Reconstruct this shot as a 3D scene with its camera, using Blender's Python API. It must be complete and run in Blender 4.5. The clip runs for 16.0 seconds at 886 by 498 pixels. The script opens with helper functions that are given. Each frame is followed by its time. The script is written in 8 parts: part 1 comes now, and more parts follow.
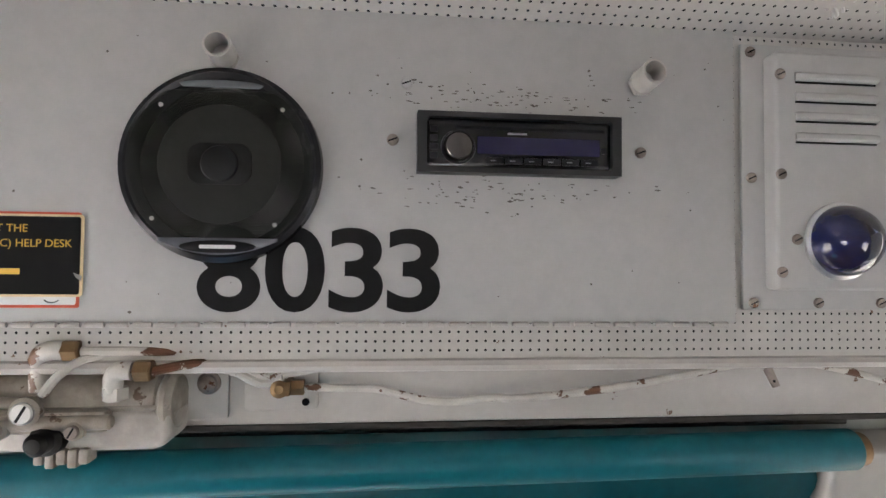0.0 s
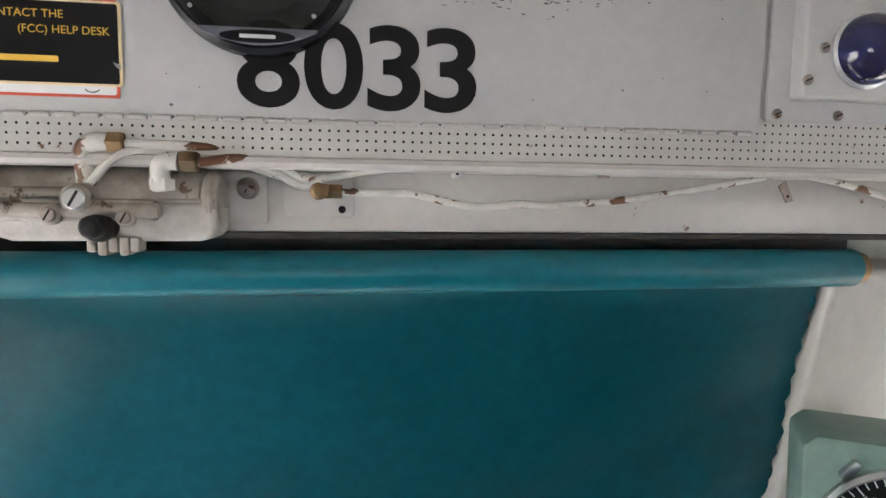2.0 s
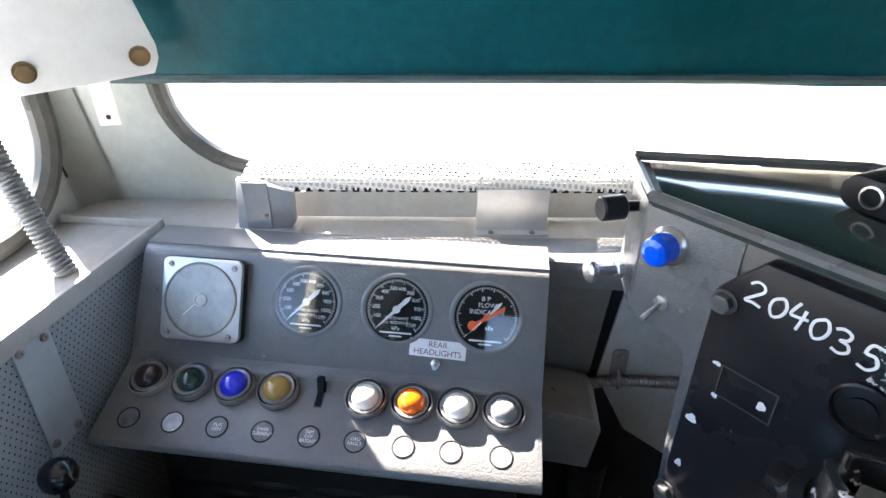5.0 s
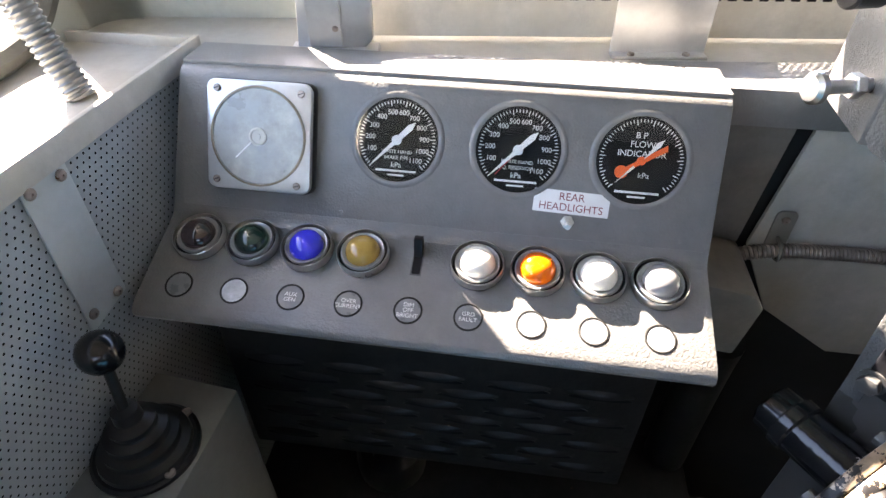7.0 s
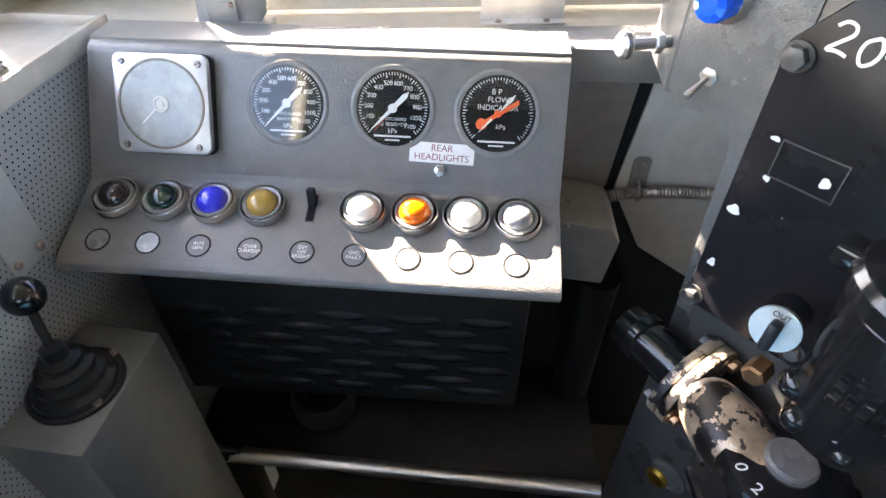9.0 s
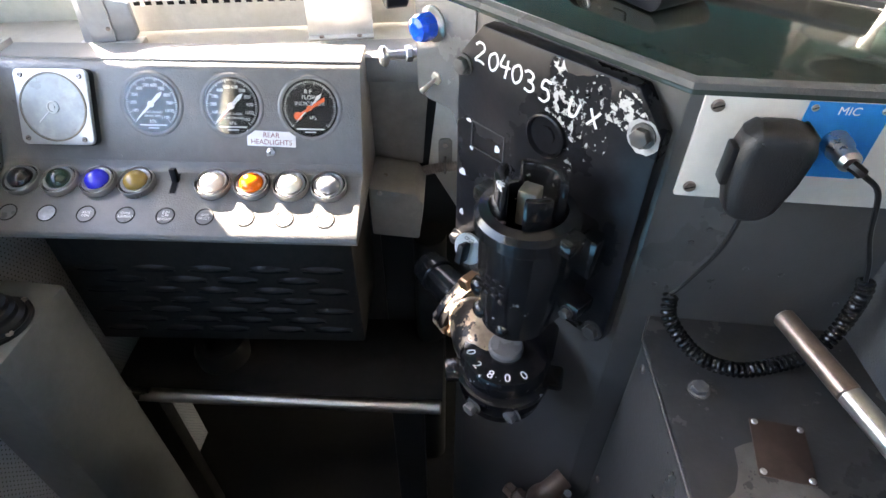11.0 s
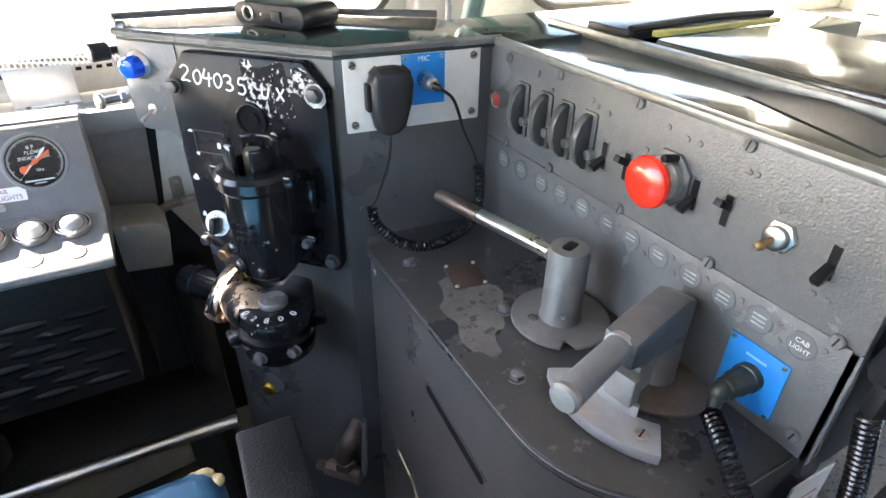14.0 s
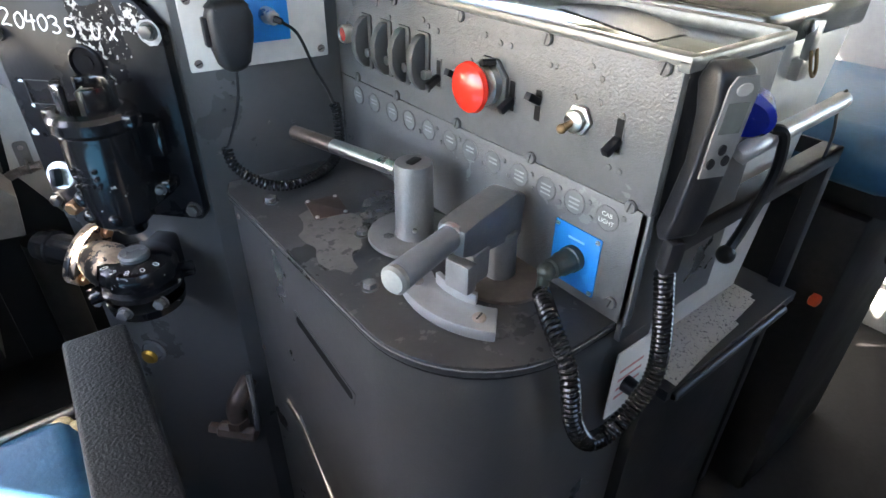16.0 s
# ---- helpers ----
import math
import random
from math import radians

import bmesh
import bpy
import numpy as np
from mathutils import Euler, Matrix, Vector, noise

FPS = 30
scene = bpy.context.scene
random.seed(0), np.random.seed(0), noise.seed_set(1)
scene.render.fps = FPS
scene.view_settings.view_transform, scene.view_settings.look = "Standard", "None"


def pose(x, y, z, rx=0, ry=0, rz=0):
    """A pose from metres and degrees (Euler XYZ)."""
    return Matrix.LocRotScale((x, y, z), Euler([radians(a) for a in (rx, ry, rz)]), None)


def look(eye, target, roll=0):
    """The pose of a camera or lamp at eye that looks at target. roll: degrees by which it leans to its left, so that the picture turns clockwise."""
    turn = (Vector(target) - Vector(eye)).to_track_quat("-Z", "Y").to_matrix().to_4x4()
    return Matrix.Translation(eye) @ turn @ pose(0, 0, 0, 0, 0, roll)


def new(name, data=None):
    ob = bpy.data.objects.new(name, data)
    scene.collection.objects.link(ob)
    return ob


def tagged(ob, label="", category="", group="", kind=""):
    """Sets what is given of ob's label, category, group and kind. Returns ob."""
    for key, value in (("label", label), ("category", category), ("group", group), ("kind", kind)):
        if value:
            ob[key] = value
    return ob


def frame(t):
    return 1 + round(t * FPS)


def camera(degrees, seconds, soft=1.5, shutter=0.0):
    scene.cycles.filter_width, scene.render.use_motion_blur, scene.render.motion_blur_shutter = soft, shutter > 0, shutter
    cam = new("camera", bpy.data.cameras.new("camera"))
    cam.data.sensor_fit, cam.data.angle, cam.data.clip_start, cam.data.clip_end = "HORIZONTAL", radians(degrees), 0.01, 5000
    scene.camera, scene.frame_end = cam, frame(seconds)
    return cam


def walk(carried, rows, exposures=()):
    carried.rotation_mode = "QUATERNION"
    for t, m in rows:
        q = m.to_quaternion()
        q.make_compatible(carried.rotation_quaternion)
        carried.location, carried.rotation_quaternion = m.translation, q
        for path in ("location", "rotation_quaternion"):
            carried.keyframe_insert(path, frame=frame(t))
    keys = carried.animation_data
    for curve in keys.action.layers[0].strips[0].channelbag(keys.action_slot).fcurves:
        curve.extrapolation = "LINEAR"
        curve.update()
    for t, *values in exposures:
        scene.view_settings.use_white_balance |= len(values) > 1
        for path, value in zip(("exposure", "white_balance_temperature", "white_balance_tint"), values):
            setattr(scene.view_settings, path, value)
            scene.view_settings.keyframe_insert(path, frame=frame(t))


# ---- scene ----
cam = camera(75.4, 16.0)
PATH = [
    (0, (0.008, 0.006, 1.895), (-0.018, 2.004, 1.969), 0.5),
    (0.5, (0.009, 0.003, 1.89), (0.007, 2.002, 1.931), 0.6),
    (1, (0.002, 0.003, 1.863), (0.01, 2.003, 1.84), 0.7),
    (1.5, (-0.02, 0.004, 1.822), (0.003, 2.001, 1.727), 0.7),
    (2, (-0.038, -0.012, 1.779), (-0.01, 1.98, 1.598), 0.7),
    (2.5, (-0.063, -0.026, 1.731), (-0.03, 1.955, 1.459), 0.8),
    (3, (-0.106, -0.067, 1.707), (-0.088, 1.893, 1.308), 0.7),
    (3.5, (-0.142, -0.104, 1.637), (-0.199, 1.833, 1.144), 0.5),
    (4, (-0.151, -0.087, 1.577), (-0.295, 1.802, 0.936), 0.4),
    (4.5, (-0.258, -0.071, 1.504), (-0.422, 1.749, 0.69), 0.7),
    (5, (-0.346, -0.044, 1.415), (-0.522, 1.697, 0.447), 0.7),
    (5.2, (-0.367, -0.031, 1.389), (-0.546, 1.676, 0.362), 0.7),
    (7.3, (-0.467, 0.06, 1.268), (-0.692, 1.572, -0.023), 0.1),
    (7.5, (-0.468, 0.061, 1.261), (-0.706, 1.568, -0.032), 0.2),
    (8, (-0.467, 0.051, 1.273), (-0.706, 1.529, -0.053), 0.0),
    (8.5, (-0.445, 0.027, 1.284), (-0.618, 1.5, -0.058), 0.0),
    (9, (-0.367, -0.017, 1.307), (-0.474, 1.463, -0.034), -0.0),
    (9.5, (-0.292, -0.075, 1.358), (-0.331, 1.402, 0.01), 0.7),
    (9.7, (-0.257, -0.106, 1.366), (-0.305, 1.37, 0.017), 0.3),
    (11.8, (-0.141, -0.231, 1.417), (-0.104, 1.248, 0.071), -0.7),
    (12, (-0.138, -0.252, 1.418), (-0.013, 1.262, 0.116), -0.6),
    (12.5, (-0.186, -0.341, 1.381), (0.178, 1.208, 0.169), 0.0),
    (13, (-0.198, -0.397, 1.362), (0.343, 1.168, 0.24), 0.3),
    (13.5, (-0.201, -0.442, 1.375), (0.497, 1.095, 0.302), 0.7),
    (14, (-0.199, -0.485, 1.367), (0.628, 1.001, 0.315), 0.9),
    (14.5, (-0.196, -0.524, 1.356), (0.729, 0.917, 0.322), 0.9),
    (15, (-0.176, -0.557, 1.355), (0.817, 0.836, 0.32), 1.0),
    (15.5, (-0.165, -0.586, 1.344), (0.863, 0.762, 0.282), 1.1),
    (16, (-0.167, -0.585, 1.312), (0.882, 0.726, 0.227), 1.0),
]
walk(cam, [(t, look(eye, target, roll)) for t, eye, target, roll in PATH], [
    (0.0, 3.87, 6300, 16), (2.5, 4.1, 6200, 13), (3.3, 4.15, 6200, 10), (4.0, 4.05, 6300, 11), (5.0, 4.02, 6500, 15), (8.0, 4.68, 7700, 18), (10.0, 4.84, 7500, 18), (13.0, 5.0, 7200, 16), (16.0, 5.0, 7000, 16)])

# ---- light of the place ----
world = bpy.data.worlds.new("sky")
scene.world = world
world.use_nodes = True
wn, wl = world.node_tree.nodes, world.node_tree.links
sky = wn.new("ShaderNodeTexSky")
sky.sky_type = "NISHITA"
sky.sun_disc = False
SUN_TRAVEL = Vector((0.99, -0.89, -1.08)).normalized()
sky.sun_elevation = math.asin(-SUN_TRAVEL.z)
sky.sun_rotation = math.atan2(-SUN_TRAVEL.x, -SUN_TRAVEL.y)
wl.new(sky.outputs[0], wn["Background"].inputs[0])
wn["Background"].inputs[1].default_value = 0.08
sun = new("sun", bpy.data.lights.new("sun", "SUN"))
sun.data.energy, sun.data.angle, sun.data.color = 5.0, radians(0.6), (1.0, 0.95, 0.87)
sun.matrix_world = look((-3, 5, 6), Vector((-3, 5, 6)) + SUN_TRAVEL)

# ---- small library ----
def V(*a):
    return Vector(a)


def basis(o, x, y):
    x, y = Vector(x).normalized(), Vector(y).normalized()
    z = x.cross(y).normalized()
    y = z.cross(x)
    return Matrix(((x.x, y.x, z.x, o[0]), (x.y, y.y, z.y, o[1]), (x.z, y.z, z.z, o[2]), (0, 0, 0, 1)))


def box(lo, hi, bev=0.0015, seg=2, m=None):
    b = bmesh.new()
    bmesh.ops.create_cube(b, size=1)
    lo, hi = Vector(lo), Vector(hi)
    for v in b.verts:
        v.co = Vector([lo[i] + (v.co[i] + 0.5) * (hi[i] - lo[i]) for i in range(3)])
    if bev:
        bev = min(bev, 0.45 * min(abs(hi[i] - lo[i]) for i in range(3)))
        bmesh.ops.bevel(b, geom=b.edges[:], offset=bev, segments=seg, profile=0.5, affect="EDGES")
    if m:
        b.transform(m)
    return b


def lathe(profile, n=24, m=None, cap=True):
    """Rings of (radius, height) turned round the z axis."""
    b = bmesh.new()
    rings = []
    for r, z in profile:
        if r < 1e-6:
            rings.append([b.verts.new((0, 0, z))])
        else:
            rings.append([b.verts.new((r * math.cos(2 * math.pi * i / n), r * math.sin(2 * math.pi * i / n), z)) for i in range(n)])
    for p, q in zip(rings, rings[1:]):
        for i in range(n):
            j = (i + 1) % n
            vs = [p[i % len(p)], p[j % len(p)], q[j % len(q)], q[i % len(q)]]
            vs = list(dict.fromkeys(vs))
            if len(vs) > 2:
                b.faces.new(vs)
    if cap:
        if len(rings[0]) > 2:
            b.faces.new(rings[0][::-1])
        if len(rings[-1]) > 2:
            b.faces.new(rings[-1])
    bmesh.ops.recalc_face_normals(b, faces=b.faces[:])
    if m:
        b.transform(m)
    return b


def cyl(p0, p1, r0, r1=None, n=20, bev=0.0):
    p0, p1 = Vector(p0), Vector(p1)
    r1 = r0 if r1 is None else r1
    d = p1 - p0
    h = d.length
    if bev:
        prof = [(max(r0 - bev, 0), 0), (r0, bev), (r1, h - bev), (max(r1 - bev, 0), h)]
    else:
        prof = [(r0, 0), (r1, h)]
    m = Matrix.Translation(p0) @ d.to_track_quat("Z", "Y").to_matrix().to_4x4()
    return lathe(prof, n, m)


def ball(c, r, n=20, squash=1.0, m=None):
    k = 10
    prof = [(r * math.sin(math.pi * i / k), -r * squash * math.cos(math.pi * i / k)) for i in range(k + 1)]
    prof[0], prof[-1] = (0, -r * squash), (0, r * squash)
    b = lathe(prof, n, None, False)
    b.transform((m or Matrix()) @ Matrix.Translation(c))
    return b


def prism(pts, z0, z1, bev=0.0, m=None, seg=2):
    """A flat outline in x, y given a thickness in z."""
    b = bmesh.new()
    lo = [b.verts.new((p[0], p[1], z0)) for p in pts]
    hi = [b.verts.new((p[0], p[1], z1)) for p in pts]
    n = len(pts)
    b.faces.new(lo[::-1])
    b.faces.new(hi)
    for i in range(n):
        b.faces.new((lo[i], lo[(i + 1) % n], hi[(i + 1) % n], hi[i]))
    bmesh.ops.recalc_face_normals(b, faces=b.faces[:])
    if bev:
        es = [e for e in b.edges if len(e.link_faces) == 2 and e.calc_face_angle(0) > 0.5]
        bmesh.ops.bevel(b, geom=es, offset=bev, segments=seg, profile=0.5, affect="EDGES")
    if m:
        b.transform(m)
    return b


def round_rect(x0, y0, x1, y1, r, k=6):
    out = []
    for cx, cy, a in ((x1 - r, y1 - r, 0), (x0 + r, y1 - r, 90), (x0 + r, y0 + r, 180), (x1 - r, y0 + r, 270)):
        for i in range(k + 1):
            t = radians(a + 90 * i / k)
            out.append((cx + r * math.cos(t), cy + r * math.sin(t)))
    return out


def glide(pts, k=6, closed=False):
    """A smooth line through the points."""
    P = [Vector(p) for p in pts]
    n = len(P)
    out = []
    for i in range(n if closed else n - 1):
        a = P[(i - 1) % n] if closed or i > 0 else P[0]
        b, c = P[i], P[(i + 1) % n]
        d = P[(i + 2) % n] if closed or i + 2 < n else P[-1]
        for j in range(k):
            t = j / k
            out.append(0.5 * (2 * b + (c - a) * t + (2 * a - 5 * b + 4 * c - d) * t * t + (3 * b - a - 3 * c + d) * t ** 3))
    if not closed:
        out.append(P[-1])
    return out


def tube(pts, r, n=8, k=6, closed=False, m=None, straight=False):
    """A round bar along a line; r may be a function of the way 0 to 1."""
    L = [Vector(p) for p in pts] if straight else glide(pts, k, closed)
    b = bmesh.new()
    rings = []
    N = len(L)
    up = None
    for i, p in enumerate(L):
        d = (L[(i + 1) % N] - L[i - 1]) if closed else (L[min(i + 1, N - 1)] - L[max(i - 1, 0)])
        d.normalize()
        if up is None:
            up = d.orthogonal().normalized()
        up = (up - d * up.dot(d)).normalized()
        s = d.cross(up)
        rr = r(i / max(N - 1, 1)) if callable(r) else r
        rings.append([b.verts.new(p + rr * (math.cos(2 * math.pi * j / n) * up + math.sin(2 * math.pi * j / n) * s)) for j in range(n)])
    for i in range(N if closed else N - 1):
        p, q = rings[i], rings[(i + 1) % N]
        for j in range(n):
            b.faces.new((p[j], p[(j + 1) % n], q[(j + 1) % n], q[j]))
    if not closed:
        b.faces.new(rings[0][::-1])
        b.faces.new(rings[-1])
    bmesh.ops.recalc_face_normals(b, faces=b.faces[:])
    if m:
        b.transform(m)
    return b


def coil(pts, R, r, turns, n=6, per=12):
    """A helix of wire round a line, for curled cords and ribbed hoses."""
    L = glide(pts, 12)
    acc = [0.0]
    for a, c in zip(L, L[1:]):
        acc.append(acc[-1] + (c - a).length)
    ups, up = [], None
    for i in range(len(L)):
        d = (L[min(i + 1, len(L) - 1)] - L[max(i - 1, 0)]).normalized()
        up = d.orthogonal().normalized() if up is None else (up - d * up.dot(d)).normalized()
        ups.append((up.copy(), d.cross(up)))
    out, j = [], 0
    total = int(turns * per)
    for i in range(total + 1):
        s = acc[-1] * i / total
        while j < len(L) - 2 and acc[j + 1] < s:
            j += 1
        f = (s - acc[j]) / max(acc[j + 1] - acc[j], 1e-9)
        p = L[j].lerp(L[j + 1], f)
        a = 2 * math.pi * i / per
        u, w = ups[j]
        out.append(p + R * (math.cos(a) * u + math.sin(a) * w))
    return tube(out, r, n, straight=True)


def frame_plate(outer, hole, z0, z1, m=None):
    """A slab with one opening: outer (x0, y0, x1, y1), hole an outline that runs anticlockwise from the right."""
    x0, y0, x1, y1 = outer
    cx = sum(p[0] for p in hole) / len(hole)
    cy = sum(p[1] for p in hole) / len(hole)
    corner = {}
    for c in ((x0, y0), (x1, y0), (x1, y1), (x0, y1)):
        k = min(range(len(hole)), key=lambda i: abs(math.atan2(math.sin(math.atan2(hole[i][1] - cy, hole[i][0] - cx) - math.atan2(c[1] - cy, c[0] - cx)),
                math.cos(math.atan2(hole[i][1] - cy, hole[i][0] - cx) - math.atan2(c[1] - cy, c[0] - cx)))))
        corner[k] = c
    rim = []
    for i, (x, y) in enumerate(hole):
        if i in corner:
            rim.append(corner[i])
            continue
        dx, dy = x - cx, y - cy
        t = min([(x1 - cx) / dx if dx > 0 else (x0 - cx) / dx if dx < 0 else 1e9, (y1 - cy) / dy if dy > 0 else (y0 - cy) / dy if dy < 0 else 1e9])
        rim.append((cx + dx * t, cy + dy * t))
    b = bmesh.new()
    n = len(hole)
    A = [b.verts.new((*p, z1)) for p in rim]
    B = [b.verts.new((*p, z1)) for p in hole]
    C = [b.verts.new((*p, z0)) for p in rim]
    D = [b.verts.new((*p, z0)) for p in hole]
    for i in range(n):
        j = (i + 1) % n
        b.faces.new((A[i], A[j], B[j], B[i]))
        b.faces.new((D[i], D[j], C[j], C[i]))
        b.faces.new((B[i], B[j], D[j], D[i]))
        b.faces.new((C[i], C[j], A[j], A[i]))
    bmesh.ops.recalc_face_normals(b, faces=b.faces[:])
    if m:
        b.transform(m)
    return b


def sheet(fn, nu, nv, thick=0.0):
    """A grid of fn(u, v) with u, v from 0 to 1, given a thickness."""
    b = bmesh.new()
    g = [[b.verts.new(fn(i / nu, j / nv)) for j in range(nv + 1)] for i in range(nu + 1)]
    for i in range(nu):
        for j in range(nv):
            b.faces.new((g[i][j], g[i + 1][j], g[i + 1][j + 1], g[i][j + 1]))
    if thick:
        bmesh.ops.solidify(b, geom=b.faces[:], thickness=thick)
    bmesh.ops.recalc_face_normals(b, faces=b.faces[:])
    return b


def letters(text, size, depth=0.0004, m=None, align="CENTER", bold=0.0):
    c = bpy.data.curves.new("letters", "FONT")
    c.body, c.size, c.extrude, c.align_x, c.align_y, c.resolution_u = text, size, depth, align, "CENTER", 6
    c.offset = bold
    o = bpy.data.objects.new("letters", c)
    me = bpy.data.meshes.new_from_object(o)
    b = bmesh.new()
    b.from_mesh(me)
    bpy.data.objects.remove(o)
    bpy.data.curves.remove(c)
    bpy.data.meshes.remove(me)
    if m:
        b.transform(m)
    return b


def part(name, bm, material, parent=None, label="", sharp=35):
    """Links one bmesh, or several joined, as one mesh object under its thing."""
    if isinstance(bm, (list, tuple)):
        one = bmesh.new()
        for x in bm:
            tmp = bpy.data.meshes.new("tmp")
            x.to_mesh(tmp)
            x.free()
            one.from_mesh(tmp)
            bpy.data.meshes.remove(tmp)
        bm = one
    me = bpy.data.meshes.new(name)
    bm.to_mesh(me)
    bm.free()
    me.materials.append(material)
    me.polygons.foreach_set("use_smooth", [True] * len(me.polygons))
    me.set_sharp_from_angle(angle=radians(sharp))
    ob = new(name, me)
    if parent:
        ob.parent = parent
        if parent.type == "EMPTY":
            ob.matrix_parent_inverse = parent.matrix_basis.inverted()
    if label:
        ob["label"] = label
    return ob


def again(name, ob, parent, m):
    """A second part on the same mesh, moved by m."""
    o = new(name, ob.data)
    o.parent = parent
    if parent.type == "EMPTY":
        o.matrix_parent_inverse = parent.matrix_basis.inverted()
    o.matrix_basis = m
    return o


def thing(name, at, label, category, group="", kind=""):
    e = new(name)
    e.empty_display_size = 0.05
    e.location = at
    return tagged(e, label, category, group, kind)


def set_as(ob, label="", category="", group="", kind="structure"):
    return tagged(ob, label, category, group, kind)


def at(x, y, z=0.0, turn=0.0):
    return pose(x, y, z, 0, 0, turn)


# ---- materials ----
def mat(name, base, rough=0.5, metal=0.0, var=0.12, scale=6.0, bump=0.1, bscale=180.0, chips=None, second=None, coat=0.0, trans=0.0, rvar=0.15):
    """Paint, metal or rubber: colour that drifts at two scales, fine relief, and worn places of another colour (colour, share, scale)."""
    m = bpy.data.materials.new(name)
    m.use_nodes = True
    n, l = m.node_tree.nodes, m.node_tree.links
    p = n["Principled BSDF"]
    tc = n.new("ShaderNodeTexCoord")
    big = n.new("ShaderNodeTexNoise")
    big.inputs["Scale"].default_value, big.inputs["Detail"].default_value, big.inputs["Roughness"].default_value = scale, 6, 0.6
    fine = n.new("ShaderNodeTexNoise")
    fine.inputs["Scale"].default_value, fine.inputs["Detail"].default_value = bscale, 3
    for t in (big, fine):
        l.new(tc.outputs["Object"], t.inputs["Vector"])
    ramp = n.new("ShaderNodeMapRange")
    ramp.inputs[1].default_value, ramp.inputs[2].default_value = 0.3, 0.7
    ramp.inputs[3].default_value, ramp.inputs[4].default_value = 1 - var, 1 + var
    l.new(big.outputs[0], ramp.inputs[0])
    hsv = n.new("ShaderNodeHueSaturation")
    hsv.inputs["Color"].default_value = (*base, 1)
    l.new(ramp.outputs[0], hsv.inputs["Value"])
    colour = hsv.outputs[0]
    grime = n.new("ShaderNodeTexNoise")
    grime.inputs["Scale"].default_value, grime.inputs["Detail"].default_value, grime.inputs["Roughness"].default_value = 55.0, 8, 0.7
    l.new(tc.outputs["Object"], grime.inputs["Vector"])
    gr = n.new("ShaderNodeMapRange")
    gr.inputs[1].default_value, gr.inputs[2].default_value = 0.32, 0.68
    gr.inputs[3].default_value, gr.inputs[4].default_value = 1 - 0.9 * var, 1 + 0.9 * var
    l.new(grime.outputs[0], gr.inputs[0])
    hs2 = n.new("ShaderNodeHueSaturation")
    l.new(colour, hs2.inputs["Color"])
    l.new(gr.outputs[0], hs2.inputs["Value"])
    colour = hs2.outputs[0]
    if second:
        mx = n.new("ShaderNodeMix")
        mx.data_type = "RGBA"
        mr = n.new("ShaderNodeMapRange")
        mr.inputs[1].default_value, mr.inputs[2].default_value = 0.45, 0.75
        n2 = n.new("ShaderNodeTexNoise")
        n2.inputs["Scale"].default_value, n2.inputs["Detail"].default_value = scale * 2.3, 8
        l.new(tc.outputs["Object"], n2.inputs["Vector"])
        l.new(n2.outputs[0], mr.inputs[0])
        l.new(mr.outputs[0], mx.inputs[0])
        l.new(colour, mx.inputs[6])
        mx.inputs[7].default_value = (*second, 1)
        colour = mx.outputs[2]
    worn = None
    if chips:
        cc, share, cs = chips
        n3 = n.new("ShaderNodeTexNoise")
        n3.inputs["Scale"].default_value, n3.inputs["Detail"].default_value, n3.inputs["Roughness"].default_value = cs, 7, 0.65
        l.new(tc.outputs["Object"], n3.inputs["Vector"])
        mr = n.new("ShaderNodeMapRange")
        e = 0.75 - 0.35 * share
        mr.inputs[1].default_value, mr.inputs[2].default_value = e, e + 0.015
        l.new(n3.outputs[0], mr.inputs[0])
        mx = n.new("ShaderNodeMix")
        mx.data_type = "RGBA"
        l.new(mr.outputs[0], mx.inputs[0])
        l.new(colour, mx.inputs[6])
        mx.inputs[7].default_value = (*cc, 1)
        colour = mx.outputs[2]
        worn = mr.outputs[0]
    l.new(colour, p.inputs["Base Color"])
    p.inputs["Metallic"].default_value = metal
    rr = n.new("ShaderNodeMapRange")
    rr.inputs[1].default_value, rr.inputs[2].default_value = 0.3, 0.7
    rr.inputs[3].default_value, rr.inputs[4].default_value = max(rough - rvar * rough, 0.02), min(rough + rvar * rough, 1)
    l.new(big.outputs[0], rr.inputs[0])
    l.new(rr.outputs[0], p.inputs["Roughness"])
    if coat:
        p.inputs["Coat Weight"].default_value = coat
    if trans:
        p.inputs["Transmission Weight"].default_value = trans
    if bump:
        b = n.new("ShaderNodeBump")
        b.inputs["Strength"].default_value, b.inputs["Distance"].default_value = bump, 0.002
        l.new(fine.outputs[0], b.inputs["Height"])
        l.new(b.outputs[0], p.inputs["Normal"])
    return m


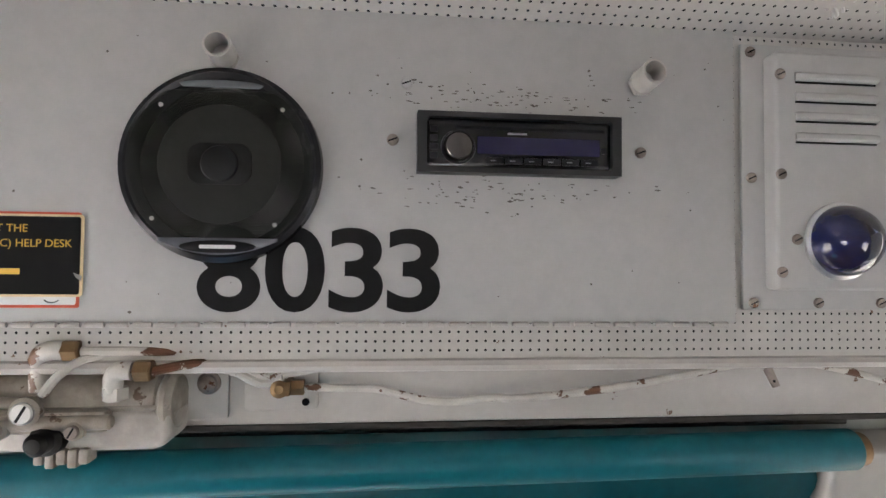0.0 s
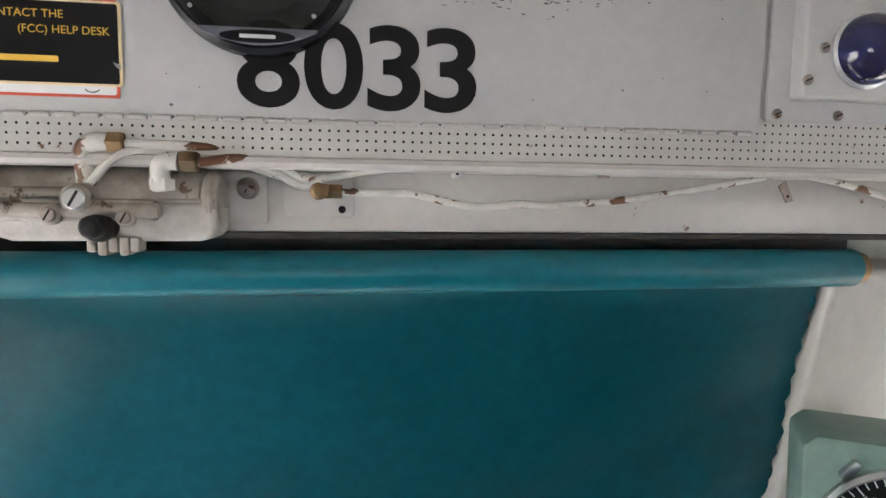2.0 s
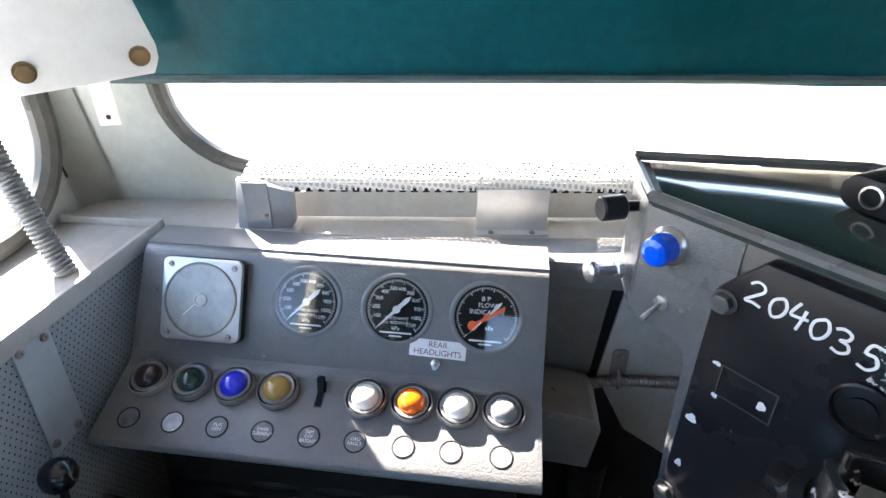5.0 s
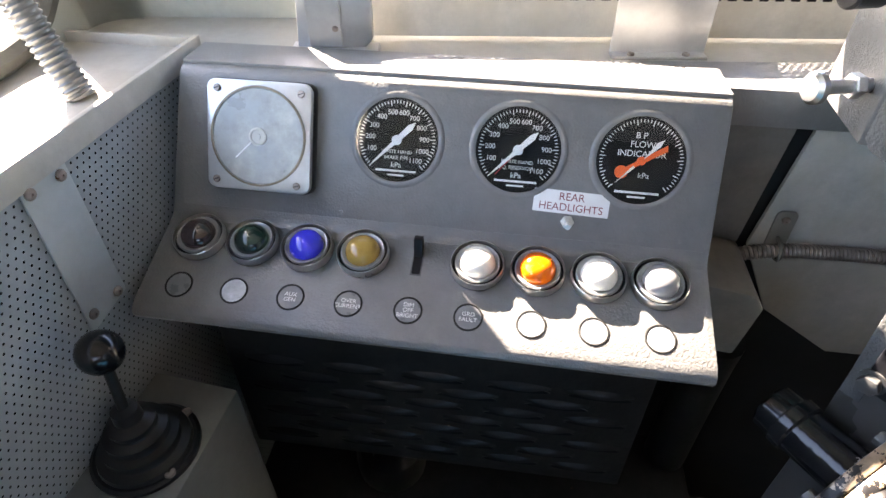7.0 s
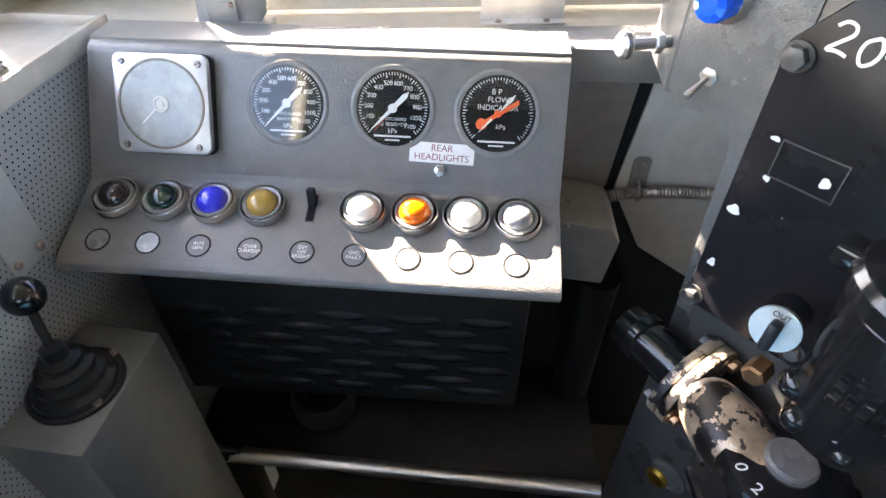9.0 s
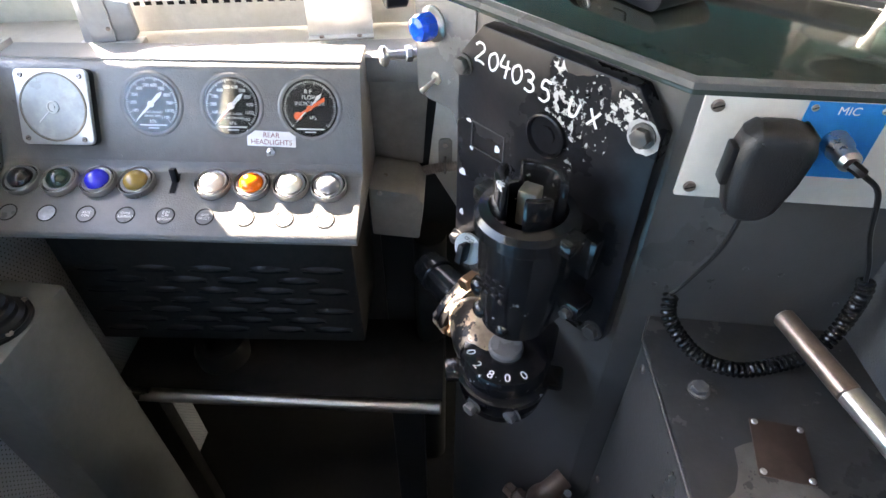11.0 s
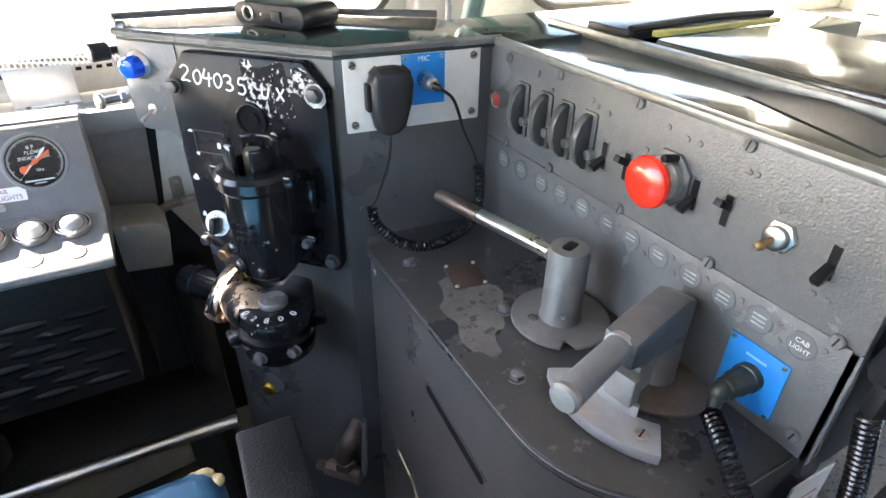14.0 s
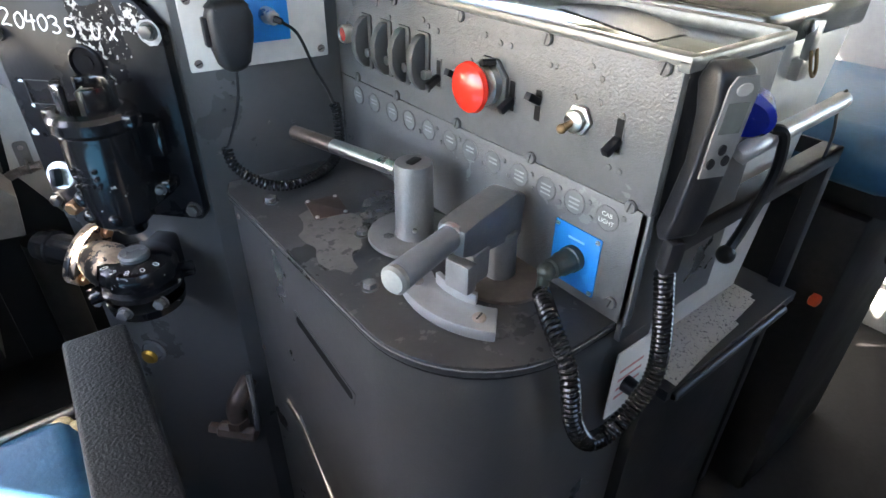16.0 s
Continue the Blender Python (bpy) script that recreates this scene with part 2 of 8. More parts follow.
def perforated(name, base, pitch, radius, axes, rough=0.5, metal=0.0, var=0.1, chips=None, hexed=False, offset=(0.0, 0.0)):
    """A sheet with rows of punched holes that are really open; axes: two vectors of the sheet's plane."""
    m = mat(name, base, rough, metal, var, 5.0, 0.06, 250.0, chips)
    n, l = m.node_tree.nodes, m.node_tree.links
    tc = n.new("ShaderNodeTexCoord")

    def maths(op, a, b=None):
        q = n.new("ShaderNodeMath")
        q.operation = op
        for i, x in enumerate((a, b)):
            if x is None:
                continue
            if isinstance(x, (int, float)):
                q.inputs[i].default_value = x
            else:
                l.new(x, q.inputs[i])
        return q.outputs[0]

    uv = []
    for ax in axes:
        d = n.new("ShaderNodeVectorMath")
        d.operation = "DOT_PRODUCT"
        l.new(tc.outputs["Object"], d.inputs[0])
        d.inputs[1].default_value = Vector(ax).normalized()
        uv.append(d.outputs["Value"])
    u = maths("ADD", maths("MULTIPLY", uv[0], 1 / pitch), 500.25 + offset[0])
    v = maths("ADD", maths("MULTIPLY", uv[1], 1 / (pitch * (0.866 if hexed else 1))), 500.25 + offset[1])
    if hexed:
        u = maths("ADD", u, maths("MULTIPLY", maths("FLOOR", maths("MODULO", v, 2.0)), 0.5))
    du = maths("MULTIPLY", maths("SUBTRACT", maths("FRACT", u), 0.5), pitch)
    dv = maths("MULTIPLY", maths("SUBTRACT", maths("FRACT", v), 0.5), pitch * (0.866 if hexed else 1))
    dist = maths("SQRT", maths("ADD", maths("MULTIPLY", du, du), maths("MULTIPLY", dv, dv)))
    hole = maths("LESS_THAN", dist, radius)
    mix = n.new("ShaderNodeMixShader")
    tr = n.new("ShaderNodeBsdfTransparent")
    out = n["Material Output"]
    l.new(hole, mix.inputs[0])
    l.new(n["Principled BSDF"].outputs[0], mix.inputs[1])
    l.new(tr.outputs[0], mix.inputs[2])
    l.new(mix.outputs[0], out.inputs[0])
    return m


def glass(name, tint=(1, 1, 1), rough=0.02):
    m = bpy.data.materials.new(name)
    m.use_nodes = True
    n, l = m.node_tree.nodes, m.node_tree.links
    n.remove(n["Principled BSDF"])
    tr, gl, mx, lw, fr = n.new("ShaderNodeBsdfTransparent"), n.new("ShaderNodeBsdfGlossy"), n.new("ShaderNodeMixShader"), n.new("ShaderNodeLayerWeight"), n.new("ShaderNodeMapRange")
    lw.inputs[0].default_value = 0.5
    pw = n.new("ShaderNodeMath")
    pw.operation = "POWER"
    pw.inputs[1].default_value = 4.0
    tr.inputs[0].default_value = (*tint, 1)
    gl.inputs["Roughness"].default_value = rough
    fr.inputs[3].default_value, fr.inputs[4].default_value = 0.04, 0.7
    l.new(lw.outputs["Facing"], pw.inputs[0])
    l.new(pw.outputs[0], fr.inputs[0])
    l.new(fr.outputs[0], mx.inputs[0])
    l.new(tr.outputs[0], mx.inputs[1])
    l.new(gl.outputs[0], mx.inputs[2])
    l.new(mx.outputs[0], n["Material Output"].inputs[0])
    return m


def fabric(name, base):
    """Ribbed vinyl cloth that lets some daylight through."""
    m = mat(name, base, 0.36, 0, 0.16, 3.5, 0, 100, ((0.62, 0.72, 0.72), -0.02, 60.0))
    n, l = m.node_tree.nodes, m.node_tree.links
    tc = n.new("ShaderNodeTexCoord")
    w1, w2 = n.new("ShaderNodeTexWave"), n.new("ShaderNodeTexWave")
    for w, dirn in ((w1, "X"), (w2, "Z")):
        w.wave_type, w.bands_direction = "BANDS", dirn
        w.inputs["Scale"].default_value = 260
        l.new(tc.outputs["Object"], w.inputs["Vector"])
    mul = n.new("ShaderNodeMath")
    mul.operation = "MULTIPLY"
    l.new(w1.outputs["Fac"], mul.inputs[0])
    l.new(w2.outputs["Fac"], mul.inputs[1])
    wr = n.new("ShaderNodeTexNoise")
    wr.inputs["Scale"].default_value, wr.inputs["Detail"].default_value = 9.0, 4
    l.new(tc.outputs["Object"], wr.inputs["Vector"])
    b0 = n.new("ShaderNodeBump")
    b0.inputs["Strength"].default_value, b0.inputs["Distance"].default_value = 0.12, 0.004
    l.new(wr.outputs[0], b0.inputs["Height"])
    b = n.new("ShaderNodeBump")
    b.inputs["Strength"].default_value, b.inputs["Distance"].default_value = 0.12, 0.0006
    l.new(mul.outputs[0], b.inputs["Height"])
    l.new(b0.outputs[0], b.inputs["Normal"])
    p = n["Principled BSDF"]
    p.inputs["Specular IOR Level"].default_value = 0.35
    l.new(b.outputs[0], p.inputs["Normal"])
    t = n.new("ShaderNodeBsdfTranslucent")
    t.inputs[0].default_value = (0.05, 0.26, 0.34, 1)
    mx = n.new("ShaderNodeMixShader")
    mx.inputs[0].default_value = 0.0
    l.new(p.outputs[0], mx.inputs[1])
    l.new(t.outputs[0], mx.inputs[2])
    l.new(mx.outputs[0], n["Material Output"].inputs[0])
    return m


RUST = (0.13, 0.055, 0.025)
M_CREAM = mat("cream_paint", (0.50, 0.47, 0.435), 0.32, 0, 0.06, 3.0, 0.05, 120, (RUST, 0.16, 30.0))
M_PANEL = mat("pale_grey_paint", (0.445, 0.435, 0.42), 0.42, 0, 0.05, 2.5, 0.03, 160, ((0.11, 0.085, 0.065), 0.05, 28.0))
M_WHITE = mat("white_enamel", (0.72, 0.72, 0.71), 0.35, 0, 0.05, 4.0, 0.04, 120, ((0.35, 0.3, 0.25), 0.02, 40.0))
M_PALEGREEN = mat("pale_green_paint", (0.41, 0.43, 0.39), 0.45, 0, 0.10, 4.0, 0.06, 90, ((0.26, 0.17, 0.09), 0.05, 14.0), (0.35, 0.345, 0.30))
M_SILL = mat("dusty_grey_sill", (0.42, 0.40, 0.36), 0.42, 0, 0.12, 8.0, 0.06, 120, ((0.28, 0.2, 0.12), 0.08, 18.0), (0.40, 0.37, 0.31))
M_DASH = mat("blue_grey_hammered_paint", (0.170, 0.166, 0.160), 0.32, 0.0, 0.10, 5.0, 0.28, 420, ((0.45, 0.43, 0.4), 0.015, 50.0))
M_STAND = mat("charcoal_hammered_paint", (0.066, 0.065, 0.063), 0.30, 0.0, 0.06, 6.0, 0.10, 300, ((0.42, 0.40, 0.37), -0.03, 70.0))
M_STANDLIGHT = mat("grey_hammered_paint", (0.118, 0.117, 0.116), 0.25, 0.0, 0.08, 6.0, 0.45, 420, ((0.30, 0.24, 0.2), 0.02, 45.0))
M_WORKTOP = mat("scuffed_dark_worktop", (0.036, 0.036, 0.036), 0.30, 0.0, 0.15, 8.0, 0.10, 200, ((0.085, 0.083, 0.080), 0.42, 34.0))
M_BLACK = mat("chipped_black_enamel", (0.010, 0.010, 0.011), 0.15, 0.0, 0.2, 9.0, 0.1, 160, ((0.60, 0.58, 0.54), 0.27, 40.0))
M_PLATE = mat("black_plate_flaked", (0.012, 0.012, 0.014), 0.28, 0.0, 0.2, 9.0, 0.1, 160, ((0.60, 0.58, 0.54), 0.12, 34.0))
M_DARK = mat("dark_grimy_metal", (0.018, 0.017, 0.016), 0.5, 0.2, 0.3, 6.0, 0.2, 120, ((0.09, 0.05, 0.03), 0.1, 14.0))
M_STEEL = mat("worn_steel", (0.56, 0.55, 0.53), 0.30, 1.0, 0.12, 12.0, 0.05, 300)
M_ALU = mat("brushed_aluminium", (0.66, 0.66, 0.65), 0.36, 0.9, 0.08, 10.0, 0.05, 300)
M_SCREW = mat("tarnished_screw", (0.30, 0.25, 0.22), 0.4, 0.7, 0.25, 60.0, 0.1, 400, (RUST, 0.3, 90.0))
M_BRASS = mat("dull_brass", (0.24, 0.155, 0.08), 0.45, 0.8, 0.15, 30.0, 0.1, 300)
M_RIM = mat("dull_grey_rim", (0.22, 0.215, 0.20), 0.38, 0.5, 0.15, 20, 0.05)
M_BLKPLASTIC = mat("black_plastic", (0.014, 0.014, 0.016), 0.38, 0, 0.08, 12.0, 0.12, 500)
M_RUBBER = mat("black_rubber", (0.014, 0.014, 0.015), 0.35, 0, 0.12, 12.0, 0.1, 300)
M_CORD = mat("glossy_black_cord", (0.012, 0.012, 0.013), 0.22, 0, 0.1, 12.0, 0.05, 300)
M_SEAL = mat("weathered_rubber_seal", (0.07, 0.068, 0.058), 0.55, 0, 0.25, 20.0, 0.15, 160, ((0.25, 0.22, 0.16), 0.05, 30.0))
M_GLOSSTOP = mat("dark_green_gloss_top", (0.035, 0.045, 0.040), 0.12, 0, 0.15, 4.0, 0.02, 60, ((0.16, 0.16, 0.14), 0.02, 40.0), None, 0.4)
M_TEAL = fabric("teal_blind_cloth", (0.003, 0.122, 0.150))
M_PIPE = mat("chipped_white_pipe", (0.58, 0.55, 0.50), 0.4, 0, 0.1, 20.0, 0.12, 200, (RUST, 0.52, 24.0))
M_CASTCREAM = mat("grubby_cream_casting", (0.34, 0.30, 0.255), 0.45, 0, 0.22, 14.0, 0.3, 160, ((0.11, 0.07, 0.045), 0.36, 34.0), (0.18, 0.145, 0.115))
M_CASTPALE = mat("grubby_pale_casting", (0.46, 0.425, 0.385), 0.42, 0, 0.16, 14.0, 0.2, 160, ((0.18, 0.12, 0.08), 0.14, 34.0), (0.33, 0.28, 0.235))
M_FLOOR = mat("dark_rubber_floor", (0.012, 0.0115, 0.011), 0.85, 0, 0.25, 5.0, 0.2, 120, ((0.12, 0.1, 0.08), 0.1, 9.0))
M_CEIL = mat("ceiling_paint", (0.50, 0.48, 0.45), 0.5, 0, 0.06, 3.0, 0.03, 120)
M_BLUE = mat("blue_enamel_plate", (0.0, 0.22, 0.62), 0.35, 0, 0.05, 8.0, 0.03, 200)
M_RED = mat("red_plastic", (0.80, 0.035, 0.018), 0.25, 0, 0.05, 8.0, 0.02, 200, None, None, 0.3)
M_GREENBOX = mat("olive_green_paint", (0.16, 0.24, 0.20), 0.4, 0, 0.12, 8.0, 0.15, 200, ((0.4, 0.42, 0.38), 0.04, 30.0))
M_WHITEPLATE = mat("off_white_plate", (0.66, 0.63, 0.58), 0.4, 0, 0.06, 8.0, 0.03, 200, ((0.3, 0.22, 0.16), 0.04, 40.0))
M_DECAL = mat("black_decal", (0.006, 0.006, 0.007), 0.55, 0, 0.08, 12.0, 0.02, 200)
for dull in (M_BLKPLASTIC, M_RUBBER, M_FLOOR, M_DARK):
    dull.node_tree.nodes["Principled BSDF"].inputs["Specular IOR Level"].default_value = 0.25
for dull in (M_DECAL, M_PLATE):
    dull.node_tree.nodes["Principled BSDF"].inputs["Specular IOR Level"].default_value = 0.15
# near-black colour that stands in for the shade inside closed spaces
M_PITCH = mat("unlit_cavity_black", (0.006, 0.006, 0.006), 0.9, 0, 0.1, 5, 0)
M_WHITEINK = mat("white_paint_marks", (0.75, 0.75, 0.75), 0.5, 0, 0.06, 30.0, 0.05, 300)
M_GLASS = glass("clear_glass")
FH = V(math.cos(radians(6.67)), math.sin(radians(6.67)), 0)
M_PERF = perforated("perforated_cream_sheet", (0.50, 0.475, 0.44), 0.0085, 0.0013, (FH, (0, 0, 1)), 0.4, 0, 0.08, (RUST, 0.22, 30.0))
M_PERFCEIL = perforated("perforated_ceiling_sheet", (0.50, 0.475, 0.44), 0.0105, 0.0016, (FH, (0.046, -0.397, 0.17)), 0.4, 0, 0.08)
M_PERFSIDE = perforated("perforated_grey_sheet", (0.30, 0.32, 0.33), 0.0076, 0.00125, ((0, 1, 0), (0, 0, 1)), 0.45, 0, 0.08, ((0.2, 0.15, 0.1), 0.05, 20.0), True)
M_PERFGRILLE = perforated("perforated_white_guard", (0.74, 0.73, 0.70), 0.0078, 0.0028, (FH, (0, 0.7, 0.7)), 0.4, 0, 0.06, None, True)

# ---- faces that carry things: local x to the right, y up, z out towards the driver ----
FP = basis((0, 0.532, 0), FH, (0, 0, 1))                       # upper front bulkhead
SKEW = -0.018                                                  # the console stands slightly askew
CF = basis((0, 0.54 + 0.54 * SKEW, 1.06), (1, SKEW, 0), (0, 0.065, 0.122))      # gauge face of the console
LF = basis((0, 0.475 + 0.54 * SKEW, 0.938), (1, SKEW, 0), (0, 0.095, 0.036))    # button face of the console
BF = basis((0.038, 0.236, 0), (0.683, -0.730, 0), (0, 0, 1))   # brake valve face
MF = basis((0.038, 0.236, 0), (0.228, -0.021, 0), (0, 0, 1))   # microphone face
SF = basis((0.266, 0, 0), (0, -1, 0), (0, 0, 1))               # switch panel of the control stand
LEAN_BACK = 0.225
WN = basis(FP @ V(0, 1.25, -0.23), FH, FP.to_3x3() @ V(0, 1, LEAN_BACK))   # inner face of the windscreen wall, at sill height
SIDE = basis((-0.95, 0.647, 0), (0, 1, 0), (0, 0, 1))          # left side wall, x runs forward


def wall(name, bm, material, label):
    return set_as(part(name, bm, material), label, "wall")


# ---- shell of the cab ----
set_as(part("floor", box((-0.95, -1.9, -0.05), (2.0, 0.95, 0.0), 0), M_FLOOR), "worn dark rubber floor of the cab", "floor")
wall("wall_front_low", box((-1.3, -0.335, -0.24), (1.75, 1.03, -0.20), 0.002, 2, basis(FP @ V(0, 0, -0.07), FH, (0, 0, 1)) @ pose(0, 0, 0, 90) @ pose(0, 0, 0, -90)), M_SILL, "grey painted metal front wall below the windscreen")
hole = round_rect(-0.775, -0.14, 0.415, 0.44, 0.115, 8)
wall("wall_front", [frame_plate((-0.975, -0.25, 0.60, 0.50), hole, -0.03, 0.0, WN)], M_PALEGREEN, "pale green painted windscreen wall, leaning in")
FH2 = V(FH.x, -FH.y, 0)
F2 = basis(FP @ V(0.60, 0, 0), FH2, (0, 0, 1))                 # the other half of the front, swept back the other way
WN2 = basis(F2 @ V(0, 1.25, -0.23), FH2, F2.to_3x3() @ V(0, 1, LEAN_BACK))
far = round_rect(0.14, -0.14, 1.30, 0.44, 0.115, 8)
wall("wall_front_far", [frame_plate((0.0, -0.25, 1.55, 0.50), far, -0.03, 0.0, WN2)], M_PALEGREEN, "pale green painted wall round the second windscreen")
side_hole = round_rect(-1.20, 1.072, -0.008, 1.72, 0.12, 8)
wall("wall_left", frame_plate((-2.6, 0.0, 0.08, 2.3), side_hole, -0.04, 0.0, basis((-0.95, 0.647, 0), (0, 1, 0), (0, 0, 1))), M_PALEGREEN, "pale green painted side wall with a cab window")
# unseen opening, set well back so its light comes from behind
right_hole = round_rect(1.6, 1.1, 2.5, 1.75, 0.1, 8)
wall("wall_right", frame_plate((-0.35, 0.0, 2.7, 2.3), right_hole, -0.04, 0.0, basis((2.0, 0.8, 0), (0, -1, 0), (0, 0, 1))), M_PALEGREEN, "pale green painted far side wall with an added unseen window")
# unseen rear wall: its opening is sized for fill light, charcoal cuts reflections
rear_hole = round_rect(-0.35, 1.45, 0.45, 1.95, 0.05, 4)
wall("wall_rear", frame_plate((-2.0, 0.0, 0.95, 2.3), rear_hole, -0.05, 0.0, basis((0, -1.9, 0), (-1, 0, 0), (0, 0, 1))), M_STAND, "unseen rear wall of the cab, charcoal to cut stray reflections")
set_as(part("ceiling", [box((-0.99, -1.95, 2.3), (2.05, 0.2, 2.34), 0)], M_CEIL), "pale painted cab ceiling", "ceiling")
slope = basis(FP @ V(0, 2.130, -0.0045), FH, FP.to_3x3() @ V(0, 0.17, 0.40))
set_as(part("ceiling_slope", [box((-1.1, 0, -0.0004), (2.1, 0.46, 0), 0, 2, slope)], M_PERFCEIL), "perforated sloping ceiling sheet over the bulkhead", "ceiling")
set_as(part("ceiling_backing", [box((-1.1, 0.01, -0.020), (2.1, 0.6, -0.016), 0, 2, slope)], M_PITCH), "black sheet in place of the shade behind the perforated ceiling", "ceiling")

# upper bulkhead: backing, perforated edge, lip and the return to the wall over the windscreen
set_as(part("bulkhead_backing", box((-1.1, 1.812, -0.022), (1.9, 2.2, -0.018), 0, 2, FP), M_PITCH), "black sheet in place of the shade behind the bulkhead sheets", "wall")
set_as(part("bulkhead_sheet", box((-1.1, 1.808, -0.0060), (0.62, 2.134, -0.0056), 0, 2, FP), M_PERF), "cream perforated metal sheet of the front bulkhead", "wall")
set_as(part("bulkhead_far", box((0.62, 1.808, -0.008), (1.9, 2.134, -0.005), 0, 2, FP), M_CREAM), "cream painted bulkhead over the second windscreen", "wall")
set_as(part("bulkhead_lip", [tube([(-1.1, 1.808, -0.006), (1.9, 1.808, -0.006)], 0.006, 8, 1, m=FP), box((-1.1, 1.803, -0.062), (1.9, 1.807, -0.006), 0.0005, 1, FP)], M_CREAM), "cream rolled edge under the bulkhead", "trim")
# shade over the roller painted near-black; the upright strip is added against stray sun
set_as(part("header_recess", [box((-1.1, 1.7345, -0.15), (1.9, 1.7415, -0.063), 0.001, 1, FP), box((-0.86, 1.716, -0.120), (0.50, 1.7345, -0.114), 0.001, 1, FP)], mat("recess_shade_dark", (0.035, 0.030, 0.026), 0.7, 0, 0.4, 14, 0.2, 120, ((0.30, 0.26, 0.22), 0.08, 25.0))), "recess over the blind roller, painted dark for shade, with a sun stop", "wall")
set_as(part("window_header", [box((-1.1, 1.742, -0.075), (1.9, 1.806, -0.058), 0.004, 2, FP)], M_CREAM), "cream painted header over the windscreen", "wall")
set_as(part("header_plate", [prism(round_rect(-0.40, 1.750, -0.20, 1.800, 0.003), -0.058, -0.052, 0.001, FP)], M_CREAM), "bolted cream mounting plate over the windscreen", "trim")
# right window post and the pillar between the two windscreens
set_as(part("window_post", [box((0.455, -0.25, 0.0), (0.60, 0.47, 0.05), 0.008, 3, WN)], M_CREAM), "cream painted pillar between the windscreens", "pillar")
# front left corner: a broad hollow curve between side wall and windscreen wall
def corner_curve(u, v):
    z = 1.03 + 0.80 * v
    y0 = (FP @ V(-0.95, z, -0.23 + LEAN_BACK * (z - 1.25))).y
    r = 0.042
    a = math.pi / 2 * u
    return V(-0.949 + r * (1 - math.sin(a)), y0 + 0.006 - r * (1 - math.cos(a)) - 0.004 * (1 - u), z)


set_as(part("corner_curve", sheet(corner_curve, 12, 10, 0.002), M_PALEGREEN), "pale green hollow curve in the cab corner", "pillar")
set_as(part("wall_seam", tube([(-0.949, 0.626, 1.220), (-0.949, 0.650, 1.108)], 0.0022, 6, 1), M_DARK), "rusty dark seam in the side wall", "trim")

# windows
def window(name, outline, m, label, seal=0.013):
    w = set_as(thing(name, (0, 0, 0), label, "window"), label, "window")
    pts = [(p[0], p[1], 0.002) for p in outline]
    part("window_seal", tube(pts, seal, 10, closed=True, straight=True, m=m), M_SEAL, w, "dark weathered rubber seal")
    g = part("pane", prism(outline, -0.02, -0.015, 0, m), M_GLASS, w, "clear glass pane")
    g.visible_shadow = False
    return w


window("window_1", hole, WN, "windscreen with rounded corners in a dark rubber seal")
window("window_2", far, WN2, "second windscreen across the cab in a dark seal")
window("window_3", side_hole, basis((-0.95, 0.647, 0), (0, 1, 0), (0, 0, 1)), "side cab window with rounded corners and dark seal", 0.016)
window("window_4", right_hole, basis((2.0, 0.8, 0), (0, -1, 0), (0, 0, 1)), "unseen side window added for light from behind")
window("window_5", rear_hole, basis((0, -1.9, 0), (-1, 0, 0), (0, 0, 1)), "unseen rear window added for fill light")

# outside
set_as(part("ground", box((-400, -400, -1.8), (400, 400, -1.7), 0), mat("pale_ballast", (0.42, 0.40, 0.37), 0.9, 0, 0.2, 0.4, 0.2, 8)), "pale stony ground outside the locomotive", "ground")

# sill under the windscreen and top of the dash
SILL = basis(FP @ V(0, 0, 0), FH, (0, 0, 1))
set_as(part("sill", box((-1.0, 1.035, -0.30), (0.60, 1.055, -0.145), 0.003, 2, FP), M_SILL), "dusty beige sill under the windscreen", "sill")
set_as(part("sill_far", box((0.0, 1.035, -0.30), (1.5, 1.055, 0.02), 0.003, 2, F2), M_SILL), "dusty beige sill under the second windscreen", "sill")
set_as(part("dash_shelf", prism([(-0.80, 0.585), (0.10, 0.585), (0.10, 0.690), (-0.80, 0.585)][:3] + [(-0.80, 0.590)], 1.02, 1.0575, 0.002), M_DASH), "blue-grey painted shelf behind the console", "shelf")
set_as(part("dash_wall", box((-0.80, 0.60, 0.3), (-0.284, 0.615, 1.02), 0.002), M_DARK), "dark metal panel behind the console", "wall")
def askew(b, k=0.045):
    """The side lining runs slightly out of square."""
    for v in b.verts:
        v.co.x -= k * (0.606 - v.co.y)
    return b


set_as(part("ledge", [askew(q) for q in [box((-0.945, -0.60, 1.045), (-0.80, 0.612, 1.058), 0.002), box((-0.802, -0.60, 1.047), (-0.796, 0.615, 1.070), 0.001), box((-0.945, 0.608, 1.047), (-0.796, 0.614, 1.069), 0.001)]], M_SILL), "dusty beige side ledge with a raised metal edge", "ledge")
set_as(part("side_lining", [askew(box((-0.8004, -0.60, 0.0), (-0.800, 0.60, 1.045), 0))], M_PERFSIDE), "grey perforated side lining under the ledge", "wall")
set_as(part("side_cavity_shade", [askew(box((-0.818, -0.60, 0.0), (-0.814, 0.60, 1.045), 0))], M_PITCH), "black sheet in place of the shade behind the side lining", "wall")

# ---- blind ----
def blind_at(u, z, off=0.0):
    return FP @ V(u, z, -0.20 + LEAN_BACK * (z - 1.25) + off)


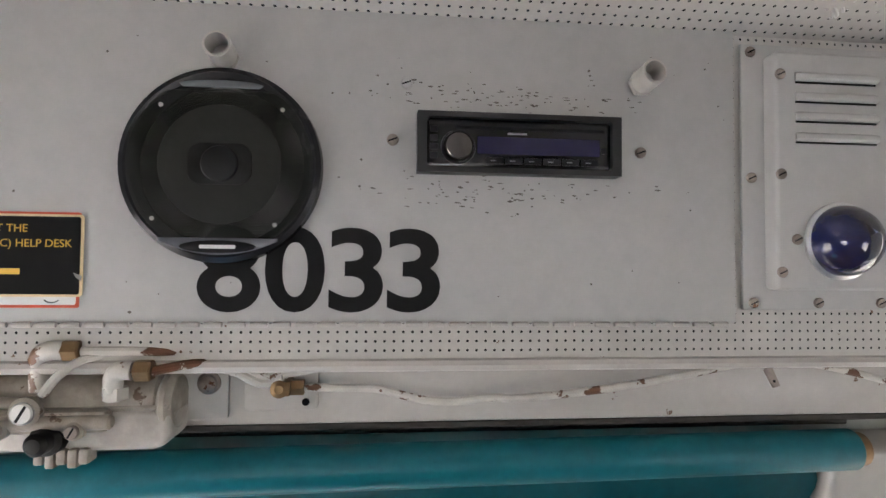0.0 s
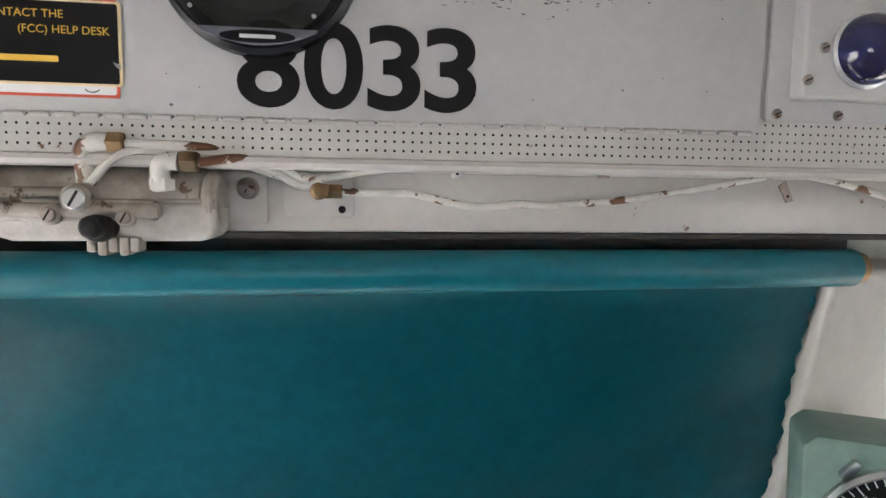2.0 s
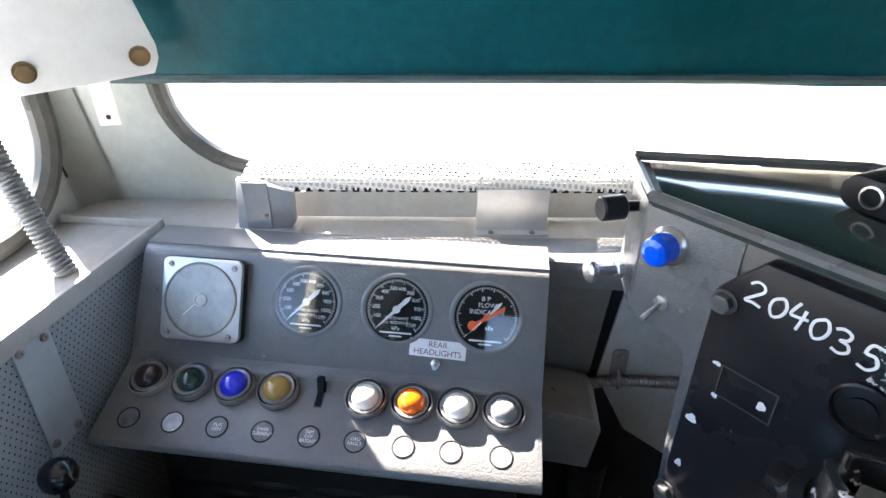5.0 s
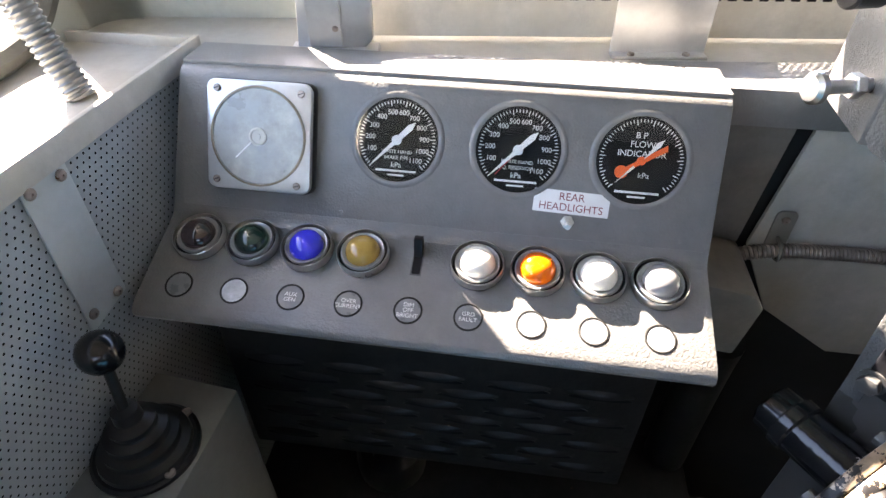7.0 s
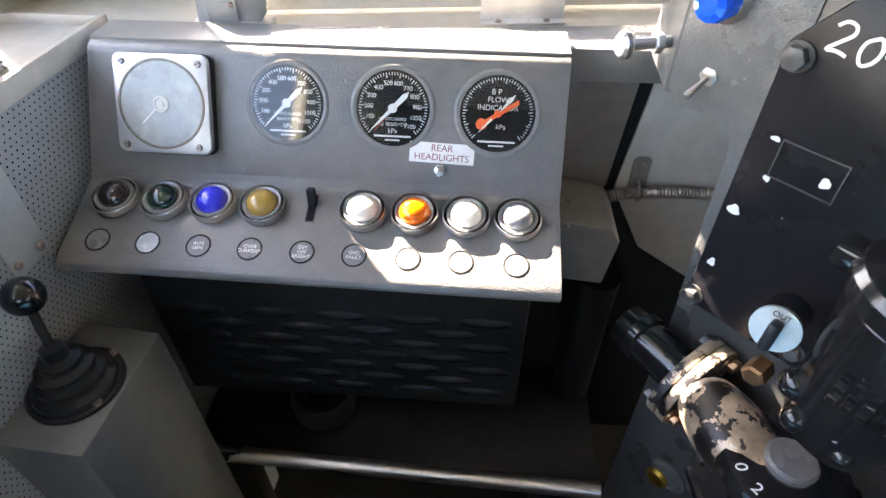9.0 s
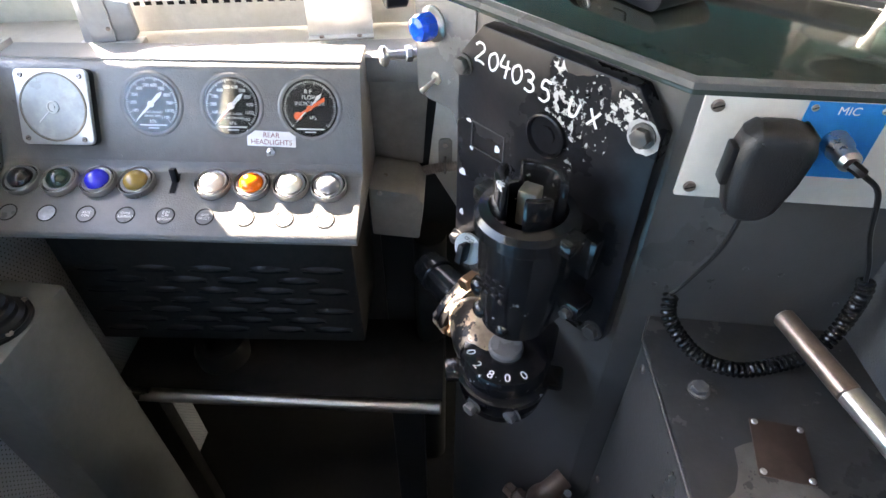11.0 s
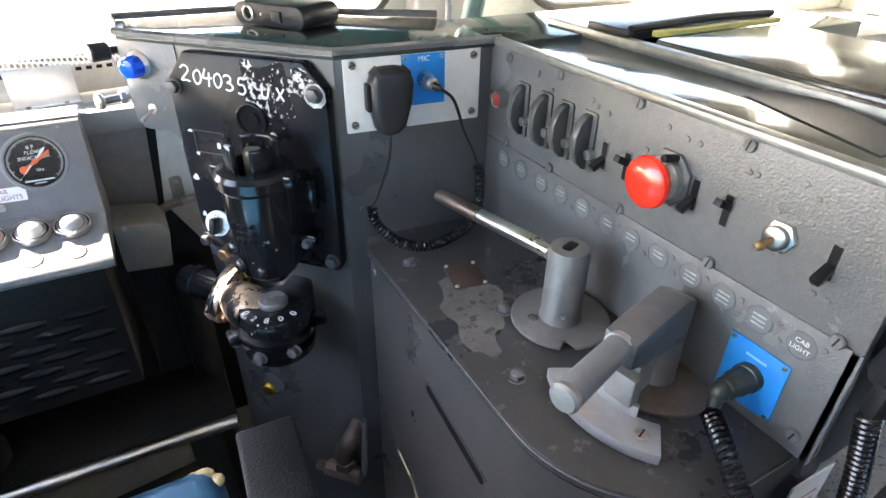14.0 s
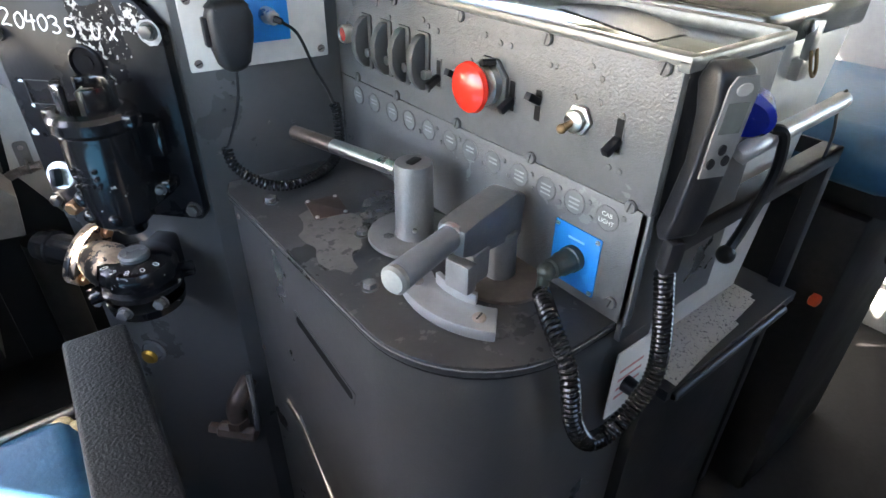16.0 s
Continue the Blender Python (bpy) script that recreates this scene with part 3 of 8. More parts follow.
def build_blind():
    t = thing("roller_blind", FP @ V(0, 1.70, -0.1), "teal vinyl roller blind pulled most of the way down", "blind")
    def roller_w(u):
        return -0.066 + (0.462 - u) * 0.030
    part("roller", [cyl(FP @ V(-0.86, 1.702, roller_w(-0.86)), FP @ V(0.462, 1.702, roller_w(0.462)), 0.0220, None, 32, 0.002)], M_TEAL, t)
    part("roller_end", [cyl(FP @ V(0.462, 1.702, -0.066), FP @ V(0.475, 1.702, -0.0665), 0.018, None, 20, 0.002)], M_BRASS, t, "tarnished roller end")
    rng = random.Random(4)
    ph = [rng.uniform(0, 6) for _ in range(6)]

    def cloth(u, v):
        z = 1.690 - v * 0.44
        right = 0.447 + 0.008 * v + 0.004 * math.sin(v * 38 + ph[0]) * v + 0.003 * math.sin(v * 90)
        x = -0.83 + u * (right + 0.83)
        o = 0.0022 * math.sin(u * 9 + ph[1]) * v + 0.0016 * math.sin(u * 23 + v * 14 + ph[2]) * (0.2 + u) + 0.0012 * math.sin(u * 60 + v * 40 + ph[3]) * u * v
        k = max(0.0, 1 - v / 0.16) ** 2
        return blind_at(x, z, 0.004 + o + k * (roller_w(x) + 0.076))
    part("cloth", sheet(cloth, 90, 40, 0.0008), M_TEAL, t)

    # unseen black sheet added behind the cloth so no sun leaks through
    def lining(u, v):
        return blind_at(-0.828 + u * 1.262, 1.660 - v * 0.406, -0.006)
    part("lining", sheet(lining, 8, 8, 0.001), mat("sun_stop_black", (0.012, 0.014, 0.015), 0.8, 0, 0.1, 8), t, "unseen black sheet behind the cloth that stops the sun")
    part("bottom_batten", [tube([blind_at(-0.832, 1.252, 0.004), blind_at(0.461, 1.262, 0.004)], 0.0065, 8, 1)], mat("batten_hem", (0.035, 0.07, 0.075), 0.5, 0, 0.2, 12), t, "dark hemmed bottom bar")
    return t


build_blind()


# ---- console ----
def build_console():
    t = thing("gauge_console", (-0.54, 0.48, 0.89), "blue-grey hammered metal driver's console with gauges and lamps", "console")
    prof = [(0.600, 1.068), (0.548, 1.066), (0.541, 1.062), (0.537, 1.056), (0.4785, 0.944), (0.476, 0.940), (0.472, 0.937), (0.386, 0.9045), (0.379, 0.899), (0.377, 0.893), (0.380, 0.887), (0.47, 0.885), (0.60, 0.885)]
    m = basis((0, 0, 0), (0, 1, 0), (0, 0, 1))
    body = prism(prof, -0.799, -0.279, 0.0015, m)
    cover = box((-0.799, 0.549, 1.0640), (-0.279, 0.600, 1.0690), 0.001)
    for b in (body, cover):
        for v in b.verts:                                      # the far end leans in towards the top
            if v.co.x < -0.7:
                v.co.x += 0.016 * max(v.co.z - 0.90, 0) / 0.165
            if v.co.y < 0.595:
                v.co.y += SKEW * (v.co.x + 0.54)
    part("housing", body, M_DASH, t)
    part("top_cover", cover, M_DASH, t)
    for x, v in ((-0.765, -0.048), (-0.305, -0.118), (-0.62, -0.12)):
        part("paint_run", lathe([(0.0022, 0), (0.0018, 0.0008), (0, 0.001)], 8, CF @ at(x, v)), M_DASH, t)
    part("gauge_fascia", box((-0.782, -0.126, -0.002), (-0.283, -0.006, 0.0004), 0.0008, 2, CF), M_DASH, t)
    part("button_fascia", box((-0.792, -0.094, -0.002), (-0.283, -0.004, 0.0004), 0.0008, 2, LF), M_DASH, t)
    return t


console = build_console()


# ---- brake cabinet and desk ----
def build_cabinet():
    t = thing("brake_cabinet", (0.04, 0.4, 0), "charcoal hammered metal cabinet with a dark glossy top", "cabinet")
    part("front_panel", [prism([(-0.343, 1.195), (-0.343, 1.066), (-0.336, 1.058), (-0.325, 1.054), (-0.287, 1.056), (-0.277, 1.050), (-0.270, 1.038), (-0.266, 0.92), (-0.262, 0.80), (-0.262, 0.0), (0, 0.0), (0, 1.195)], -0.012, 0.0, 0.001, BF)], M_STAND, t)
    part("lamp_flange", prism([(-0.3425, 1.193), (-0.3425, 1.0665), (-0.336, 1.0585), (-0.325, 1.0545), (-0.287, 1.0565), (-0.277, 1.0505), (-0.2705, 1.038), (-0.2665, 0.92), (-0.2625, 0.84), (-0.245, 0.84), (-0.245, 1.193)], 0.0, 0.0018, 0.0006, BF), M_STANDLIGHT, t, "paler grey flange beside the valve plate")
    part("side_panel", box((0.0, 0.0, -0.012), (0.228, 1.195, 0.0), 0.001, 2, MF), M_STAND, t)
    part("end_panel", prism([(-0.199, 0.487), (-0.193, 0.580), (-0.180, 0.580), (-0.186, 0.478)], 1.06, 1.195, 0.001), M_STANDLIGHT, t)
    top = [(-0.199, 0.478), (0.036, 0.230), (0.275, 0.210), (0.275, 0.40), (0.150, 0.475), (0.047, 0.580), (-0.196, 0.584)]
    part("top", prism(top, 1.186, 1.194, 0.002), M_GLOSSTOP, t, "dark green glossy top")
    rims = [tube([V(*p, 1.197) for p in (top[6], top[0])], 0.005, 6, 1), tube([V(*p, 1.197) for p in (top[0], top[1], top[2])], 0.006, 6, 1, straight=True),
            tube([V(*p, 1.200) for p in (top[3], top[4], top[5], top[6])], 0.006, 6, 1, straight=True)]
    part("rim", rims, M_STANDLIGHT, t, "worn raised metal rim")
    return t


cabinet = build_cabinet()


# ---- control stand ----
def stand_outline(o=0.0):
    pts = [(0.262, 0.214), (0.072 - o, 0.2325), (0.058 - o, 0.200), (0.058 - o, -0.13)]
    for i in range(13):
        a = radians(180 + 90 * i / 12)
        pts.append((0.208 + (0.150 + o) * math.cos(a), -0.182 + (0.146 + o) * math.sin(a)))
    pts += [(0.36, -0.328 - o), (0.36, 0.212)]
    return pts


def build_stand():
    t = thing("control_stand", (0.2, -0.05, 0), "charcoal metal control stand with a rounded corner and switch panel", "control stand")
    part("body", prism(stand_outline(), 0.0, 0.906, 0.0), M_STAND, t)
    part("worktop", prism(stand_outline(0.004), 0.906, 0.920, 0.002), M_WORKTOP, t, "scuffed dark worktop with a turned edge")
    part("upper_plate", box((-0.222, 1.056, -0.012), (0.346, 1.194, 0.0), 0.0015, 2, SF), M_STANDLIGHT, t)
    part("lower_plate", box((-0.222, 0.9205, -0.012), (0.346, 1.0545, -0.002), 0.0015, 2, SF), M_STANDLIGHT, t)
    part("end_plate", box((0.268, -0.344, 0.90), (0.44, -0.336, 1.19), 0.001), M_STAND, t)
    part("top", [box((0.268, -0.345, 1.180), (0.44, 0.215, 1.186), 0.001)], M_GLOSSTOP, t, "dark green glossy top")
    part("rim", [box((0.262, -0.352, 1.190), (0.278, 0.212, 1.2), 0.003), box((0.262, -0.352, 1.186), (0.44, -0.340, 1.198), 0.003), box((0.425, -0.345, 1.184), (0.44, 0.30, 1.2), 0.003)], M_RIM, t, "worn metal rim")
    return t


stand = build_stand()

# ---- things on the upper bulkhead ----
def screw_bm(m, r=0.004, h=0.002, slot=True):
    """A domed screw head with a sunk slot."""
    return lathe([(r, 0), (r, h * 0.5), (r * 0.8, h * 0.9), (r * 0.25, h), (r * 0.22, h * 0.55), (0, h * 0.5)], 12, m) if slot else lathe([(r, 0), (r, h * 0.4), (r * 0.7, h), (0, h * 1.15)], 12, m)


def slot_screw(parent, m, r=0.0045, h=0.0022, material=None, turn=20):
    s = part("screw", [lathe([(r, 0), (r, h * 0.6), (r * 0.85, h), (0, h)], 14, m)], material or M_SCREW, parent)
    part("slot", box((-r * 0.8, -r * 0.13, h * 0.9), (r * 0.8, r * 0.13, h * 1.03), 0, 1, m @ pose(0, 0, 0, 0, 0, turn)), M_DECAL, s)
    return s


def hexbolt(parent, m, r=0.008, h=0.006, material=None, name="bolt"):
    pts = [(r * math.cos(radians(60 * i)), r * math.sin(radians(60 * i))) for i in range(6)]
    return part(name, [lathe([(r * 1.25, 0), (r * 1.25, h * 0.2)], 18, m), prism(pts, h * 0.2, h, h * 0.12, m)], material or M_SCREW, parent)


def build_bulkhead_panel():
    t = set_as(thing("bulkhead_panel", FP @ V(-0.2, 1.845, 0), "large pale grey painted hinged panel, chipped and scuffed", "panel"), "large pale grey painted hinged panel, chipped and scuffed", "panel")
    part("panel_sheet", prism([(-1.05, 1.8465), (0.2865, 1.8465), (0.2865, 2.132), (-1.05, 2.132)], -0.0035, 0.0, 0.0012, FP), M_PANEL, t)
    n = 46
    knuckle = None
    for i in range(n):
        u = -0.62 + i * 0.0196
        if knuckle is None:
            knuckle = part("hinge_knuckle", [cyl(FP @ V(0, 1.8455, 0.0005), FP @ V(0.0150, 1.8455, 0.0005), 0.0024, None, 8)], M_CREAM, t)
            knuckle.matrix_basis = Matrix.Translation(FH * u)
        else:
            again("hinge_knuckle", knuckle, t, Matrix.Translation(FH * u))
    for u, z in ((-0.046, 2.014), (0.1905, 2.009), (-0.034, 2.067)):
        slot_screw(t, FP @ at(u, z), 0.0055, 0.003, M_SCREW if z < 2.05 else M_PANEL)
    rng = random.Random(9)
    scuffs = []
    for i in range(190):
        u = rng.gauss(0.06, 0.065)
        z = rng.choice((rng.gauss(2.056, 0.007), rng.gauss(1.967, 0.009)))
        w, h = rng.uniform(0.0006, 0.0035), rng.uniform(0.0004, 0.0011)
        k = rng.randint(4, 7)
        pts = [(w * (0.5 + rng.random() * 0.7) * math.cos(2 * math.pi * j / k), h * (0.5 + rng.random() * 0.7) * math.sin(2 * math.pi * j / k)) for j in range(k)]
        scuffs.append(prism(pts, 0.00002, 0.00012, 0, FP @ at(u, z, 0, rng.uniform(-8, 3))))
    for i in range(46):
        u, z = rng.uniform(-0.45, 0.28), rng.uniform(1.85, 2.12)
        w = rng.uniform(0.0005, 0.0018)
        scuffs.append(prism([(w * math.cos(j * 1.25) * rng.uniform(0.5, 1.2), w * math.sin(j * 1.25) * rng.uniform(0.4, 1)) for j in range(5)], 0.00002, 0.00012, 0, FP @ at(u, z)))
    part("paint_chips", scuffs, mat("bare_primer", (0.13, 0.11, 0.095), 0.6, 0, 0.3, 60, 0), t, "dark chipped paint marks")
    return t


build_bulkhead_panel()


def build_number():
    t = thing("number_decal", FP @ V(-0.11, 1.856, 0.0), "large black number 8033 stuck on the panel", "number")
    for ch, u in (("8", -0.1885), ("0", -0.1315), ("3", -0.0775), ("3", -0.0255)):
        b = letters(ch, 0.1085, 0.0002, Matrix(), bold=0.0022)
        xs = [v.co.x for v in b.verts]
        ys = [v.co.y for v in b.verts]
        cx, cy = (min(xs) + max(xs)) / 2, (min(ys) + max(ys)) / 2
        sx = {"8": 0.0545, "0": 0.0525, "3": 0.0485}[ch] / (max(xs) - min(xs))
        sy = 0.0765 / (max(ys) - min(ys))
        b.transform(FP @ at(u, 1.8945, 0.0006) @ Matrix.Diagonal((sx, sy, 1, 1)) @ Matrix.Translation((-cx, -cy, 0)))
        part("digit", b, M_DECAL, t)


build_number()


def build_speaker():
    t = thing("loudspeaker", FP @ V(-0.194, 1.984, 0), "round black car loudspeaker with a cloth grille", "loudspeaker")
    m = FP @ at(-0.1945, 1.985)
    part("rim", lathe([(0.070, 0.004), (0.076, 0.012), (0.081, 0.0135), (0.0855, 0.011), (0.0865, 0.0)], 64, m, False), mat("satin_black_rim", (0.016, 0.016, 0.018), 0.25, 0, 0.08, 10, 0.03), t, "satin black plastic rim")
    g = []
    n = 64
    pts = []
    for i in range(n):
        a = 2 * math.pi * i / n
        x, y = 0.0785 * math.cos(a), 0.0785 * math.sin(a)
        y = max(min(y, 0.066 - 0.10 * x * x / 0.08), -0.066 + 0.06 * x * x / 0.08)
        pts.append((x, y))
    part("grille", prism(pts, 0.002, 0.0142, 0.001, m), perforated("fine_black_grille", (0.012, 0.013, 0.011), 0.0016, 0.0005, (FH, (0, 0, 1)), 0.55, 0, 0.1, None, True), t, "fine black grille")
    part("cone", [lathe([(0.052, 0.0144), (0.051, 0.0148), (0.028, 0.0149), (0.0, 0.0149)], 40, m, False)], mat("dark_cone", (0.020, 0.021, 0.018), 0.6, 0, 0.15, 12, 0.1), t, "dark cone showing through the grille")
    part("tweeter", [prism(round_rect(-0.027, -0.018, 0.027, 0.018, 0.012), 0.0149, 0.0160, 0.0004, m), lathe([(0.016, 0.0160), (0.015, 0.0185), (0.010, 0.020), (0, 0.0205)], 28, m)], mat("dark_tweeter", (0.012, 0.012, 0.012), 0.4, 0, 0.1, 12, 0.1), t, "raised tweeter in the middle")
    arc = [(0.036 * math.sin(radians(a)), 0.073 + 0.0045 * math.cos(radians(a) * 1.0) - 0.0045) for a in range(-80, 81, 10)]
    part("top_slot", prism([(x, y) for x, y in arc] + [(x * 0.9, 0.0665) for x, y in arc[::-1]], 0.0135, 0.0152, 0.0004, m), mat("grey_slot", (0.12, 0.13, 0.14), 0.3, 0, 0.1, 10, 0.03), t, "pale grey slot at the top edge")
    low = [(0.06 * math.cos(radians(a)), -0.060 - 0.021 * math.sin(radians(-a)) ) for a in range(0, -181, -12)]
    part("badge_bar", prism([(x, -0.0665 + 0.0135 * ((x / 0.05) ** 2 - 1) * 0.9) for x in [0.05 - 0.005 * i for i in range(21)]] + [(-0.05 + 0.005 * i, -0.064) for i in range(21)], 0.0135, 0.0158, 0.0003, m), mat("smoke_grey_bar", (0.10, 0.105, 0.12), 0.25, 0, 0.1, 10, 0.02), t, "shade-greyed opal lower bar")
    part("badge", prism([(0.032 * math.cos(radians(a)), -0.0715 + 0.0055 * math.sin(radians(a))) for a in range(0, 360, 20)], 0.0158, 0.0166, 0.0002, m), M_DECAL, t, "black oval badge")
    part("badge_mark", [prism(round_rect(-0.015, -0.0732, 0.015, -0.0700, 0.0012), 0.0166, 0.0169, 0, m)], M_ALU, t, "silver mark on the badge")
    for x, y in ((-0.05, 0.05), (0.052, 0.049), (-0.055, -0.048), (0.047, -0.052)):
        part("rivet", lathe([(0.002, 0), (0.0018, 0.001), (0, 0.0014)], 10, m @ at(x, y, 0.0142)), M_STEEL, t)


build_speaker()
for nm in ("satin_black_rim", "fine_black_grille", "dark_cone", "dark_tweeter"):
    bpy.data.materials[nm].node_tree.nodes["Principled BSDF"].inputs["Specular IOR Level"].default_value = 0.2


def build_stereo():
    t = thing("car_stereo", FP @ V(0.07, 2.01, 0), "black car stereo head unit with a silver dial", "stereo")
    m = FP @ at(0.0703, 2.0105)
    b = frame_plate((-0.0945, -0.0275, 0.0945, 0.0275), round_rect(-0.086, -0.0225, 0.086, 0.0225, 0.004), 0.0, 0.017)
    b.transform(m)
    part("surround", b, mat("grey_black_trim", (0.014, 0.0145, 0.015), 0.4, 0, 0.08, 10, 0.08), t, "dark trim frame")
    part("fascia", prism(round_rect(-0.0855, -0.0222, 0.0855, 0.0222, 0.004), 0.002, 0.013, 0.001, m), mat("gloss_black_fascia", (0.006, 0.006, 0.008), 0.16, 0, 0.08, 10, 0.01), t)
    part("disc_slot", box((-0.060, 0.0125, 0.0125), (0.079, 0.0155, 0.0136), 0.0002, 1, m), M_DECAL, t)
    part("display", box((-0.040, -0.0095, 0.0125), (0.075, 0.0065, 0.0134), 0.0003, 1, m), mat("deep_violet_display", (0.012, 0.010, 0.045), 0.1, 0, 0.2, 20, 0), t, "deep violet dark display")
    part("dial", [lathe([(0.0135, 0.013), (0.0135, 0.017), (0.0118, 0.0205), (0.0112, 0.021), (0, 0.0212)], 32, m @ at(-0.0575, -0.004))], mat("spun_metal", (0.16, 0.15, 0.145), 0.22, 1, 0.2, 90, 0.02), t, "spun silver volume dial")
    part("dial_ring", [lathe([(0.016, 0.0125), (0.0155, 0.0145), (0.0140, 0.0145), (0.0140, 0.0125)], 32, m @ at(-0.0575, -0.004), False)], M_BLKPLASTIC, t)
    for i in range(6):
        x = -0.032 + i * 0.0178
        bt = part("button", box((x, -0.0185, 0.0125), (x + 0.016, -0.0125, 0.0142), 0.0006, 2, m), M_BLKPLASTIC, t)
        part("button_mark", box((x + 0.004, -0.0162, 0.0141), (x + 0.009, -0.0152, 0.01445), 0, 1, m), mat("dim_print", (0.25, 0.25, 0.28), 0.5, 0, 0.1, 10, 0) if i == 0 else bpy.data.materials["dim_print"], bt)
    for y in (0.012, 0.004, -0.004, -0.012):
        part("side_button", box((-0.083, y - 0.0028, 0.0125), (-0.076, y + 0.0028, 0.0140), 0.0006, 2, m), M_BLKPLASTIC, t)
    part("brand_mark", box((-0.012, 0.0085, 0.0128), (0.006, 0.0105, 0.0133), 0, 1, m), bpy.data.materials["dim_print"], t)
    part("eject", lathe([(0.003, 0.0128), (0.003, 0.014), (0, 0.0143)], 14, m @ at(0.078, -0.004)), M_BLKPLASTIC, t)


build_stereo()


def build_sleeve(u, z, tilt, group):
    t = thing("pipe_stub", FP @ V(u, z, 0), "short open pale painted pipe stub on a nut", "pipe", group)
    m = FP @ at(u, z) @ pose(0, 0, 0, tilt[0], tilt[1])
    part("sleeve", lathe([(0.0118, 0.004), (0.0118, 0.028), (0.0098, 0.0285), (0.0092, 0.025), (0.0092, 0.006), (0, 0.006)], 24, m), M_CREAM, t)
    part("nut", prism([(0.0135 * math.cos(radians(60 * i)), 0.0135 * math.sin(radians(60 * i))) for i in range(6)], 0.0, 0.006, 0.0008, FP @ at(u, z)), M_CREAM, t)


build_sleeve(-0.196, 2.083, (-4, 0), "pipe stubs")
build_sleeve(0.191, 2.076, (-6, 3), "pipe stubs")


def build_notice():
    t = thing("help_desk_notice", FP @ V(-0.38, 1.90, 0), "black and yellow help desk notice over a white red-edged card", "sign")
    part("under_card", prism(round_rect(-0.50, 1.860, -0.3125, 1.942, 0.002), 0.0002, 0.0008, 0, FP), mat("red_edged_card", (0.62, 0.09, 0.04), 0.5, 0, 0.1, 20, 0.02), t, "red edge of the card below")
    part("under_face", prism(round_rect(-0.50, 1.8625, -0.315, 1.940, 0.002), 0.0008, 0.0011, 0, FP), M_WHITEINK, t, "white card below")
    part("border", prism(round_rect(-0.50, 1.8695, -0.3095, 1.940, 0.003), 0.0012, 0.0020, 0, FP), mat("cream_border", (0.78, 0.62, 0.36), 0.4, 0, 0.1, 20, 0.02), t, "cream printed border")
    part("face", prism(round_rect(-0.50, 1.8715, -0.3120, 1.938, 0.002), 0.0020, 0.0023, 0, FP), M_DECAL, t, "glossy black face")
    ink = mat("yellow_print", (0.75, 0.46, 0.06), 0.5, 0, 0.05, 20, 0)
    part("wording", [letters("CONTACT THE", 0.0094, 0.0001, FP @ at(-0.3545, 1.9275, 0.0025), "RIGHT"), letters("(FCC) HELP DESK", 0.0094, 0.0001, FP @ at(-0.3185, 1.9148, 0.0025), "RIGHT")], ink, t, "yellow capitals")
    part("bar_line", [box((-0.50, 1.8885, 0.0023), (-0.360, 1.8935, 0.0026), 0, 1, FP)], ink, t, "unreadable yellow line")
    part("torn_corner", prism([(-0.3165, 1.890), (-0.310, 1.8875), (-0.3105, 1.8835), (-0.314, 1.886)], 0.0024, 0.004, 0, FP), M_STEEL, t, "torn silvery corner")
    arc = [(-0.3345 + 0.006 * math.cos(radians(a)), 1.8680 + 0.0035 * math.sin(radians(a)), 0.0013) for a in range(200, 341, 20)]
    part("printed_arc", tube(arc, 0.0005, 6, 2, m=FP), M_DECAL, t)


build_notice()


def build_vent():
    t = thing("vent_box", FP @ V(0.4, 1.99, 0), "pale grey louvred metal box on a screwed backing plate", "vent")
    part("backing_plate", box((0.2945, 1.859, -0.005), (0.52, 2.121, -0.001), 0.001, 2, FP), M_PANEL, t)
    part("cover", box((0.317, 1.879, -0.002), (0.52, 2.108, 0.018), 0.004, 3, FP), M_PANEL, t)
    for z in (2.083, 2.064, 2.045, 2.025):
        lv = part("louvre", [tube([(0.337, z, 0.018), (0.340, z, 0.0195), (0.418, z, 0.0195), (0.421, z, 0.018)], 0.0042, 10, 1, m=FP, straight=True)], M_PANEL, t)
        part("louvre_gap", box((0.337, z - 0.0060, 0.0178), (0.421, z - 0.0042, 0.0186), 0, 1, FP), M_DECAL, lv)
    for u, z, w in ((0.321, 2.085, 0.0185), (0.321, 1.989, 0.0185), (0.321, 1.896, 0.0185), (0.3365, 1.927, 0.0185), (0.304, 2.113, -0.001), (0.304, 1.988, -0.001), (0.305, 1.866, -0.001), (0.373, 1.866, -0.001), (0.44, 1.866, -0.001), (0.44, 1.925, 0.0185)):
        slot_screw(t, FP @ at(u, z, w), 0.0052, 0.0025, M_SCREW, 25)
    m = FP @ at(0.381, 1.926, 0.018)
    d = part("dome_lens", lathe([(0.034, 0), (0.034, 0.006), (0.0325, 0.014), (0.027, 0.023), (0.017, 0.029), (0.006, 0.0315), (0, 0.032)], 36, m), mat("deep_blue_lens", (0.012, 0.014, 0.06), 0.08, 0, 0.3, 12, 0, 100, None, (0.05, 0.03, 0.02), 0.5), t, "glossy deep blue dome lens")
    part("lens_ring", lathe([(0.037, 0), (0.037, 0.003), (0.034, 0.005), (0.033, 0.003)], 36, m, False), M_ALU, d, "thin silver ring")


build_vent()


def ribbed_hose(name, pts, r, label, group="", pitch=0.0055, material=None):
    t = thing(name, pts[0], label, "hose", group)
    L = sum((Vector(b) - Vector(a)).length for a, b in zip(pts, pts[1:]))
    part("core", tube(pts, r * 0.90, 14, 8), material or M_PIPE, t)
    part("ribs", coil(pts, r * 0.93, pitch * 0.33, L / pitch, 5, 14), material or M_PIPE, t)
    return t


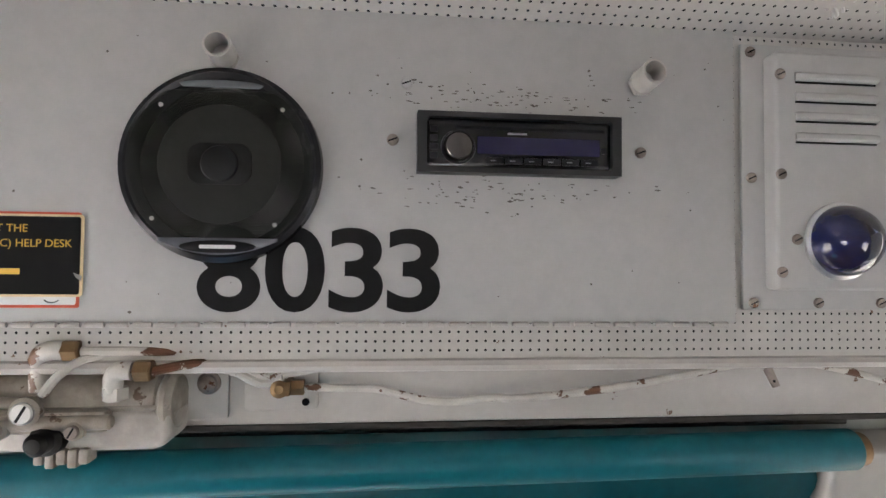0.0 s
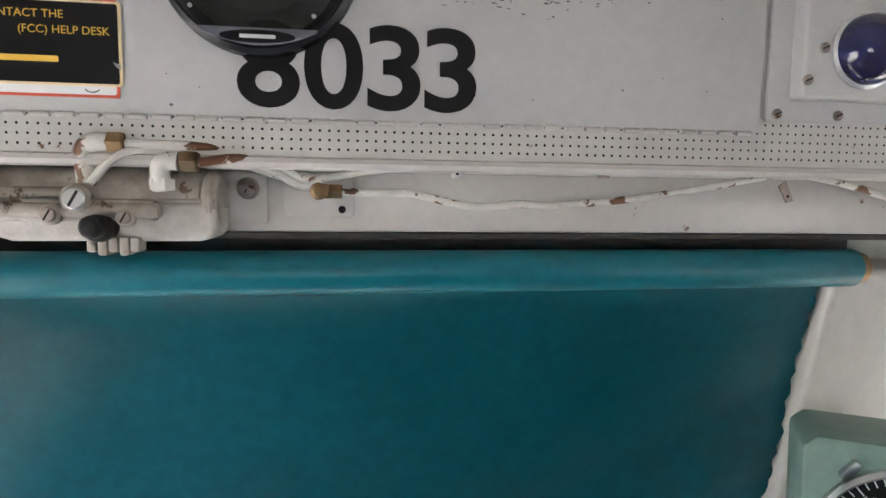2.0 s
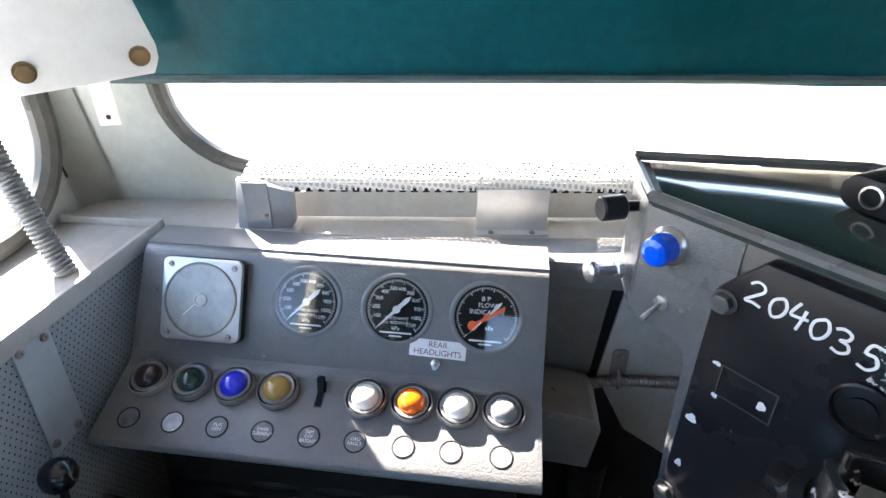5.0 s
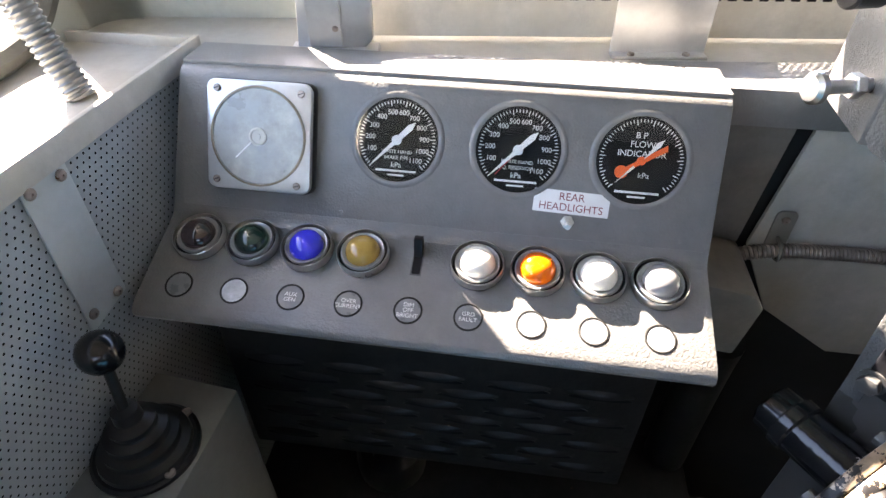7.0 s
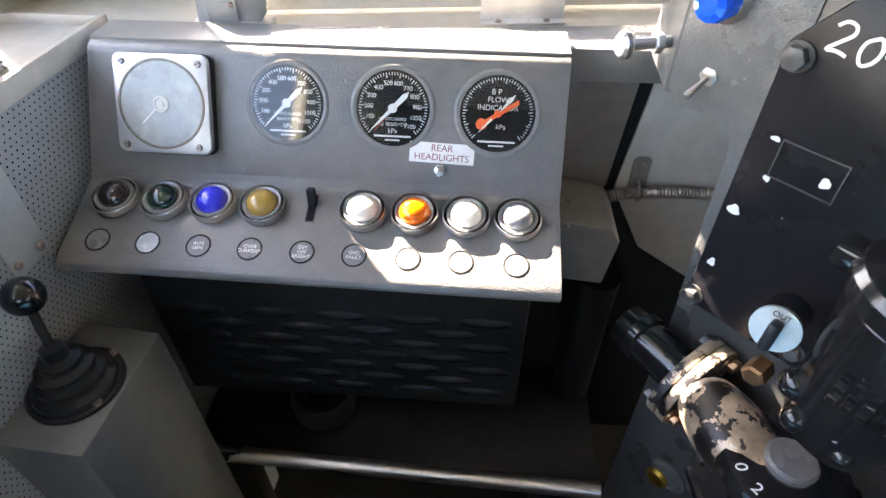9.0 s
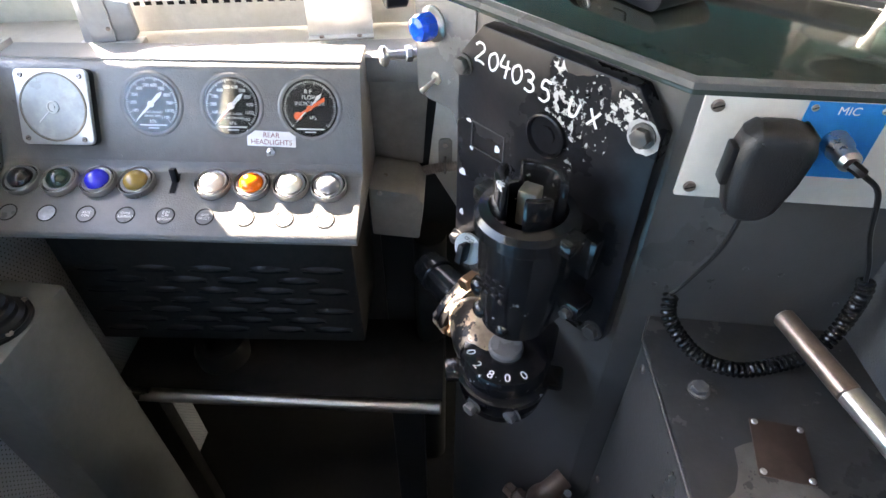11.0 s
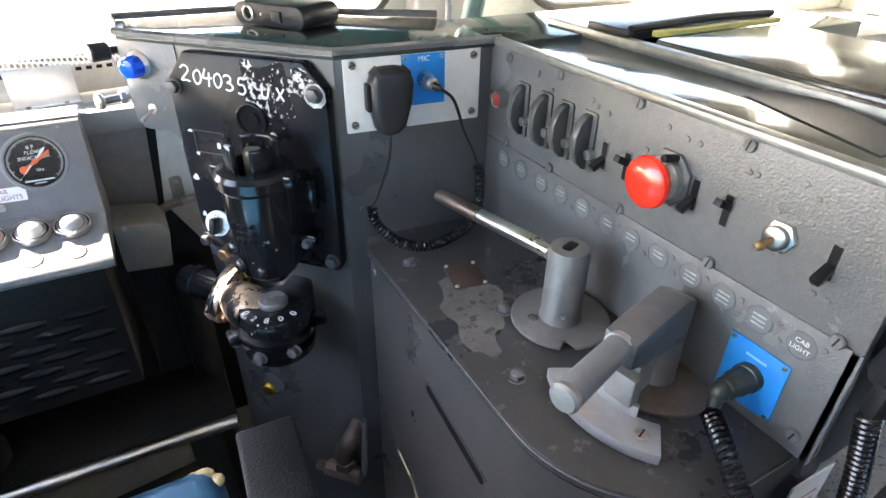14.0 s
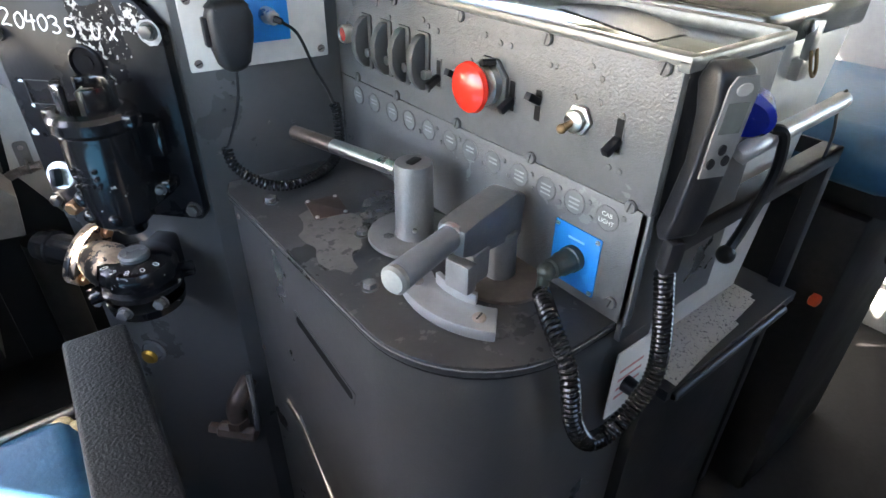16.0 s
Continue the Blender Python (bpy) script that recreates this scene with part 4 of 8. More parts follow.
M_HOSEWHITE = mat("white_ribbed_plastic", (0.62, 0.60, 0.58), 0.45, 0, 0.06, 12, 0.03)
ribbed_hose("ribbed_hose", [FP @ V(0.368, 2.150, 0.02), FP @ V(0.42, 2.185, 0.05), FP @ V(0.50, 2.23, 0.10), FP @ V(0.60, 2.27, 0.16)], 0.0125, "thick white ribbed hose leaving the ceiling sheet", "hoses over the vent", 0.006, M_HOSEWHITE)
ribbed_hose("ribbed_hose", [FP @ V(0.422, 2.150, 0.02), FP @ V(0.47, 2.18, 0.05), FP @ V(0.55, 2.22, 0.10), FP @ V(0.65, 2.26, 0.15)], 0.009, "thin white ribbed hose leaving the ceiling sheet", "hoses over the vent", 0.004, M_HOSEWHITE)


def build_wiper():
    WM = FP @ at(0.015, 0.004, 0)
    t = thing("wiper_motor", WM @ V(-0.36, 1.742, -0.05), "grubby cream cast air wiper motor with brass unions", "wiper motor")
    c, s = 1.766, -0.030
    part("cylinder", [cyl(WM @ V(-0.462, c + 0.006, s - 0.002), WM @ V(-0.257, c + 0.006, s - 0.002), 0.027, None, 28, 0.010)], M_CASTCREAM, t)
    part("lower_casing", [prism([(-0.452, c + 0.002), (-0.456, c - 0.012), (-0.444, c - 0.028), (-0.425, c - 0.034), (-0.267, c - 0.034), (-0.255, c - 0.030), (-0.252, c - 0.022), (-0.252, c + 0.002)], -0.056, s + 0.026, 0.006, WM, 3)], M_CASTPALE, t, "paler lower casing")
    part("casing_lip", [tube([(-0.455, c + 0.002, s + 0.024), (-0.253, c + 0.003, s + 0.024)], 0.0022, 8, 1, m=WM)], M_CASTCREAM, t)
    part("end_cap", [cyl(WM @ V(-0.266, c + 0.003, s), WM @ V(-0.252, c + 0.003, s), 0.0285, None, 28, 0.005)], M_CASTCREAM, t)
    part("valve_chest", [box((-0.440, c - 0.016, s + 0.018), (-0.300, c + 0.004, s + 0.038), 0.005, 2, WM), cyl(WM @ V(-0.432, c - 0.006, s + 0.036), WM @ V(-0.295, c - 0.006, s + 0.036), 0.0065, None, 14, 0.002), cyl(WM @ V(-0.44, c + 0.008, s + 0.026), WM @ V(-0.36, c + 0.008, s + 0.026), 0.006, None, 14, 0.002)], M_CASTCREAM, t)
    part("mounting_ear", [tube([(-0.455, c + 0.026, s + 0.012), (-0.440, c + 0.018, s + 0.026), (-0.432, c + 0.0, s + 0.036)], 0.0055, 10, 5, m=WM), lathe([(0.0085, 0), (0.0085, 0.008), (0.0045, 0.008), (0.0045, 0.0)], 16, WM @ at(-0.462, c + 0.028, s + 0.004), False)], M_CASTCREAM, t)
    for u, z, r in ((-0.362, c + 0.004, 0.0095), (-0.383, c - 0.010, 0.0065), (-0.323, c - 0.012, 0.006), (-0.420, c - 0.004, 0.005)):
        part("boss", lathe([(r * 1.35, 0), (r * 1.35, 0.006), (r, 0.008)], 18, WM @ at(u, z, s + 0.036)), M_CASTCREAM, t)
        slot_screw(t, WM @ at(u, z, s + 0.044), r, 0.003, M_SCREW if r < 0.009 else M_STEEL, 60)
    sp = part("spindle", lathe([(0.0140, 0), (0.0135, 0.010), (0.010, 0.014), (0.0095, 0.024), (0.006, 0.028), (0, 0.029)], 22, WM @ at(-0.347, c - 0.020, s + 0.028)), M_DARK, t, "greasy dark spindle")
    part("toothed_skirt", [box((-0.360 + 0.009 * i, c - 0.043 - 0.003 * (i % 2), s + 0.014), (-0.352 + 0.009 * i, c - 0.030, s + 0.032), 0.002, 2, WM) for i in range(5)], M_CASTCREAM, t)
    el = M_PIPE
    part("elbow", [tube([(-0.362, c + 0.018, s + 0.020), (-0.362, c + 0.046, s + 0.022), (-0.352, c + 0.053, s + 0.024), (-0.340, c + 0.053, s + 0.024)], 0.0085, 12, 5, m=WM)], el, t)
    part("elbow", [tube([(-0.296, c + 0.012, s + 0.030), (-0.296, c + 0.030, s + 0.034), (-0.290, c + 0.037, s + 0.036), (-0.280, c + 0.037, s + 0.036)], 0.0082, 12, 5, m=WM), lathe([(0.011, 0), (0.011, 0.010)], 6, WM @ V_at(-0.296, c + 0.012, s + 0.030))], el, t)
    for u, z, w in ((-0.342, c + 0.053, s + 0.024), (-0.278, c + 0.037, s + 0.036)):
        part("union_nut", [cyl(WM @ V(u, z, w), WM @ V(u + 0.015, z, w), 0.0098, None, 6, 0.0015)], M_BRASS, t, "rusty brass union nut")


def V_at(u, z, w):
    return pose(u, z, w, -90, 0, 0)


build_wiper()


def build_air_pipes():
    s = -0.030
    c = 1.766
    lines = (
        ([(-0.330, c + 0.053, s + 0.024), (-0.26, c + 0.052, s + 0.022), (-0.20, c + 0.046, s + 0.010), (-0.165, c + 0.030, s), (-0.142, 1.796, s - 0.004)], 0.0043, "painted air pipe running to the wiper motor"),
        ([(-0.266, c + 0.037, s + 0.036), (-0.225, c + 0.042, s + 0.026), (-0.195, c + 0.037, s + 0.010), (-0.165, c + 0.022, s), (-0.145, 1.792, s)], 0.0043, "chipped air pipe leaving the brass union"),
        ([(-0.352, c + 0.018, s + 0.036), (-0.338, c + 0.036, s + 0.034), (-0.318, c + 0.048, s + 0.024), (-0.27, c + 0.050, s + 0.008), (-0.20, c + 0.034, s), (-0.155, 1.790, s - 0.006)], 0.0040, "thin painted air pipe bent over the wiper motor"),
        ([(-0.142, 1.796, s - 0.004), (-0.10, 1.803, s), (-0.05, 1.808, s + 0.004), (0.06, 1.810, s + 0.004), (0.20, 1.810, s + 0.002), (0.34, 1.809, s), (0.60, 1.806, s)], 0.0036, "long painted air pipe clipped under the bulkhead"),
        ([(-0.128, 1.783, s - 0.006), (-0.09, 1.782, s - 0.004), (-0.06, 1.782, s), (-0.04, 1.778, s + 0.004), (-0.01, 1.771, s + 0.004), (0.02, 1.770, s + 0.004), (0.05, 1.773, s + 0.004), (0.08, 1.7715, s + 0.002), (0.16, 1.778, s), (0.24, 1.790, s), (0.31, 1.803, s), (0.345, 1.808, s + 0.004), (0.40, 1.800, s + 0.004), (0.47, 1.784, s)], 0.0040, "wavy chipped air pipe with rusty bare patches"),
    )
    for pts, r, label in lines:
        pts = [(p[0] + 0.015 * min(max((-0.17 - p[0]) / 0.08, 0), 1), p[1] + 0.003 * (p[0] < -0.2), p[2]) for p in pts]
        t = thing("air_pipe", FP @ V(*pts[0]), label, "pipe", "wiper air pipes")
        part("pipe", tube(pts, r, 10, 8, m=FP), M_PIPE, t)
    t = thing("tee_fitting", FP @ V(-0.145, 1.784, s - 0.02), "brass and rust tee fitting on the header plate", "pipe fitting")
    part("block", [box((-0.150, 1.776, s - 0.024), (-0.138, 1.790, s + 0.004), 0.002, 2, FP), lathe([(0.0085, 0), (0.0085, 0.010), (0.004, 0.012), (0, 0.011)], 14, FP @ at(-0.148, 1.783, s - 0.006))], M_BRASS, t)
    part("nut", cyl(FP @ V(-0.139, 1.783, s - 0.006), FP @ V(-0.126, 1.783, s - 0.006), 0.0078, None, 6, 0.001), M_BRASS, t)
    for u, z, m2 in ((-0.013, 1.803, M_STEEL), (0.14, 1.806, M_SCREW), (0.345, 1.795, M_SCREW)):
        t = thing("pipe_clip", FP @ V(u, z, s), "small bare metal pipe clip", "clip", "pipe clips")
        part("tab", prism([(-0.006, -0.006), (0.006, -0.006), (0.006, 0.003), (-0.006, 0.003)] if u < 0.3 else [(0.0, 0.006), (0.010, -0.016), (0.002, -0.018), (-0.008, 0.0)], 0.0, 0.002, 0.0004, FP @ at(u, z, s - 0.004)), m2, t)
        part("hole", lathe([(0.0016, 0.002), (0.0016, 0.0022)], 10, FP @ at(u + (0.003 if u > 0.3 else 0), z - (0.011 if u > 0.3 else 0.001), s - 0.004)), M_DECAL, t)
    t = thing("header_bolt", FP @ V(-0.218, 1.785, -0.052), "round painted bolt on the header plate", "bolt")
    part("head", lathe([(0.011, 0), (0.011, 0.002), (0.0085, 0.003), (0.008, 0.008), (0.005, 0.010), (0, 0.0105)], 18, FP @ at(-0.218, 1.785, -0.052)), M_SCREW, t)
    t = thing("header_hole_plate", FP @ V(-0.13, 1.77, -0.052), "glossy cream plate with a bolt hole", "plate")
    part("plate", prism(round_rect(-0.185, 1.757, -0.115, 1.800, 0.006), -0.058, -0.0535, 0.001, FP), M_CREAM, t)
    part("hole", lathe([(0.0038, -0.0535), (0.0038, -0.0532)], 14, FP @ at(-0.127, 1.765)), M_DECAL, t)


build_air_pipes()

# ---- things on the gauge console ----
def gauge_face(parent, m, R, numbers, needle, extra, ink):
    """Dial marks, figures and needle inside a gauge of radius R; angles run clockwise from straight up."""
    ticks = []
    for i in range(56):
        a = radians(-135 + 270 * i / 55)
        r0 = R * (0.80 if i % 5 == 0 else 0.86)
        ticks.append(box((-R * 0.010, r0, 0.0004), (R * 0.010, R * 0.93, 0.0007), 0, 1, m @ pose(0, 0, 0, 0, 0, -math.degrees(a))))
    part("scale_marks", ticks, ink, parent)
    figs = []
    for i, s in enumerate(numbers):
        a = radians(-135 + 270 * i / (len(numbers) - 1))
        if s:
            figs.append(letters(s, R * 0.165, 0.0001, m @ at(R * 0.66 * math.sin(a), R * 0.66 * math.cos(a), 0.0006)))
    if figs:
        part("figures", figs, ink, parent)
    for text, x, y, size in extra:
        part("dial_wording", letters(text, R * size, 0.0001, m @ at(x * R, y * R, 0.0006)), ink, parent)
    return ink


M_DIAL = mat("matt_black_dial", (0.010, 0.0105, 0.011), 0.6, 0, 0.1, 20, 0.02)
M_DIAL.node_tree.nodes["Principled BSDF"].inputs["Specular IOR Level"].default_value = 0.1
M_INK = mat("white_dial_ink", (0.72, 0.72, 0.70), 0.6, 0, 0.05, 20, 0)
M_ORANGE = mat("orange_needle", (0.80, 0.12, 0.02), 0.5, 0, 0.05, 20, 0)
FIG = ["", "100", "200", "300", "400", "500", "600", "700", "800", "900", "1000", "1100"]


def build_gauge(x, v, kind):
    label = {"a": "round black brake pipe pressure gauge in kilopascals", "b": "round black reservoir pressure gauge in kilopascals", "c": "round black flow indicator gauge with an orange needle"}[kind]
    m = CF @ at(x, v, 0.0008)
    t = thing("pressure_gauge", m.translation, label, "gauge", "console gauges")
    R = 0.0385
    part("bezel", lathe([(R * 1.16, 0.0), (R * 1.12, 0.0010), (R * 1.05, 0.0012), (R * 1.0, 0.0004), (R * 0.99, -0.0010)], 48, m, False), M_DASH, t, "blue-grey turned bezel")
    dial = part("dial", lathe([(R * 1.0, -0.001), (R * 1.0, 0.0003), (0, 0.0003)], 48, m), M_DIAL, t, "matt black dial")
    if kind == "c":
        gauge_face(t, m, R, [], 0, (("B P", -0.05, 0.56, 0.20), ("FLOW", 0.0, 0.36, 0.20), ("INDICATOR", 0.0, 0.15, 0.20), ("kPa", 0.1, -0.34, 0.18)), M_INK)
    else:
        gauge_face(t, m, R, FIG, 0, (("WHITE HAND", 0, -0.28, 0.12), ("BRAKE PIPE" if kind == "a" else "EQ. RESERVOIR", 0, -0.42, 0.12), ("kPa", 0, -0.60, 0.18)), M_INK)
    part("maker_line", [box((-R * 0.5, -R * 0.76, 0.0004), (R * 0.5, -R * 0.71, 0.0006), 0, 1, m), box((-R * 0.2, -R * 0.86, 0.0004), (R * 0.2, -R * 0.82, 0.0006), 0, 1, m)], M_INK, t)
    mat_n = M_INK
    n = m @ at(0, 0, 0.002, 45 if kind != "c" else 34)
    if kind == "c":
        part("needle", [prism([(-R * 0.42, -R * 0.05), (R * 0.60, -R * 0.10), (R * 0.66, R * 0.02), (-R * 0.42, R * 0.05)], 0, 0.0008, 0, n), lathe([(R * 0.15, 0), (R * 0.15, 0.001)], 20, n @ at(-R * 0.5, 0)), lathe([(R * 0.10, 0), (R * 0.10, 0.0016)], 16, n)], M_ORANGE, t, "orange needle")
        part("pointer", [prism([(R * 0.06, 0), (R * 0.5, R * 0.10), (R * 0.68, R * 0.05), (R * 0.5, -R * 0.02)], 0.001, 0.0016, 0, n @ at(0, 0, 0, 10)), prism([(-R * 0.75, -R * 0.02), (-R * 0.2, -R * 0.03), (-R * 0.2, R * 0.03)], 0.001, 0.0016, 0, n @ at(0, 0, 0, 10))], M_INK, t, "white pointer")
    else:
        part("needle", [prism([(-R * 0.80, -R * 0.015), (R * 0.10, -R * 0.06), (R * 0.45, -R * 0.075), (R * 0.62, 0), (R * 0.45, R * 0.075), (R * 0.10, R * 0.06), (-R * 0.80, R * 0.015)], 0, 0.0007, 0, n), lathe([(R * 0.12, 0), (R * 0.12, 0.0018), (0, 0.002)], 18, n)], M_INK, t, "white needle")
        if kind == "b":
            part("red_needle", prism([(-R * 0.78, -R * 0.01), (R * 0.1, -R * 0.03), (R * 0.1, R * 0.03), (-R * 0.78, R * 0.01)], -0.0007, -0.0002, 0, n @ at(0, 0, 0, 6)), mat("dark_red_needle", (0.35, 0.02, 0.03), 0.5, 0, 0.05, 20, 0), t, "thin dark red needle")
    g = part("cover_glass", lathe([(R * 1.0, 0.0055), (R * 1.0, 0.0058), (0, 0.0058)], 48, m @ at(0, 0, -0.0015)), M_GLASS, t, "clear cover glass")
    g.visible_shadow = False


build_gauge(-0.5685, -0.048, "a")
build_gauge(-0.457, -0.0485, "b")
build_gauge(-0.349, -0.0495, "c")


def build_buzzer():
    m = CF @ at(-0.697, -0.0545)
    t = thing("round_speaker", m.translation, "square aluminium framed speaker with a dusty clear dial", "speaker")
    part("plate", prism(round_rect(-0.0505, -0.0505, 0.0505, 0.0505, 0.009), 0.0, 0.016, 0.0015, m), M_ALU, t)
    part("gasket", prism(round_rect(-0.0515, -0.0515, 0.0515, 0.0515, 0.009), -0.001, 0.010, 0.0005, m), M_RUBBER, t)
    part("dial", lathe([(0.0455, 0.0155), (0.0455, 0.0172), (0.0440, 0.0174), (0.0435, 0.0166), (0, 0.0166)], 44, m, False), mat("dusty_clear_dial", (0.33, 0.33, 0.30), 0.30, 0.1, 0.25, 26, 0.05, 100, None, (0.30, 0.31, 0.30), 0.3), t, "milky grey dusty dial")
    part("dial_ring", lathe([(0.0462, 0.0158), (0.0462, 0.0175), (0.0442, 0.0177), (0.0442, 0.0158)], 44, m, False), mat("brown_ring", (0.20, 0.16, 0.11), 0.4, 0.3, 0.2, 30, 0.05), t, "brown stained ring")
    part("hub", [lathe([(0.0085, 0.0166), (0.0085, 0.0178), (0.0065, 0.018), (0.006, 0.0172), (0.003, 0.0172), (0.003, 0.0180), (0, 0.018)], 24, m)], mat("milky_hub", (0.58, 0.57, 0.52), 0.4, 0, 0.1, 30, 0.03), t)
    part("pointer", prism([(-0.022, -0.020), (-0.021, -0.021), (-0.004, -0.004), (-0.005, -0.003)], 0.0167, 0.0170, 0, m), M_INK, t)
    for x, y in ((-0.040, 0.042), (0.041, 0.041), (-0.041, -0.042), (0.038, -0.043)):
        slot_screw(t, m @ at(x, y, 0.016), 0.0035, 0.002)


build_buzzer()


def lens_mat(name, base, rough=0.12):
    return mat(name, base, rough, 0, 0.12, 40, 0, 100, None, None, 0.6)


# the grey entry is an opal lens, its half-shadow put into the colour
LENS = {"brown": lens_mat("dark_brown_lens", (0.025, 0.012, 0.012)), "green": lens_mat("dark_green_lens", (0.008, 0.03, 0.022)), "blue": lens_mat("cobalt_lens", (0.02, 0.025, 0.62)),
        "amber": lens_mat("amber_lens", (0.36, 0.22, 0.05)), "white": lens_mat("opal_lens", (0.82, 0.78, 0.70)), "orange": lens_mat("orange_lens", (0.75, 0.13, 0.005)), "grey": lens_mat("shaded_opal_lens", (0.20, 0.20, 0.21))}


M_RING = mat("satin_grey_ring", (0.36, 0.36, 0.36), 0.4, 0.6, 0.08, 20, 0.03)


def build_lamp(x, colour, m_at):
    t = thing("indicator_lamp", m_at.translation, {"brown": "dark brown", "green": "dark green", "blue": "cobalt blue", "amber": "amber", "white": "opal white", "orange": "orange", "grey": "shade-greyed opal"}[colour] + " domed indicator lamp in a chrome ring", "lamp", "console indicator lamps")
    part("outer_ring", lathe([(0.0218, 0), (0.0225, 0.002), (0.0223, 0.0088), (0.0217, 0.0095), (0.0212, 0.0088), (0.0210, 0.004)], 36, m_at, False), M_STEEL, t, "chrome outer ring")
    part("groove", lathe([(0.0213, 0.0), (0.0212, 0.006), (0.018, 0.006)], 36, m_at, False), M_RUBBER, t)
    part("inner_ring", lathe([(0.0186, 0.004), (0.0186, 0.0085), (0.0180, 0.0093), (0.0168, 0.0090), (0.0155, 0.0078), (0.0140, 0.0070)], 36, m_at, False), M_RING, t, "satin inner ring")
    part("lens", lathe([(0.0150, 0.006), (0.0147, 0.0100), (0.0130, 0.0140), (0.0092, 0.0172), (0.0046, 0.0187), (0, 0.0191)], 32, m_at, False), LENS[colour], t, "domed glass lens")
    return t


for x, c in ((-0.755, "brown"), (-0.701, "green"), (-0.6465, "blue"), (-0.592, "amber"), (-0.4845, "white"), (-0.430, "orange"), (-0.376, "white"), (-0.323, "grey")):
    build_lamp(x, c, LF @ at(x, -0.0255) @ pose(0, 0, 0, -4) @ Matrix.Scale(1.10, 4))


def build_switch(m, group, label="black rocker switch in a slot", up=1):
    t = thing("toggle_switch", m.translation, label, "switch", group)
    part("slot", prism(round_rect(-0.004, -0.016, 0.004, 0.016, 0.0015), 0.0, 0.0008, 0, m), M_DECAL, t)
    part("bezel", frame_plate((-0.0052, -0.0175, 0.0052, 0.0175), round_rect(-0.0038, -0.0158, 0.0038, 0.0158, 0.001), 0.0, 0.0007, m), M_STANDLIGHT, t)
    part("lever", [box((-0.0042, -0.004, 0.0), (0.0042, 0.004, 0.020), 0.001, 2, m @ at(0, 0.004 * up) @ pose(0, 0, 0, -28 * up))], M_BLKPLASTIC, t, "black plastic lever")
    return t


build_switch(LF @ at(-0.5405, -0.023), "console switches", "black dimmer switch in a slot")


def build_window(x, words, lit=False):
    m = LF @ at(x, -0.0755, 0.0004)
    t = thing("name_window", m.translation, "small round engraved name window below a lamp", "label", "console name windows")
    part("rim", lathe([(0.0132, 0), (0.0130, 0.0009), (0.0120, 0.0011), (0.0113, 0.0002)], 28, m, False), M_DARK, t)
    # lit puts light into the colour: that one window gets a paler face
    part("face", lathe([(0.0114, 0.0), (0.0114, 0.0004), (0, 0.0004)], 28, m), mat("grey_window", (0.17, 0.175, 0.18), 0.3, 0, 0.15, 40, 0.03) if not lit else mat("lit_window", (0.42, 0.44, 0.47), 0.25, 0, 0.25, 60, 0.03), t)
    for i, w in enumerate(words):
        part("wording", letters(w, 0.0056, 0.0001, m @ at(0, 0.0052 * ((len(words) - 1) / 2 - i), 0.0005)), M_INK, t)


for x, w in ((-0.7595, ()), (-0.705, ()), (-0.6505, ("AUX", "GEN")), (-0.596, ("OVER", "CURRENT")), (-0.541, ("DIM", "OFF", "BRIGHT")), (-0.487, ("GRD", "FAULT")), (-0.432, ()), (-0.3785, ()), (-0.323, ())):
    build_window(x, w, x == -0.705)


def build_rear_label():
    m = CF @ at(-0.4045, -0.092) @ pose(0, 0, 0, 0, 0, -1.5)
    t = thing("rear_headlights_label", m.translation, "white REAR HEADLIGHTS label with dark red capitals", "label")
    part("plate", prism(round_rect(-0.034, -0.0105, 0.034, 0.0105, 0.0008), 0, 0.0012, 0.0002, m), M_WHITEINK, t)
    red = mat("dark_red_print", (0.22, 0.05, 0.06), 0.5, 0, 0.05, 20, 0)
    part("wording", [letters("REAR", 0.0098, 0.0001, m @ at(0, 0.0048, 0.0013)), letters("HEADLIGHTS", 0.0098, 0.0001, m @ at(0, -0.0048, 0.0013))], red, t, "dark red capitals")
    m = CF @ at(-0.406, -0.1097)
    t = thing("headlight_toggle", m.translation, "small chrome toggle switch under the label", "switch")
    part("nut", prism([(0.0062 * math.cos(radians(60 * i)), 0.0062 * math.sin(radians(60 * i))) for i in range(6)], 0, 0.003, 0.0004, m), M_STEEL, t)
    part("lever", [cyl(m @ V(0, 0, 0.002), m @ V(0, -0.003, 0.013), 0.0018, 0.0026, 12), lathe([(0.004, 0.003), (0.0036, 0.0055), (0.002, 0.006)], 16, m)], M_STEEL, t)


build_rear_label()
for x, y in ((-0.765, 0.578), (-0.53, 0.560), (-0.295, 0.552)):
    t = thing("dome_screw", (x, y, 1.066), "domed screw head on the console top", "screw", "console screws")
    part("head", screw_bm(at(x, y, 1.0655), 0.006, 0.003), M_ALU, t)


